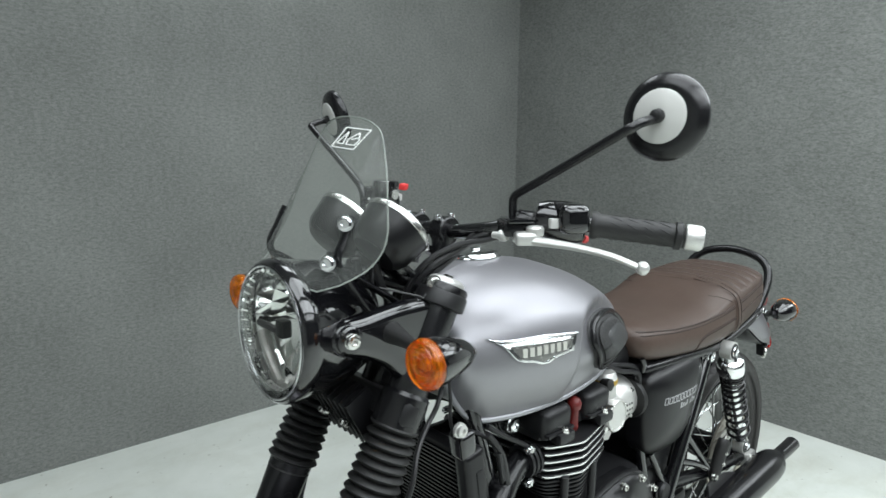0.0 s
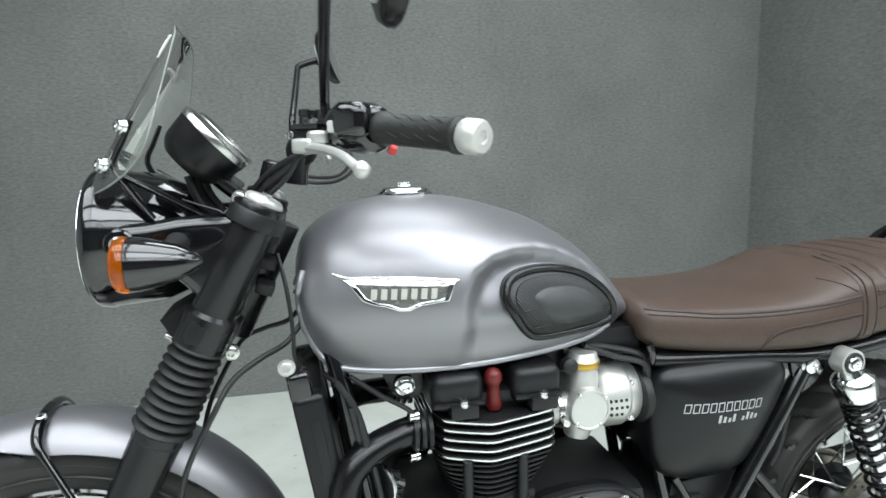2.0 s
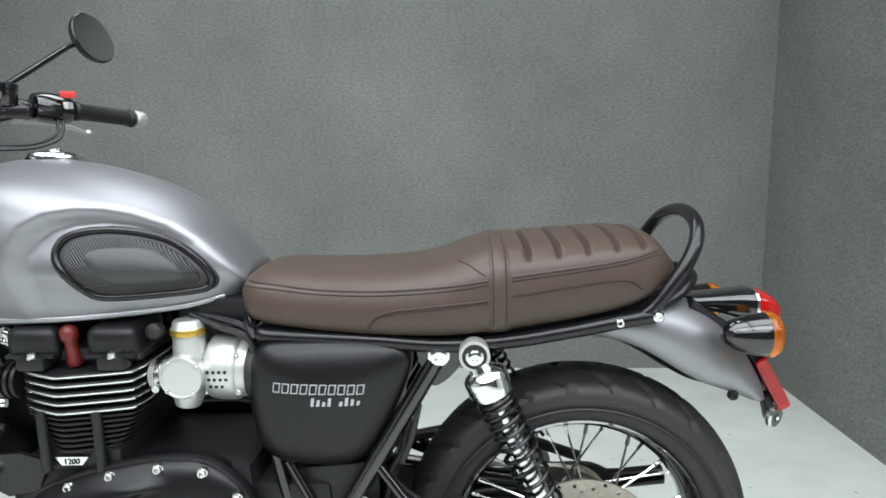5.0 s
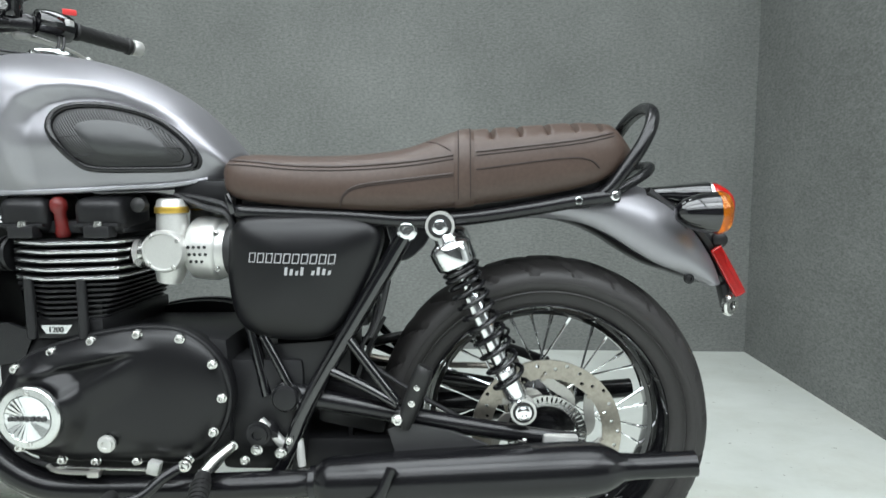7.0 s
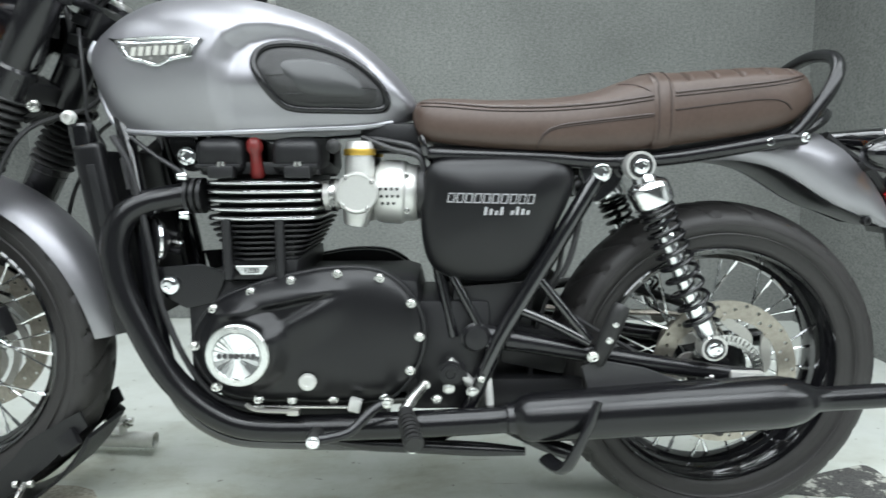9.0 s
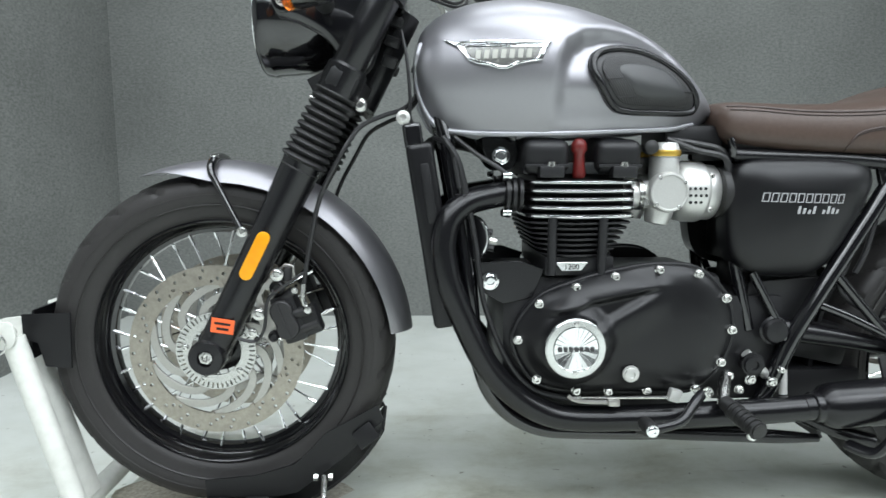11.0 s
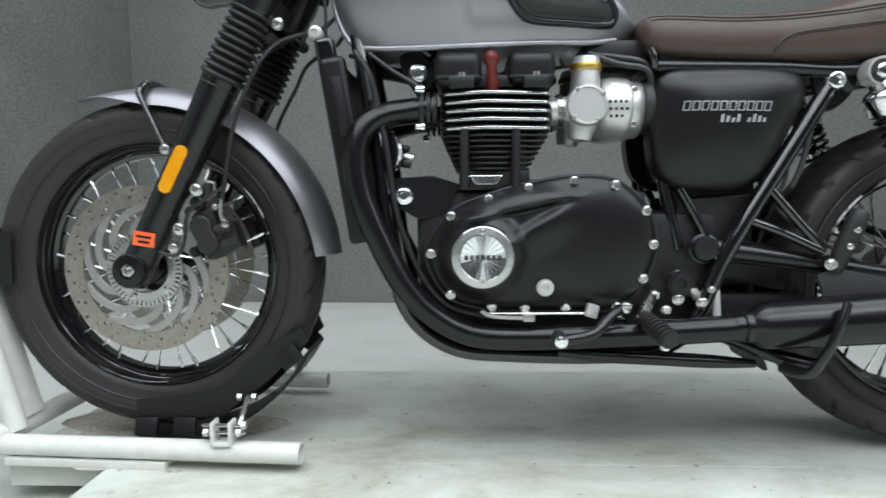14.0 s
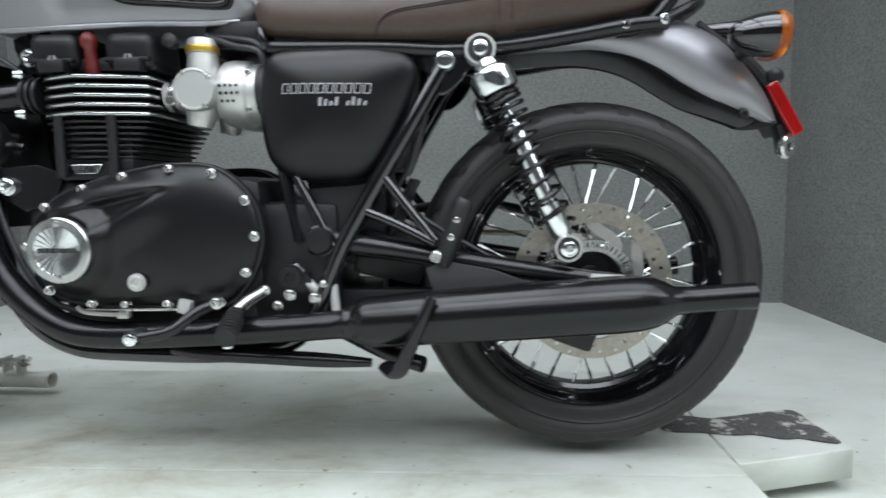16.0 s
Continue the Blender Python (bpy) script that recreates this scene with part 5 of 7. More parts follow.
def fin(name, x0, x1, w, cut, z, thick, material, label=""):
    """A fin whose side comes to a blunt point towards the middle of the head."""
    mid = x0 + 0.43 * (x1 - x0)
    near = [(x0, -w + cut + 0.020), (x0 + 0.004, -w + cut), (x0 + 0.016, -w + cut * 0.62), (mid - 0.016, -w + 0.003), (mid, -w), (mid + 0.018, -w + 0.003), (x1 - 0.016, -w + cut * 0.52), (x1 - 0.004, -w + cut * 0.80), (x1, -w + cut + 0.010)]
    near = [tuple(p) for p in curve_through(near, 3)]
    o = near + [(x, -y) for x, y in reversed(near)]
    return part(name, plate([o], thick, pose(0, 0, z), 0.0008), material, engine, label)


part("cylinder_head", rbox(0.638, 0, 0.700, 0.160, 0.186, 0.085, 0.012), CAST, engine)
part("cylinder_block", rbox(0.638, 0, 0.628, 0.105, 0.215, 0.085, 0.012), CAST, engine)
part("block_base", rbox(0.635, 0, 0.581, 0.120, 0.235, 0.034, 0.005), CAST, engine)
for k in range(5):
    fin("bright_fin", 0.542, 0.732, 0.142, 0.040, 0.7245 - 0.0143 * k, 0.0040, POLISHED, "polished fin edge")
    for dz in (-0.0028, 0.0028):
        fin("cooling_fin", 0.5425, 0.7315, 0.1416, 0.040, 0.7245 - 0.0143 * k + dz, 0.0014, CAST)
for k in range(7):
    fin("cooling_fin", 0.543 + 0.0042 * k, 0.728 - 0.0052 * k, 0.136 - 0.001 * k, 0.036, 0.6555 - 0.0092 * k, 0.0034, CAST)
for x in (0.584, 0.670):
    part("stud_boss", rod((x, -0.128, 0.568), (x, -0.128, 0.665), 0.008, seg=10), CAST, engine)
part("number_badge", plate([[(0.592, 0.589), (0.648, 0.589), (0.637, 0.574), (0.603, 0.574)]], 0.004, side(-0.1215), 0.0008), POLISHED, engine, "small bright plate with a number")
part("badge_number", lettering("1200", 0.013, pose(0.620, -0.1243, 0.5805, 90, 0, 0), 0.0004), PLASTIC, engine, smooth=False)
part("cam_cover", rbox(0.635, 0, 0.748, 0.198, 0.21, 0.022, 0.006), CAST, engine)
for s in (-1, 1):
    for x in (0.574, 0.697):
        hump = part("cam_hump", rbox(x, s * 0.068, 0.770, 0.080, 0.108, 0.060, 0.022, (s * -5, 0, 0), 4), PLASTIC, engine, "satin black cam cover")
        part("hump_lip", rbox(x, s * 0.120, 0.752, 0.074, 0.012, 0.006, 0.002), CAST, engine)
        part("bolt_boss", rbox(x + 0.006, s * 0.122, 0.742, 0.042, 0.026, 0.020, 0.004), CAST, engine)
        bolt(x + 0.006, s * 0.126, 0.752, 0.007, engine, 0.007, STEEL, (0, 0, 1))
    lead = part("spark_lead", lathe([(0.010, -0.006), (0.012, 0.0), (0.010, 0.010), (0.009, 0.034), (0.013, 0.040), (0.013, 0.050), (0.010, 0.056), (0.004, 0.060)], (0.632, s * 0.105, 0.738), (-0.05, s * 0.10, 1), 18), REDPART, engine, "dark red spark plug cap")
    # throttle body and air duct
    tb = part("throttle_body", lathe([(0.030, -0.075), (0.030, 0.0), (0.035, 0.004), (0.0355, 0.022), (0.033, 0.026), (0.030, 0.0265), (0.029, 0.0245), (0.002, 0.0245)], (0.793, s * 0.078, 0.707), (0, s, 0), 40), ALLOY, engine, "cast alloy throttle body")
    for a in (0.6, 2.2, 3.9, 5.3):
        bolt(0.793 + 0.031 * math.cos(a), s * 0.100, 0.707 + 0.031 * math.sin(a), 0.0035, tb, 0.005, STEEL, (0, s, 0))
    part("bell_top", lathe([(0.026, 0.0), (0.0255, 0.030), (0.024, 0.046), (0.0265, 0.047), (0.0265, 0.058), (0.0245, 0.060), (0.023, 0.068), (0.020, 0.071), (0.004, 0.072)], (0.795, s * 0.066, 0.722), (0, 0, 1), 32), ALLOY, tb)
    part("gold_band", lathe([(0.0268, 0.047), (0.0274, 0.048), (0.0274, 0.057), (0.0268, 0.058)], (0.795, s * 0.066, 0.722), (0, 0, 1), 32, False), GOLD, tb, "gold band")
    part("float_bowl", lathe([(0.010, -0.052), (0.020, -0.050), (0.024, -0.036), (0.027, -0.010), (0.024, 0.01)], (0.793, s * 0.066, 0.700), (0.15, 0, 1), 28), ALLOY, tb)
    part("intake_stub", rod((0.735, s * 0.066, 0.700), (0.79, s * 0.068, 0.705), 0.024, seg=24), ALLOY, tb)
    part("clamp_ring", lathe([(0.027, -0.005), (0.028, -0.004), (0.028, 0.004), (0.027, 0.005)], (0.750, s * 0.066, 0.702), (1, 0, 0.05), 24), STEEL, tb)
    part("hose_clip", rod((0.752, s * 0.098, 0.690), (0.752, s * 0.104, 0.690), 0.006, seg=8), STEEL, tb)
    duct = part("air_duct", lathe([(0.030, -0.038), (0.046, -0.036), (0.0530, -0.029), (0.0555, -0.016), (0.0555, 0.008), (0.0545, 0.013), (0.0505, 0.017), (0.0500, 0.034), (0.0475, 0.038), (0.040, 0.039)], (0.856, s * 0.040, 0.706), (1, 0, -0.05), 48), ALLOY, engine, "silver drum-shaped air duct with small holes")
    for row, (n_, z_) in enumerate(((4, 0.713), (4, 0.701), (3, 0.689))):
        out = s * (0.040 + math.sqrt(0.0555 ** 2 - (z_ - 0.706) ** 2))
        for k in range(n_):
            x_ = 0.832 + 0.0092 * k + 0.0015 * row
            part("vent_hole", rod((x_, out - s * 0.0020, z_), (x_, out + s * 0.0006, z_), 0.0028, seg=10), PLASTIC, duct)
    for x_, z_ in ((0.875, 0.735), (0.875, 0.676)):
        bolt(x_, s * 0.082, z_, 0.004, duct, 0.005, STEEL, (0, s, 0))
    part("duct_boot", lathe([(0.044, 0), (0.046, 0.008), (0.044, 0.02)], (0.893, s * 0.062, 0.705), (1, 0, 0), 28), RUBBER, engine)
    part("rubber_plug", lathe([(0.010, 0), (0.012, 0.01), (0.012, 0.02), (0.006, 0.024)], (0.757, s * 0.085, 0.782), (0, s, 0.1), 20), RUBBER, engine)
    # exhaust
    head = [(0.525, s * 0.085, 0.706), (0.490, s * 0.090, 0.701), (0.443, s * 0.108, 0.690), (0.412, s * 0.120, 0.665), (0.401, s * 0.127, 0.628), (0.403, s * 0.130, 0.590), (0.417, s * 0.133, 0.535), (0.459, s * 0.134, 0.440), (0.491, s * 0.134, 0.391), (0.534, s * 0.135, 0.351), (0.584, s * 0.136, 0.324), (0.640, s * 0.137, 0.315), (0.731, s * 0.140, 0.316), (0.828, s * 0.145, 0.321), (0.94, s * 0.150, 0.328), (1.065, s * 0.156, 0.338)]
    ex = part("exhaust", tube(head, 0.0222, 20, 6), HEATED, bike, "matt black exhaust with a tapered silencer")
    for ang in range(3):
        part("flange_fin", lathe([(0.024, -0.004), (0.030, -0.004), (0.030, 0.002), (0.024, 0.002)], (0.535 - 0.011 * ang, s * 0.087, 0.703), (1, 0, 0), 24), CAST, ex)
    for z in (0.735, 0.672):
        bolt(0.512, s * 0.105, z, 0.007, ex, 0.012, CHROME, (-1, s * 0.3, 0))
    axis = Vector((0.46, s * 0.016, 0.0345))
    part("silencer", lathe([(0.021, -0.035), (0.022, -0.012), (0.025, -0.008), (0.036, 0.004), (0.0395, 0.018), (0.0410, 0.10), (0.0430, 0.25), (0.0430, 0.39), (0.0418, 0.420), (0.0375, 0.446), (0.0295, 0.464), (0.0215, 0.476), (0.0195, 0.50), (0.0195, 0.588), (0.0165, 0.588), (0.0165, 0.54)], (1.060, s * 0.157, 0.339), axis, 44), HEATED, ex)
    part("silencer_band", lathe([(0.0235, -0.012), (0.0262, -0.010), (0.0262, 0.004), (0.0235, 0.006)], (1.052, s * 0.156, 0.338), axis, 28), SATIN, ex)

# stand lever hung below the silencer, foot pegs, gear lever
part("stand_lever", tube([(1.105, -0.165, 0.272), (1.125, -0.200, 0.272), (1.140, -0.214, 0.300), (1.160, -0.215, 0.345), (1.178, -0.205, 0.385)], [0.015, 0.015, 0.0125, 0.011, 0.010], 12, 5, flat=0.6), SATIN, bike, "black centre stand lever")
for s in (-1, 1):
    part("centre_stand", tube([(0.745, s * 0.118, 0.286), (0.80, s * 0.122, 0.281), (0.90, s * 0.125, 0.276), (1.00, s * 0.127, 0.271), (1.075, s * 0.130, 0.268)], [0.009, 0.013, 0.0125, 0.012, 0.007], 12, 4), SATIN, bike, "folded black centre stand")
part("stand_leg", tube([(1.02, -0.10, 0.315), (1.10, -0.13, 0.285), (1.16, -0.155, 0.272)], 0.013, 10, 4), SATIN, bike)
part("stand_leg", tube([(1.02, 0.10, 0.315), (1.10, 0.13, 0.285), (1.20, 0.155, 0.262)], 0.013, 10, 4), SATIN, bike)
for s in (-1, 1):
    peg = part("rider_peg", tube([(0.874, s * 0.175, 0.357), (0.882, s * 0.205, 0.349), (0.892, s * 0.255, 0.338)], [0.012, 0.0145, 0.013], 12, 4), RUBBER, bike, "ribbed black rubber foot peg")
    for k in range(7):
        t = k / 6
        part("peg_rib", lathe([(0.0125, -0.0016), (0.0158, -0.001), (0.0158, 0.001), (0.0125, 0.0016)], (0.879 + 0.012 * t, s * (0.196 + 0.055 * t), 0.351 - 0.012 * t), (0.012, s * 0.055, -0.012), 14), RUBBER, peg)
    part("peg_hanger", tube([(0.905, s * 0.12, 0.385), (0.885, s * 0.15, 0.372), (0.872, s * 0.178, 0.357)], 0.010, 10, 4), STEEL, bike)
    part("bank_bolt", lathe([(0.007, 0), (0.0085, 0.006), (0.0085, 0.012), (0.006, 0.016)], (0.888, s * 0.240, 0.336), (0, 0, -1), 10), CHROME, peg)
lever = part("gear_lever", tube([(0.845, -0.165, 0.372), (0.820, -0.185, 0.362), (0.790, -0.205, 0.338), (0.755, -0.212, 0.330), (0.738, -0.214, 0.329)], 0.0085, 10, 5), SATIN, bike, "black gear lever")
part("lever_rubber", lathe([(0.011, 0), (0.012, 0.004), (0.012, 0.030), (0.010, 0.034)], (0.734, -0.188, 0.328), (0, -1, 0), 16), RUBBER, lever)
bolt(0.734, -0.222, 0.328, 0.0082, lever, 0.006, CHROME)
bolt(0.845, -0.172, 0.373, 0.008, lever, 0.008)
part("gear_rod", rod((0.62, -0.150, 0.358), (0.80, -0.165, 0.362), 0.0026, seg=8), STEEL, bike)
part("gear_arm", tube([(0.612, -0.155, 0.364), (0.630, -0.158, 0.355), (0.690, -0.158, 0.352)], 0.0036, 8, 3), SILVER, bike)
part("rod_joint", rbox(0.690, -0.158, 0.352, 0.020, 0.014, 0.011, 0.003), SILVER, bike)
part("rod_joint", rbox(0.792, -0.165, 0.366, 0.020, 0.014, 0.022, 0.003, (0, 15, 0)), ALLOY, bike)

# frame
for s in (-1, 1):
    part("frame_downtube", tube([(0.375, s * 0.045, 0.915), (0.405, s * 0.075, 0.80), (0.440, s * 0.098, 0.60), (0.458, s * 0.105, 0.44), (0.490, s * 0.106, 0.345), (0.56, s * 0.105, 0.290), (0.66, s * 0.104, 0.277), (0.86, s * 0.104, 0.277), (0.965, s * 0.108, 0.315), (1.03, s * 0.108, 0.455), (1.12, s * 0.104, 0.610), (1.195, s * 0.098, 0.735)], 0.0145, 14, 6), GLOSS, bike, "gloss black frame tube")
    part("tank_tube", tube([(0.355, s * 0.03, 0.925), (0.44, s * 0.055, 0.862), (0.53, s * 0.070, 0.800)], 0.0135, 12, 4), GLOSS, bike, "gloss black frame tube")
    part("seat_rail", tube([(0.915, s * 0.080, 0.772), (0.94, s * 0.088, 0.770), (1.10, s * 0.100, 0.764), (1.20, s * 0.104, 0.757), (1.30, s * 0.104, 0.762), (1.40, s * 0.100, 0.776), (1.478, s * 0.096, 0.789), (1.54, s * 0.086, 0.796)], 0.0125, 12, 5), SATIN, bike, "satin black seat rail")
    part("rail_brace", tube([(0.925, s * 0.060, 0.76), (0.922, s * 0.070, 0.72), (0.925, s * 0.080, 0.60), (0.955, s * 0.090, 0.46)], 0.011, 10, 4), GLOSS, bike)
    part("vee_tube", tube([(0.952, s * 0.095, 0.565), (0.985, s * 0.102, 0.505), (1.015, s * 0.108, 0.445)], 0.008, 10, 3), GLOSS, bike)
    gus = [(1.165, 0.760), (1.225, 0.765), (1.235, 0.735), (1.215, 0.705), (1.188, 0.690), (1.172, 0.715)]
    part("frame_gusset", plate([[tuple(p) for p in curve_through(gus, 3, True)]], 0.010, side(s * 0.098), 0.002), GLOSS, bike)
    bolt(1.197, s * 0.106, 0.741, 0.0135, bike, 0.010, CHROME, (0, s, 0))
    # swing arm
    arm = part("swing_arm", tube([(0.985, s * 0.085, 0.462), (1.10, s * 0.105, 0.448), (1.25, s * 0.116, 0.424), (1.40, s * 0.118, 0.402), (1.475, s * 0.118, 0.392)], [0.020, 0.015, 0.014, 0.013, 0.013], 14, 5, flat=1.15), SATIN, bike, "satin black swing arm")
    part("pivot_cap", lathe([(0.020, 0), (0.022, 0.006), (0.019, 0.012), (0.004, 0.014)], (0.992, s * 0.108, 0.462), (0, s, 0), 24), PLASTIC, bike, "black plastic pivot cap")
    part("pivot_ring", lathe([(0.025, 0), (0.026, 0.004), (0.022, 0.006)], (0.992, s * 0.105, 0.462), (0, s, 0), 24, False), SATIN, bike)
    part("axle_block", rbox(1.445, s * 0.122, 0.390, 0.058, 0.030, 0.036, 0.005, (0, 3, 0)), ALLOY, arm, "silver chain adjuster")
    part("axle_nut", lathe([(0.013, 0), (0.013, 0.012), (0.008, 0.013), (0.007, 0.018)], (1.447, s * 0.136, 0.390), (0, s, 0), 6), STEEL, arm)
    part("adjuster_bolt", rod((1.375, s * 0.122, 0.396), (1.418, s * 0.122, 0.393), 0.004, seg=8), STEEL, arm)
    bolt(1.388, s * 0.122, 0.395, 0.0085, arm, 0.012, STEEL, (-1, 0, 0))
    # shock absorber
    a, b = Vector((1.251, s * 0.128, 0.750)), Vector((1.384, s * 0.128, 0.450))
    d = (b - a).normalized()
    shock = part("shock_absorber", lathe([(0.015, 0.012), (0.020, 0.026), (0.029, 0.031), (0.0335, 0.036), (0.0345, 0.040), (0.0345, 0.064), (0.033, 0.068), (0.024, 0.073), (0.008, 0.076), (0.0085, 0.185)], a, d, 32), CHROME, bike, "chrome rear shock with a black spring")
    part("damper_body", lathe([(0.013, 0.120), (0.0145, 0.124), (0.0145, 0.250), (0.0185, 0.254), (0.019, 0.300), (0.015, 0.306), (0.013, 0.325)], a, d, 24), POLISHED, shock)
    for p, r in ((a, 0.023), (b, 0.021)):
        part("shock_eye", lathe([(r * 0.55, -0.014), (r, -0.014), (r, 0.014), (r * 0.55, 0.014)], p, (0, 1, 0), 28), ALLOY, shock)
        part("eye_bush", lathe([(r * 0.52, 0), (r * 0.82, 0.001), (r * 0.80, 0.003), (r * 0.5, 0.003)], p + Vector((0, s * 0.013, 0)), (0, s, 0), 24), RUBBER, shock)
        bolt(p.x, s * 0.142, p.z, 0.0105, shock, 0.009, CHROME, (0, s, 0))
    u = d.cross(Vector((0, 1, 0))).normalized()
    w = d.cross(u)
    turns, coil = 11, []
    for k in range(turns * 14 + 1):
        t = k / (turns * 14)
        dense = t ** 1.45
        ang = 2 * math.pi * turns * t
        rr = 0.0270
        coil.append(a + d * (0.076 + 0.215 * dense) + rr * (u * math.cos(ang) + w * math.sin(ang)))
    part("spring", tube(coil, 0.0037, 8, 1), SATIN, shock, "black coil spring")
    # passenger peg and its hanger
    hang = part("peg_hanger", tube([(1.070, s * 0.112, 0.508), (1.12, s * 0.120, 0.488), (1.180, s * 0.130, 0.458)], 0.0085, 10, 4), GLOSS, bike)
    part("hanger_strut", tube([(1.100, s * 0.110, 0.560), (1.14, s * 0.120, 0.510), (1.180, s * 0.130, 0.462)], 0.0085, 10, 4), GLOSS, hang)
    part("passenger_peg", tube([(1.192, s * 0.140, 0.425), (1.200, s * 0.142, 0.452), (1.222, s * 0.146, 0.512), (1.228, s * 0.146, 0.526)], [0.010, 0.0145, 0.0155, 0.012], 14, 4), RUBBER, bike, "folded black passenger foot peg")
    for dz in (0.0, 0.026):
        bolt(1.205 + 0.36 * dz, s * 0.158, 0.470 + dz, 0.0045, bike, 0.004, STEEL, (0, s, 0))
    bolt(1.182, s * 0.146, 0.440, 0.008, bike, 0.010, STEEL, (0, s, 0))
    guard_plate = [(1.165, 0.420), (1.195, 0.432), (1.270, 0.418), (1.330, 0.395), (1.30, 0.380), (1.18, 0.372)]
    part("heel_plate", plate([guard_plate], 0.006, side(s * 0.140), 0.001), DARKGREY, bike)
part("pivot_plate", plate([[(0.955, 0.545), (1.085, 0.555), (1.030, 0.43), (0.985, 0.375), (0.945, 0.42)]], 0.012, side(-0.078), 0.002), CAST, bike)
part("pivot_plate", plate([[(0.955, 0.545), (1.085, 0.555), (1.030, 0.43), (0.985, 0.375), (0.945, 0.42)]], 0.012, side(0.078), 0.002), CAST, bike)
for x, z, r in ((0.948, 0.405, 0.017), (0.985, 0.372, 0.008), (0.925, 0.36, 0.007), (0.905, 0.385, 0.007), (0.945, 0.378, 0.008), (1.00, 0.395, 0.005)):
    bolt(x, -0.125, z, r, bike, 0.008, STEEL if r < 0.01 else PLASTIC)
part("starter_boss", rod((0.948, -0.05, 0.41), (0.962, -0.118, 0.395), 0.019, 0.016, 20), CAST, bike)
part("drain_tube", tube([(0.945, -0.105, 0.420), (0.965, -0.108, 0.400), (0.985, -0.105, 0.378)], 0.009, 10, 3), ALLOY, bike)
part("drain_tube", tube([(1.012, -0.112, 0.392), (1.014, -0.112, 0.372), (1.016, -0.112, 0.345)], 0.007, 10, 3), GREYCAP, bike, "milky plastic overflow tube")
part("inner_guard", skin([[(1.44 + 0.345 * math.cos(t) * k, y, 0.386 + 0.345 * math.sin(t) * k) for y, k in ((-0.07, 1), (0.07, 1), (0.07, 1.02), (-0.07, 1.02))] for t in np.linspace(radians(150), radians(205), 14)]), PLASTIC, bike, "black inner mudguard")
part("cross_member", rbox(1.10, 0, 0.43, 0.12, 0.15, 0.075, 0.012, (0, 12, 0)), CAST, bike)
part("stand_pivot_box", rbox(1.085, 0.0, 0.345, 0.20, 0.16, 0.07, 0.012), CAST, bike)
part("chain_guard", tube([(1.10, 0.10, 0.50), (1.22, 0.105, 0.52), (1.34, 0.11, 0.50), (1.46, 0.11, 0.46)], 0.018, 10, 4, flat=0.5), PLASTIC, bike)
part("chain", tube([(1.02, 0.085, 0.485), (1.2, 0.085, 0.463), (1.44, 0.085, 0.45), (1.50, 0.085, 0.39), (1.44, 0.085, 0.325), (1.2, 0.085, 0.37), (1.02, 0.085, 0.42)], 0.006, 6, 6, True), DISC, bike, "oily drive chain")
part("sprocket", plate([circle(1.44, 0.386, 0.07, 44), circle(1.44, 0.386, 0.03, 20)], 0.006, side(0.085)), DISC, bike, smooth=False)
part("rear_caliper", rbox(1.40, -0.078, 0.31, 0.075, 0.045, 0.05, 0.01, (0, 20, 0)), CAST, bike)
part("brake_hose", tube([(1.15, -0.07, 0.66), (1.135, -0.085, 0.58), (1.12, -0.09, 0.53), (1.2, -0.095, 0.47), (1.33, -0.1, 0.40)], 0.004, 8, 6), HOSE, bike)
part("regulator_hose", tube([(0.90, -0.09, 0.80), (0.905, -0.092, 0.785), (0.908, -0.088, 0.77)], 0.006, 10, 4), GLOSS, bike)
part("wire_loom", tube([(1.165, -0.102, 0.66), (1.150, -0.105, 0.60), (1.135, -0.104, 0.565)], 0.005, 8, 4), HOSE, bike)

part("wiring_cover", rbox(0.850, 0, 0.800, 0.11, 0.12, 0.05, 0.012), PLASTIC, bike)
for k, y in enumerate((-0.066, -0.072)):
    part("wire_loom", tube([(0.80, y + 0.01, 0.800), (0.85, y, 0.792 - 0.012 * k), (0.895, y - 0.012, 0.778 - 0.010 * k), (0.905, y - 0.012, 0.74)], 0.0055, 8, 4), HOSE, bike)
part("seat_pan", rbox(1.03, 0, 0.772, 0.24, 0.165, 0.022, 0.008), PLASTIC, bike)

# engine mounts and front furniture
for s in (-1, 1):
    plate_up = [(0.470, 0.800), (0.520, 0.805), (0.535, 0.770), (0.520, 0.745), (0.490, 0.750)]
    part("mount_plate", plate([[tuple(p) for p in curve_through(plate_up, 3, True)]], 0.008, side(s * 0.060), 0.001), SATIN, bike)
    bolt(0.503, s * 0.068, 0.769, 0.0125, bike, 0.012, CHROME, (0, s, 0))
    plate_lo = [(0.455, 0.585), (0.53, 0.590), (0.575, 0.575), (0.555, 0.525), (0.505, 0.515), (0.470, 0.535)]
    part("mount_plate", plate([plate_lo], 0.008, side(s * 0.108), 0.001), SATIN, bike)
    bolt(0.481, s * 0.114, 0.556, 0.0125, bike, 0.012, CHROME, (0, s, 0))
rad = part("radiator", rbox(0.392, 0, 0.630, 0.024, 0.196, 0.296, 0.004, (0, -9, 0)), PLASTIC, bike, "black radiator behind slats")
R_ = pose(0.395, 0, 0.630, 0, -9, 0)
for k in range(34):
    bm = rbox(-0.0165, 0, -0.138 + 0.276 * k / 33, 0.005, 0.186, 0.0028, 0)
    bmesh.ops.transform(bm, matrix=R_, verts=bm.verts)
    part("slat", bm, SATIN, rad, smooth=False)
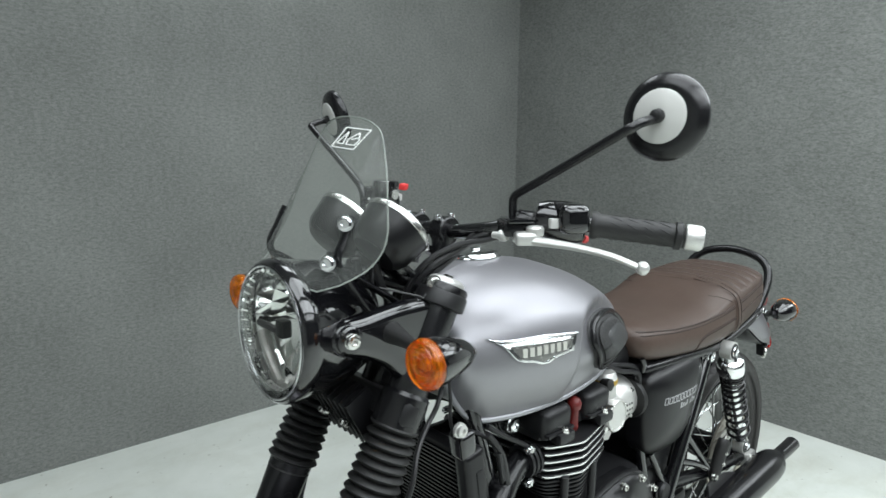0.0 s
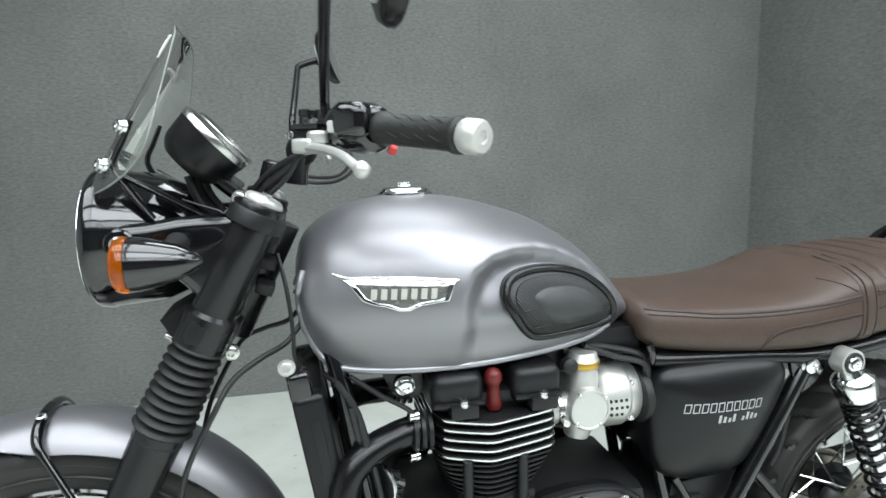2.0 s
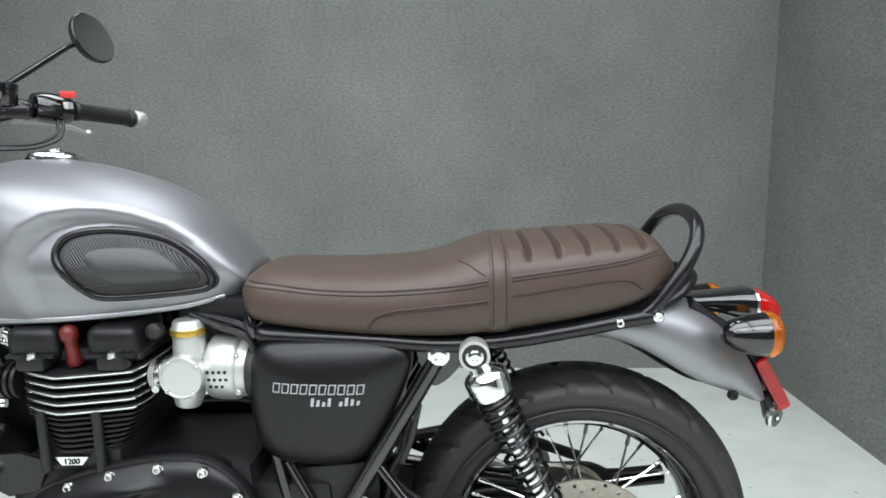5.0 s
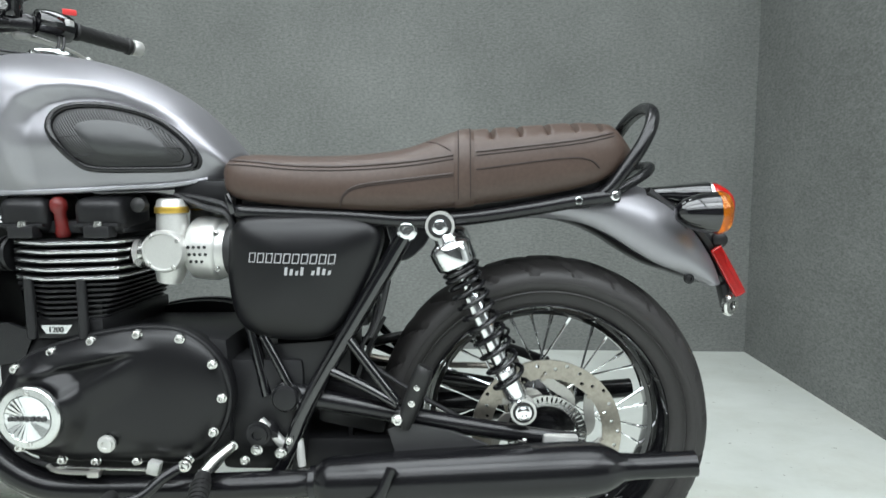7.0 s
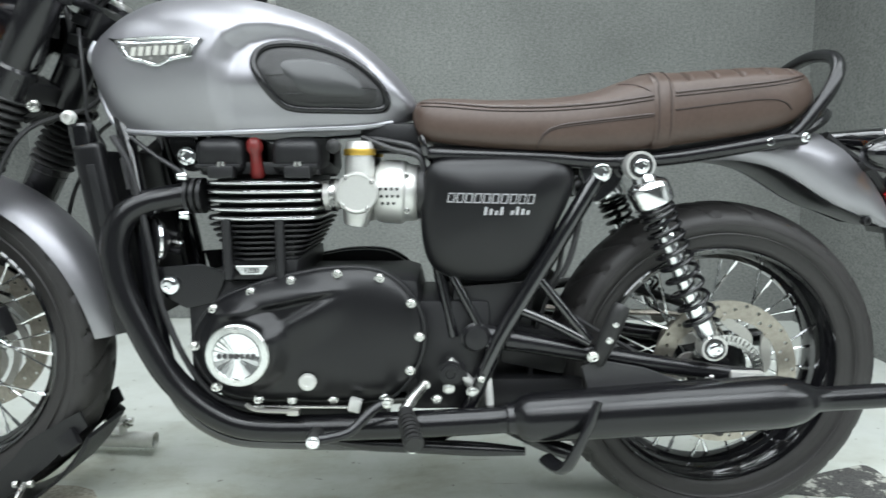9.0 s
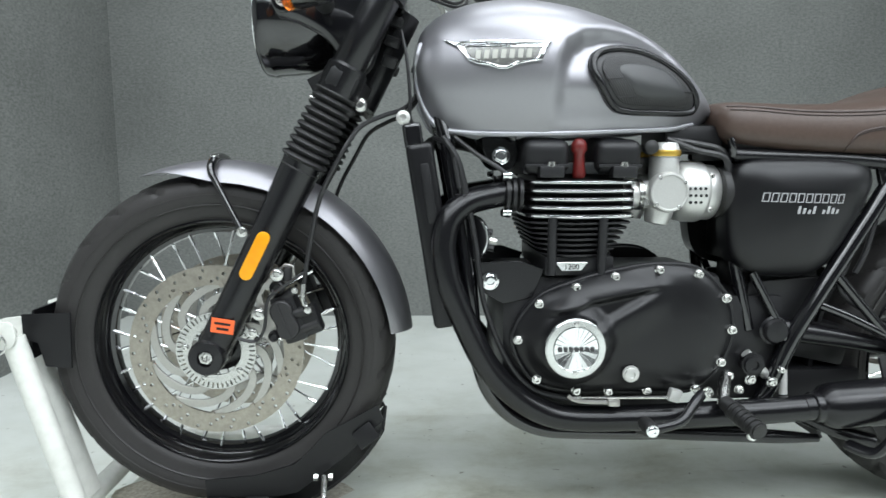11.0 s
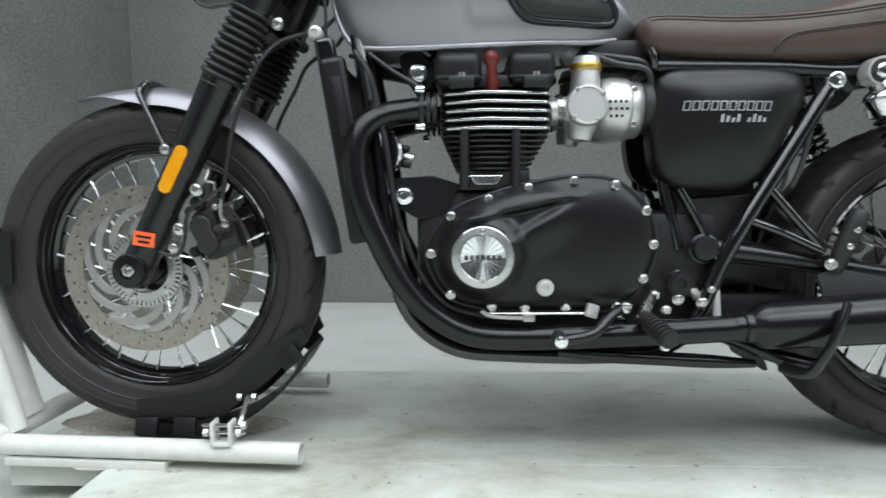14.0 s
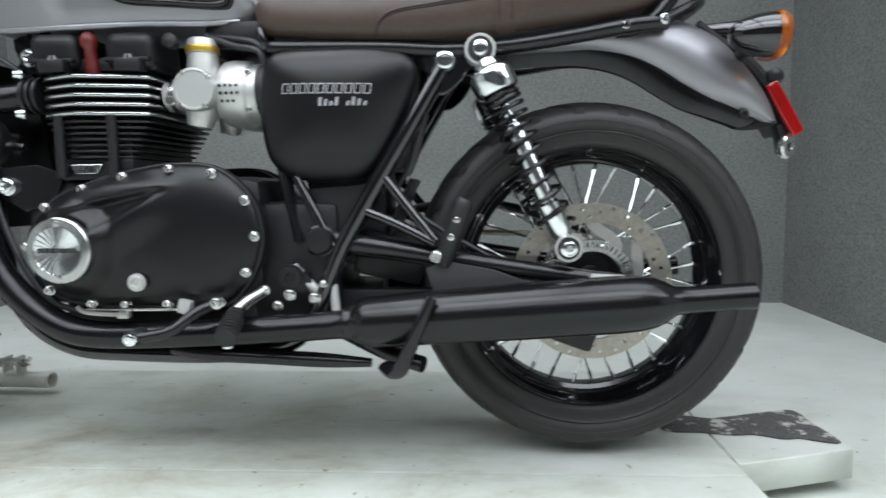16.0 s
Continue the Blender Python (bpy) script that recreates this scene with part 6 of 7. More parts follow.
for s in (-1, 1):
    part("radiator_tank", rbox(0.384, s * 0.108, 0.632, 0.046, 0.030, 0.318, 0.011, (0, -9, 0), 3), COVER, rad)
    part("tank_rib", rbox(0.376, s * 0.122, 0.706, 0.016, 0.006, 0.100, 0.003, (0, -9, 0)), PLASTIC, rad)
    part("tank_rib", rbox(0.398, s * 0.122, 0.566, 0.016, 0.006, 0.120, 0.003, (0, -9, 0)), PLASTIC, rad)
part("radiator_cowl", rbox(0.350, -0.104, 0.800, 0.032, 0.032, 0.044, 0.008, (0, -8, 0), 3), GLOSS, rad)
bolt(0.334, -0.112, 0.830, 0.0095, bike, 0.010, ALLOY)
part("top_hose", tube([(0.36, 0.09, 0.77), (0.40, 0.09, 0.80), (0.47, 0.08, 0.79), (0.53, 0.06, 0.76)], 0.014, 12, 4), RUBBER, bike)
horn = part("horn", lathe([(0.010, -0.030), (0.014, -0.020), (0.030, -0.012), (0.037, -0.004), (0.038, 0.0), (0.036, 0.004), (0.026, 0.006), (0.012, 0.004), (0.002, 0.006)], (0.452, -0.095, 0.628), (-0.75, -0.6, 0.05), 36), PLASTIC, bike, "black round horn with bright rim")
part("horn_rim", lathe([(0.0375, -0.003), (0.0395, -0.002), (0.0395, 0.002), (0.0375, 0.003)], (0.452, -0.095, 0.628), (-0.75, -0.6, 0.05), 36, False), CHROME, horn)
for k, (x, z) in enumerate(((0.468, 0.640), (0.475, 0.625), (0.470, 0.612))):
    part("terminal", rod((x, -0.085, z), (x + 0.02, -0.088, z - 0.004), 0.006, seg=8), STEEL if k % 2 else PLASTIC, horn)
for pts, r in (([(0.40, -0.110, 0.80), (0.425, -0.118, 0.76), (0.44, -0.120, 0.70), (0.455, -0.122, 0.62), (0.47, -0.124, 0.52), (0.51, -0.126, 0.42), (0.56, -0.130, 0.365), (0.64, -0.135, 0.348)], 0.005),
               ([(0.385, -0.07, 0.80), (0.41, -0.105, 0.785), (0.425, -0.114, 0.74), (0.435, -0.112, 0.68)], 0.004),
               ([(0.42, -0.09, 0.80), (0.46, -0.095, 0.77), (0.50, -0.10, 0.745), (0.515, -0.105, 0.73)], 0.004),
               ([(0.330, -0.06, 0.98), (0.340, -0.075, 0.93), (0.345, -0.08, 0.87), (0.345, -0.080, 0.835), (0.355, -0.075, 0.81), (0.365, -0.07, 0.785)], 0.003)):
    part("cable", tube(pts, r, 8, 6), HOSE, bike, "black cable")
for k, z in enumerate((0.735, 0.722)):
    part("wire_sleeve", tube([(0.418 + 0.01 * k, -0.118, z + 0.03), (0.427 + 0.01 * k, -0.120, z - 0.02)], 0.0045, 8, 2), HOSE, bike)

# regulator fins under the headlamp
reg = part("rectifier", rbox(0.214, -0.012, 0.874, 0.026, 0.080, 0.075, 0.006, (0, -28, 0)), CAST, bike, "finned black rectifier under the headlamp")
G_ = pose(0.210, -0.012, 0.874, 0, -28, 0)
for k in range(7):
    bm = rbox(-0.004, -0.045 + 0.015 * k, 0, 0.044, 0.005, 0.080, 0.0018)
    bmesh.ops.transform(bm, matrix=G_, verts=bm.verts)
    part("cooling_rib", bm, PLASTIC, reg)
for y in (-0.03, 0.025):
    bolt(*(G_ @ Vector((-0.030, y, 0.006))), 0.005, reg, 0.012, STEEL, (-0.85, 0, 0.5))

# instruments
for s in (-1, 1):
    face, back_ = Vector((0.257, s * 0.060, 1.139)), Vector((0.2235, s * 0.060, 1.1095))
    ax = (face - back_).normalized()
    n = (face - back_).length
    pod = part("instrument", lathe([(0.010, -0.008), (0.033, -0.006), (0.0405, 0.001), (0.0455, 0.010), (0.0490, n - 0.012), (0.0505, n)], back_, ax, 48), COVER, bike, "black round instrument with a bright bezel")
    part("bezel", lathe([(0.0505, n - 0.001), (0.0518, n), (0.0520, n + 0.006), (0.0500, n + 0.009), (0.0455, n + 0.009), (0.0440, n + 0.004)], back_, ax, 48, False), BRUSHED, pod)
    part("dial", lathe([(0.0445, n + 0.001), (0.001, n + 0.0012)], back_, ax, 40), DARKGREY, pod)
    part("dial_glass", lathe([(0.0452, n + 0.010), (0.001, n + 0.0115)], back_, ax, 40, False), THIN_GLASS, pod).visible_shadow = False
part("instrument_bracket", rbox(0.262, 0, 1.085, 0.05, 0.15, 0.010, 0.003, (0, 42, 0)), SATIN, bike)
part("instrument_arm", tube([(0.255, -0.03, 1.085), (0.285, -0.03, 1.06), (0.315, -0.03, 1.05)], 0.010, 8, 3), SATIN, bike)
for y in (-0.058, 0.058, -0.01):
    part("cable", tube([(0.222, y, 1.092), (0.232, y, 1.06), (0.252, y * 0.8, 1.03), (0.262, y * 0.6, 0.99)], 0.006, 8, 5), HOSE, bike)

# fly screen
def screen_point(y, v):
    return Vector((0.083 + 0.132 * v + 4.3 * y * y * (1 - 0.1 * v), y, 1.072 + 0.219 * v + 0.3 * y * y * (1 - v)))


def screen_half(v):
    return at([(0.0, 0.085), (0.03, 0.104), (0.12, 0.125), (0.27, 0.129), (0.50, 0.114), (0.66, 0.101), (0.88, 0.077), (0.94, 0.063), (0.98, 0.042), (1.0, 0.012)], v)


levels = [0, 0.01, 0.03, 0.06] + [0.1 + 0.82 * i / 24 for i in range(25)] + [0.945, 0.965, 0.98, 0.992, 1.0]
rows_f = [[screen_point(screen_half(v) * u, v) for u in np.linspace(-1, 1, 29)] for v in levels]
screen = part("fly_screen", skin(rows_f, False, False), ACRYLIC, bike, "clear acrylic fly screen")
screen.visible_shadow = False
rim_line = [screen_point(-screen_half(v), v) for v in levels] + [screen_point(screen_half(v), v) for v in reversed(levels)]
part("screen_edge", tube(rim_line, 0.0012, 6, 1, True), EDGE, screen, "polished edge, coloured pale for the light it catches")
mk = lambda a, b: screen_point(-0.019 + 0.013 * (1 - b) - 0.042 * a, 0.815 + 0.115 * b - 0.02 * a) + Vector((-0.0008, 0, 0.0005))
for a, b in (((0, 0), (1, 0)), ((0, 1), (1, 1)), ((0, 0), (0, 1)), ((1, 0), (1, 1)), ((0.12, 0.2), (0.42, 0.2)), ((0.12, 0.2), (0.27, 0.8)), ((0.42, 0.2), (0.27, 0.8)), ((0.55, 0.2), (0.9, 0.2)), ((0.5, 0.45), (0.72, 0.82)), ((0.92, 0.45), (0.72, 0.82)), ((0.55, 0.2), (0.5, 0.45)), ((0.9, 0.2), (0.92, 0.45)), ((0.62, 0.45), (0.8, 0.55))):
    part("printed_line", tube([mk(a[0] + (b[0] - a[0]) * t, a[1] + (b[1] - a[1]) * t) for t in np.linspace(0, 1, 4)], 0.0009, 6, 1), MARK, screen, "white printed warning mark")
for s in (-1, 1):
    stay = part("screen_stay", tube([(0.165, s * 0.086, 1.164), (0.153, s * 0.088, 1.138), (0.141, s * 0.090, 1.108), (0.160, s * 0.092, 1.072), (0.182, s * 0.094, 1.040)], [0.007, 0.008, 0.009, 0.010, 0.008], 10, 4, flat=0.45), SATIN, bike, "black screen stay")
    part("screen_strut", tube([(0.152, s * 0.092, 1.095), (0.20, s * 0.085, 1.065), (0.255, s * 0.075, 1.030)], 0.0105, 10, 4, flat=0.4), SATIN, bike)
    for x, z in ((0.128, 1.109), (0.155, 1.156)):
        if s < 0:
            bolt(x, s * 0.090, z, 0.0085, stay, 0.008, CHROME, (-0.75, s * 0.6, 0.2))

# handlebar
left_bar = [(0.372, 0, 1.122), (0.372, -0.05, 1.122), (0.382, -0.12, 1.132), (0.415, -0.178, 1.146), (0.468, -0.254, 1.143), (0.532, -0.352, 1.132)]
right_bar = [(x, -y, z) for x, y, z in left_bar[::-1]]
hb = part("handlebar", tube(right_bar + left_bar[1:], 0.0112, 16, 8), GLOSS, bike, "gloss black handlebar")
for s in (-1, 1):
    p, q = Vector((0.466, s * 0.252, 1.1432)), Vector((0.5265, s * 0.344, 1.1328))
    d = (q - p).normalized()
    n = (q - p).length
    grip = part("grip", lathe([(0.0185, -0.012), (0.0195, -0.010), (0.0195, -0.004), (0.0165, 0.0), (0.0162, n - 0.012), (0.0190, n - 0.010), (0.0192, n - 0.003), (0.016, n)], p, d, 28), RUBBER, bike, "black rubber grip")
    u = d.orthogonal().normalized()
    w = d.cross(u)
    for k in range(10):
        ang = 2 * math.pi * k / 10
        for m_ in range(4):
            a0 = 0.015 + 0.021 * m_
            pts = [p + d * (a0 + 0.014 * t) + 0.0165 * (u * math.cos(ang + 0.35 * t) + w * math.sin(ang + 0.35 * t)) for t in (0, 0.5, 1)]
            part("grip_rib", tube(pts, 0.0006, 5, 1), RUBBER, grip)
    part("bar_end", lathe([(0.0125, n + 0.001), (0.0172, n + 0.003), (0.0180, n + 0.006), (0.0175, n + 0.022), (0.0150, n + 0.0255), (0.007, n + 0.026), (0.006, n + 0.023), (0.001, n + 0.022)], p, d, 28), ALLOY, bike, "silver bar end weight")
    c = Vector((0.442, s * 0.216, 1.146))
    sw = part("switch_cube", lathe([(0.018, -0.046), (0.025, -0.042), (0.0285, -0.030), (0.0300, -0.008), (0.0295, 0.012), (0.026, 0.023), (0.020, 0.026)], c, d, 32), GLOSS, bike, "gloss black switch housing")
    part("switch_body", rbox(c.x - 0.008, c.y + s * 0.010, c.z + 0.008, 0.054, 0.044, 0.042, 0.016, (0, 0, -s * 57), 4), GLOSS, sw)
    part("switch_button", rbox(c.x - 0.030, c.y - 0.004, c.z + 0.002, 0.012, 0.022, 0.014, 0.003, (0, 0, -s * 57)), GREYCAP, sw, "grey switch")
    part("switch_button", rbox(c.x - 0.020, c.y, c.z + 0.024, 0.014, 0.014, 0.012, 0.003, (0, 0, -s * 57)), PLASTIC, sw)
    if s > 0:
        part("stop_switch", rbox(0.478, 0.200, 1.172, 0.012, 0.026, 0.012, 0.003, (0, 12, -57)), SWITCH, sw, "red engine stop switch")
        part("start_button", rbox(c.x + 0.028, c.y - 0.006, c.z + 0.006, 0.012, 0.018, 0.014, 0.003), GREYCAP, sw)
    else:
        part("horn_button", rod((0.470, -0.222, 1.122), (0.478, -0.222, 1.119), 0.006, seg=12), SWITCH, sw, "red horn button")
    # lever and its perch
    perch = part("lever_perch", rbox(0.396, s * 0.162, 1.138, 0.052, 0.052, 0.022, 0.006, (0, 0, -s * 57)), SATIN, bike, "black lever perch")
    part("perch_clamp", lathe([(0.018, -0.012), (0.019, -0.010), (0.019, 0.010), (0.018, 0.012)], (0.408, s * 0.166, 1.143), d, 20), SATIN, perch)
    part("perch_cover", rbox(0.388, s * 0.168, 1.150, 0.048, 0.036, 0.006, 0.002, (0, 0, -s * 57)), GLOSS, perch)
    lever = part("brake_lever" if s > 0 else "clutch_lever", tube([(0.376, s * 0.185, 1.124), (0.386, s * 0.215, 1.124), (0.400, s * 0.262, 1.121), (0.411, s * 0.305, 1.115), (0.420, s * 0.334, 1.106), (0.424, s * 0.344, 1.102)], [0.0105, 0.0088, 0.0070, 0.0063, 0.0058, 0.0055], 12, 6, flat=0.72), ALLOY, bike, "cast alloy hand lever")
    part("lever_ball", lathe([(0.002, -0.0088), (0.005, -0.0074), (0.008, -0.0038), (0.0088, 0), (0.008, 0.0038), (0.005, 0.0074), (0.002, 0.0088)], (0.425, s * 0.345, 1.1025), (0, 0, 1), 20), ALLOY, lever)
    part("lever_knuckle", rbox(0.382, s * 0.188, 1.127, 0.040, 0.030, 0.018, 0.006, (0, 0, -s * 50), 3), ALLOY, lever)
    part("span_wheel", lathe([(0.011, 0), (0.0125, 0.002), (0.0125, 0.011), (0.010, 0.014), (0.003, 0.0145)], (0.390, s * 0.200, 1.130), (0, 0, 1), 18), ALLOY, lever)
    part("cable_adjuster", lathe([(0.006, 0), (0.008, 0.004), (0.008, 0.012), (0.005, 0.014), (0.005, 0.024)], (0.370, s * 0.168, 1.128), (-0.2, -s * 1, 0), 14), ALLOY, perch)
    # mirror
    bend = [(0.400, -0.322, 1.269), (0.404, -0.334, 1.276), (0.414, -0.338, 1.281), (0.444, -0.342, 1.287)] if s < 0 else [(0.376, 0.360, 1.282), (0.379, 0.371, 1.289), (0.389, 0.373, 1.294), (0.416, 0.372, 1.302)]
    foot = [(0.403, -0.148, 1.142), (0.403, -0.147, 1.166), (0.4025, -0.150, 1.180), (0.402, -0.168, 1.191), (0.400, -0.25, 1.232)] if s < 0 else [(0.360, 0.166, 1.135), (0.360, 0.167, 1.160), (0.361, 0.174, 1.176), (0.363, 0.195, 1.191), (0.370, 0.28, 1.238)]
    stem = part("mirror", tube([*foot, *bend], 0.0062, 12, 6), SATIN, bike, "round black mirror on a bent stem")
    nrm = Vector((-1, -0.09, 0.04) if s < 0 else (-0.93, 0.22, -0.27)).normalized()
    c = Vector((0.456, -0.342, 1.289)) if s < 0 else Vector((0.434, 0.372, 1.306))
    part("mirror_shell", lathe([(0.0525, -0.012), (0.0545, -0.010), (0.0545, -0.004), (0.050, 0.004), (0.036, 0.010), (0.034, 0.0095), (0.001, 0.010)], c, nrm, 48), SATIN, stem, "black mirror shell")
    part("mirror_disc", lathe([(0.0335, 0.008), (0.0335, 0.0112), (0.031, 0.0128), (0.001, 0.0135)], c, nrm, 40), GREYCAP, stem, "pale grey disc on the mirror back")
    part("mirror_glass", lathe([(0.0520, -0.0125), (0.001, -0.0130)], c, nrm, 40), MIRROR, stem, "mirror glass")
    part("mirror_joint", lathe([(0.008, 0), (0.009, 0.006), (0.007, 0.014), (0.003, 0.016)], c + nrm * 0.010, nrm, 16), PLASTIC, stem)
    part("mirror_nut", lathe([(0.009, 0), (0.009, 0.010)], foot[0], (0, 0, 1), 6), PLASTIC, stem)
    for y in (0.035,):
        rise = part("bar_riser", lathe([(0.016, 0), (0.015, 0.02), (0.017, 0.035), (0.017, 0.055)], (0.362, s * y, 1.075), (0.15, 0, 1), 20), SATIN, bike)
        part("bar_clamp", lathe([(0.020, -0.014), (0.022, -0.012), (0.022, 0.012), (0.020, 0.014)], (0.372, s * y, 1.122), (0, 1, 0), 20), SATIN, bike)
        for dx in (-0.014, 0.014):
            bolt(0.372 + dx, s * y, 1.142, 0.0055, bike, 0.006, CHROME, (0, 0, 1))
    # bundles of cables from the bar down to the headstock
    for k in range(3):
        part("cable", tube([(0.398, s * (0.165 - 0.01 * k), 1.132), (0.375, s * (0.125 - 0.008 * k), 1.118 + 0.006 * k), (0.350, s * (0.09 - 0.006 * k), 1.108 - 0.01 * k), (0.318, s * 0.06, 1.085 - 0.014 * k), (0.290, s * 0.045, 1.045 - 0.015 * k), (0.275, s * 0.035, 0.97)], 0.0045 + 0.001 * (k == 1), 8, 6), HOSE, bike, "black cable")
    if s < 0:
        continue
    part("cable_loop", tube([(0.452, s * 0.20, 1.122), (0.455, s * 0.185, 1.095), (0.435, s * 0.15, 1.078), (0.405, s * 0.11, 1.076), (0.37, s * 0.08, 1.082)], 0.003, 8, 6), HOSE, bike)
    part("cable_loop", tube([(0.460, s * 0.205, 1.122), (0.462, s * 0.185, 1.088), (0.435, s * 0.145, 1.070), (0.400, s * 0.10, 1.068), (0.36, s * 0.075, 1.075)], 0.003, 8, 6), HOSE, bike)
part("reservoir", lathe([(0.020, 0), (0.0215, 0.003), (0.0215, 0.030), (0.023, 0.031), (0.023, 0.040), (0.020, 0.042), (0.002, 0.042)], (0.392, 0.145, 1.148), (0.05, 0, 1), 28), GLOSS, bike, "black brake fluid reservoir")
part("reservoir_glass", rod((0.395, 0.124, 1.166), (0.396, 0.120, 1.166), 0.009, seg=16), STEEL, bike)
part("ignition_barrel", lathe([(0.018, 0), (0.018, 0.03), (0.012, 0.034)], (0.325, 0, 1.075), (0.3, 0, 1), 20), SATIN, bike)
part("clip_wire", tube([(0.286, -0.098, 1.062), (0.270, -0.105, 1.045), (0.262, -0.102, 1.048), (0.235, -0.09, 1.056), (0.215, -0.075, 1.062)], 0.0015, 6, 6), DARKGREY, bike)
bolt(0.290, -0.104, 1.062, 0.009, bike, 0.008, STEEL, (-0.4, -0.9, 0))
for s in (-1, 1):
    for k, (x, z) in enumerate(((0.30, 1.00), (0.295, 0.965), (0.29, 0.93))):
        part("connector", rbox(x + 0.02, s * (0.030 + 0.008 * k), z, 0.026, 0.020, 0.018, 0.004, (10 * k, 20, 0)), PLASTIC, bike)

# rear mudguard, tail lamp and plate bracket
G_TOP = [(1.30, 0.772), (1.38, 0.785), (1.46, 0.806), (1.54, 0.818), (1.59, 0.812), (1.635, 0.792), (1.672, 0.756), (1.705, 0.714), (1.727, 0.675), (1.736, 0.642)]
G_LOW = [(1.30, 0.758), (1.37, 0.760), (1.43, 0.762), (1.488, 0.752), (1.532, 0.733), (1.572, 0.708), (1.612, 0.685), (1.648, 0.671), (1.680, 0.657), (1.704, 0.646)]
tops, lows = curve_through(G_TOP, 5), curve_through(G_LOW, 5)
UNDER = math.cos(radians(114))
rings = []
for (tx, tz), (lx, lz) in zip(tops, lows):
    ring = []
    for w_ in np.linspace(radians(-114), radians(114), 31):
        # a round crown whose flanks turn a little under at the rim
        k = (math.cos(w_) - UNDER) / (1 - UNDER)
        ring.append((lx + (tx - lx) * k, 0.084 * math.sin(w_) * (1 - 0.24 * step(1.62, 1.72, lx)), lz + (tz - lz) * k))
    ring += [(p[0] - 0.002, p[1] * 0.95, p[2] - 0.003) for p in reversed(ring)]
    rings.append(ring)
rg = part("rear_mudguard", skin(rings), TANK, bike, "satin graphite rear mudguard")
liner = []
for i, (lx, lz) in enumerate(lows):
    w_, deep = 0.070 * (1 - 0.30 * step(1.60, 1.70, lx)), 0.013 * (0.35 + 0.65 * math.sin(math.pi * min(1, i / 49)))
    liner.append([(lx - 0.004 - deep * 0.5 * (1 - math.cos(a)), w_ * math.cos(a) * (1 - 0.06 * math.sin(a)), lz + 0.003 - deep * math.sin(a)) for a in np.linspace(0, math.pi, 9)])
part("mudguard_liner", skin(liner), PLASTIC, rg, "black mudguard liner")
bolt(1.668, -0.066, 0.655, 0.007, rg, 0.006, PLASTIC)
rail = [(1.462, -0.084, 0.784), (1.492, -0.086, 0.787), (1.524, -0.090, 0.805), (1.553, -0.092, 0.842), (1.576, -0.090, 0.876), (1.594, -0.076, 0.909), (1.605, -0.040, 0.934), (1.610, 0.03, 0.946)]
rail = rail + [(x, 0.06 - y, z) for x, y, z in rail[-2::-1]]
loop = [(1.49, -0.088, 0.784), (1.54, -0.074, 0.803), (1.585, -0.056, 0.826), (1.610, -0.025, 0.841), (1.616, 0.025, 0.845)]
part("rail_loop", tube(loop + [(x, 0.05 - y, z) for x, y, z in loop[-2::-1]], 0.0088, 12, 6), SATIN, bike, "satin black lower rail loop")
gr = part("grab_rail", tube(rail, 0.0112, 16, 8), SATIN, bike, "satin black tubular grab rail")
for s in (-1, 1):
    for x, z in ((1.473, 0.788), (1.532, 0.796)):
        bolt(x, s * 0.101, z, 0.0064, gr, 0.008, CHROME, (0, s, 0))


def lozenge(x, half, low, high, n=20):
    """A rounded upright section at x, between two heights."""
    mid, tall = (low + high) / 2, (high - low) / 2
    ring = []
    for j in range(n):
        a = 2 * math.pi * j / n
        c_, s_ = math.cos(a), math.sin(a)
        ring.append((x, half * math.copysign(abs(c_) ** 0.6, c_), mid + tall * math.copysign(abs(s_) ** 0.6, s_)))
    return ring


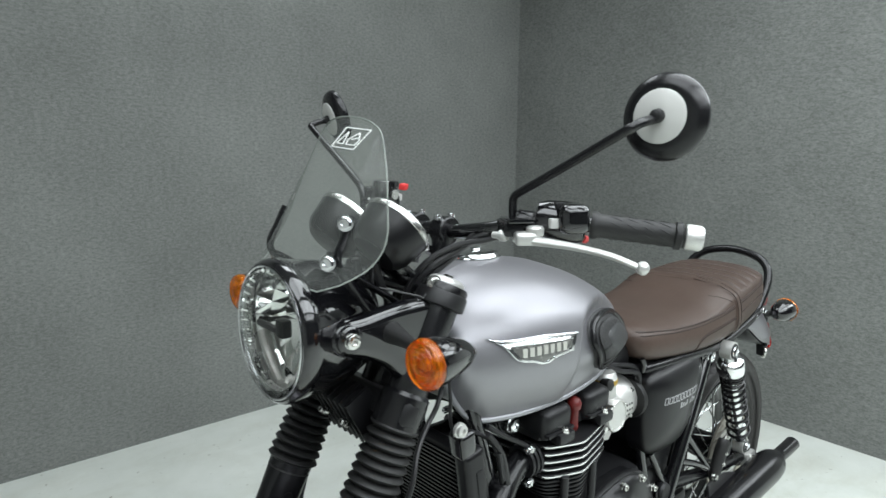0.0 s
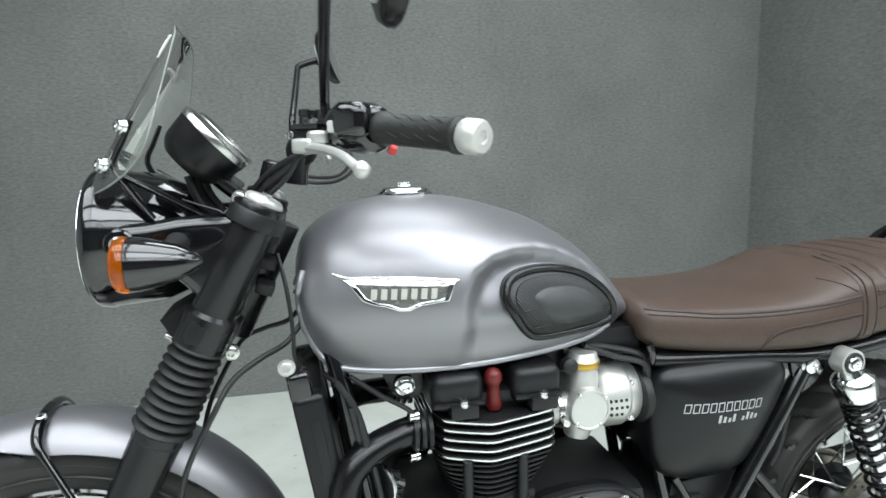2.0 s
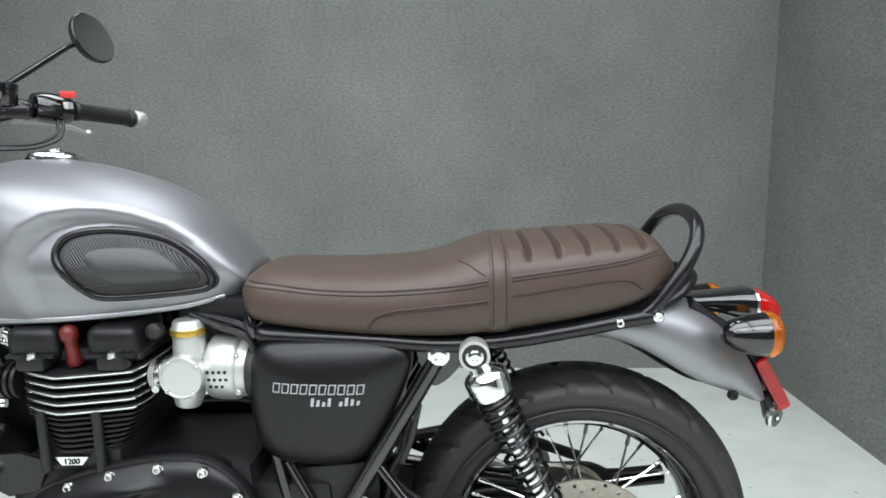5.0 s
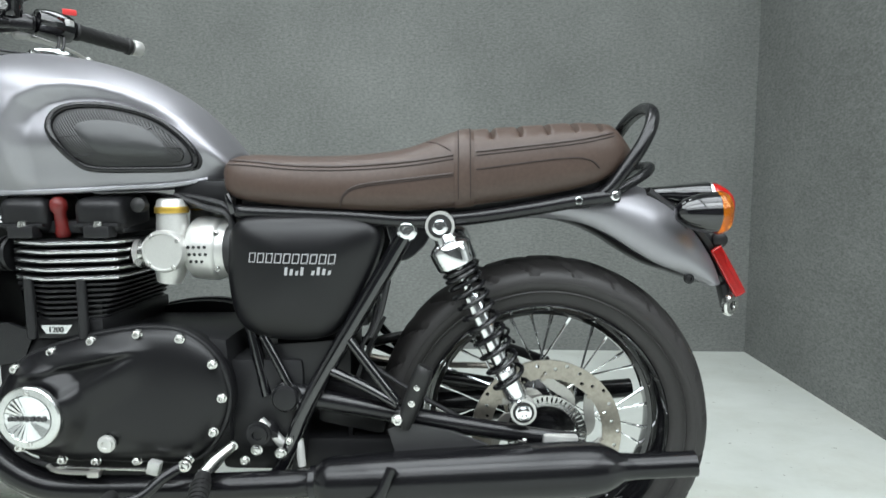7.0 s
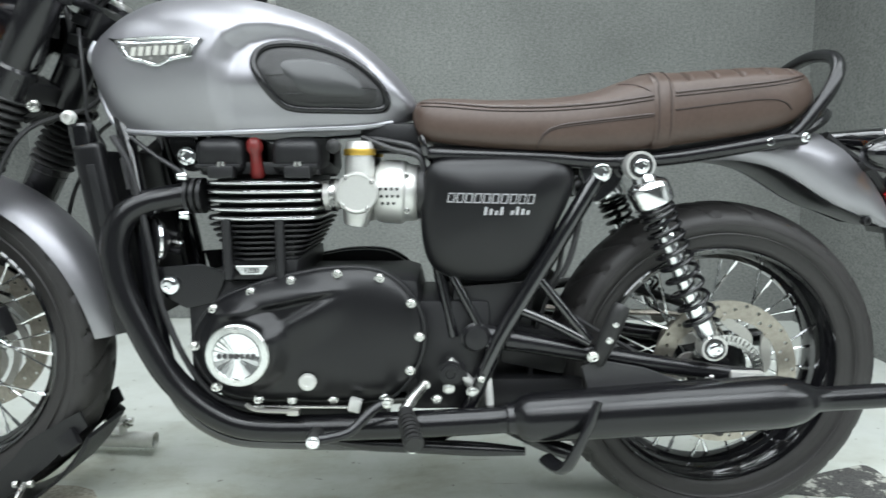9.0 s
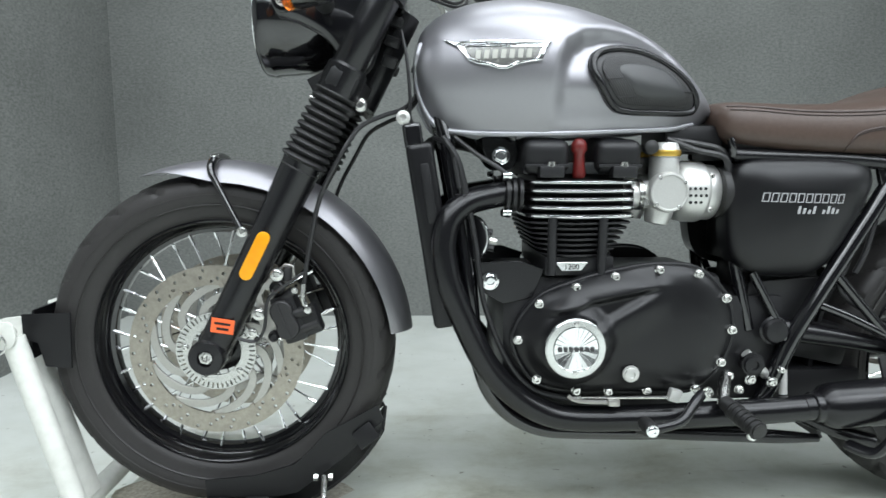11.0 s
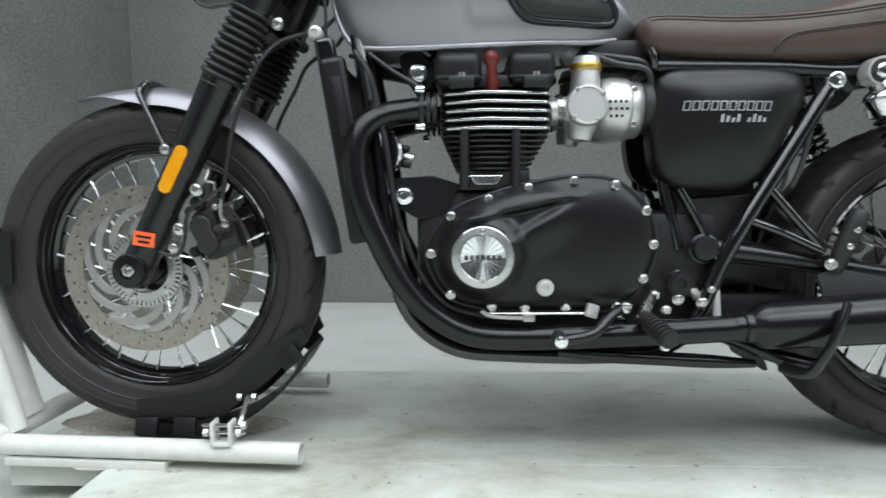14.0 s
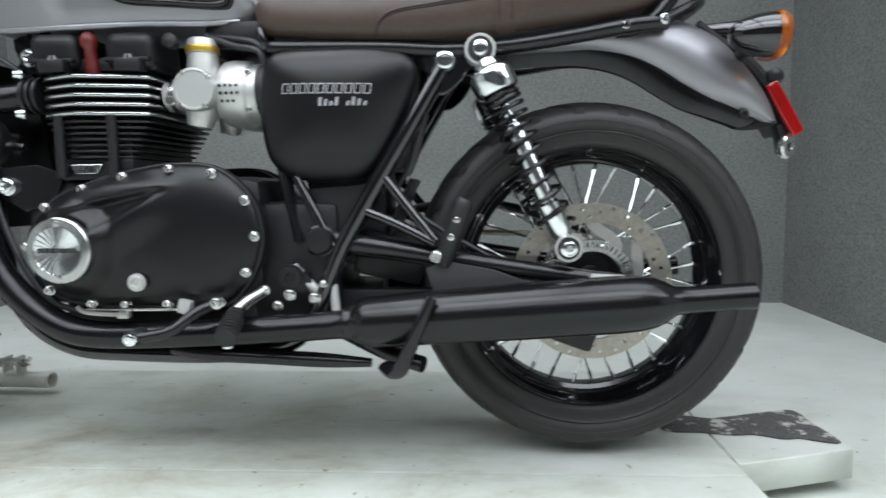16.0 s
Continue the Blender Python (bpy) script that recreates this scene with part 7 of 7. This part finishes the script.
tail = part("tail_lamp", skin([lozenge(1.585, 0.022, 0.794, 0.803), lozenge(1.60, 0.027, 0.789, 0.807), lozenge(1.65, 0.031, 0.780, 0.811), lozenge(1.69, 0.035, 0.769, 0.815), lozenge(1.712, 0.038, 0.760, 0.8165)]), GLOSS, bike, "black tail lamp with a red lens")
part("tail_trim", skin([lozenge(1.7125, 0.0395, 0.757, 0.8180), lozenge(1.7165, 0.0400, 0.756, 0.8185)]), POLISHED, tail)
part("tail_lens", skin([lozenge(1.717, 0.0388, 0.757, 0.8165), lozenge(1.728, 0.0388, 0.753, 0.8155), lozenge(1.742, 0.0370, 0.751, 0.8085), lozenge(1.752, 0.0330, 0.755, 0.799), lozenge(1.758, 0.0260, 0.762, 0.790), lozenge(1.760, 0.0100, 0.771, 0.781)]), RED, tail, "rounded red tail lens")
part("tail_stay", tube([(1.60, -0.04, 0.80), (1.64, -0.035, 0.772), (1.69, -0.03, 0.74), (1.722, -0.03, 0.70)], 0.011, 8, 4), PLASTIC, bike)
part("plate_bracket", rbox(1.733, 0.01, 0.672, 0.010, 0.086, 0.105, 0.004, (0, -29, 0)), PLASTIC, bike, "black plate bracket")
part("bracket_lug", lathe([(0.012, -0.008), (0.013, -0.006), (0.013, 0.006), (0.010, 0.009), (0.003, 0.010)], (1.728, -0.036, 0.718), (0, -1, 0), 18), PLASTIC, bike)
part("plate_bracket_foot", rbox(1.744, -0.030, 0.618, 0.014, 0.026, 0.05, 0.005, (0, -14, 0)), PLASTIC, bike)
part("plate_lamp", lathe([(0.006, 0.004), (0.007, 0.0), (0.018, 0), (0.0205, 0.003), (0.0205, 0.008), (0.017, 0.011), (0.008, 0.011), (0.006, 0.004)], (1.749, -0.032, 0.606), (0.55, -0.82, -0.1), 24), STEEL, bike, "small round bright bracket end")
red = [tuple(p) for p in curve_through([(-0.046, -0.006), (-0.046, 0.006), (-0.038, 0.0100), (0.038, 0.0100), (0.046, 0.006), (0.046, -0.006), (0.038, -0.0100), (-0.038, -0.0100)], 3, True)]
lie = pose(1.7405, -0.048, 0.665, 90, 0, 0) @ pose(0, 0, 0, 0, 0, -60.5)
back = part("rear_reflector", plate([red], 0.008, lie, 0.002), RED, bike, "red side reflector")
for row in (-1, 1):
    for k in range(15):
        bead = [(-0.0365 + 0.0052 * k - 0.0016, row * 0.0042 - 0.0026), (-0.0365 + 0.0052 * k + 0.0016, row * 0.0042 - 0.0026), (-0.0365 + 0.0052 * k + 0.0016, row * 0.0042 + 0.0026), (-0.0365 + 0.0052 * k - 0.0016, row * 0.0042 + 0.0026)]
        part("prism", plate([bead], 0.0014, lie @ pose(0, 0, 0.0042)), RED, back, smooth=False)
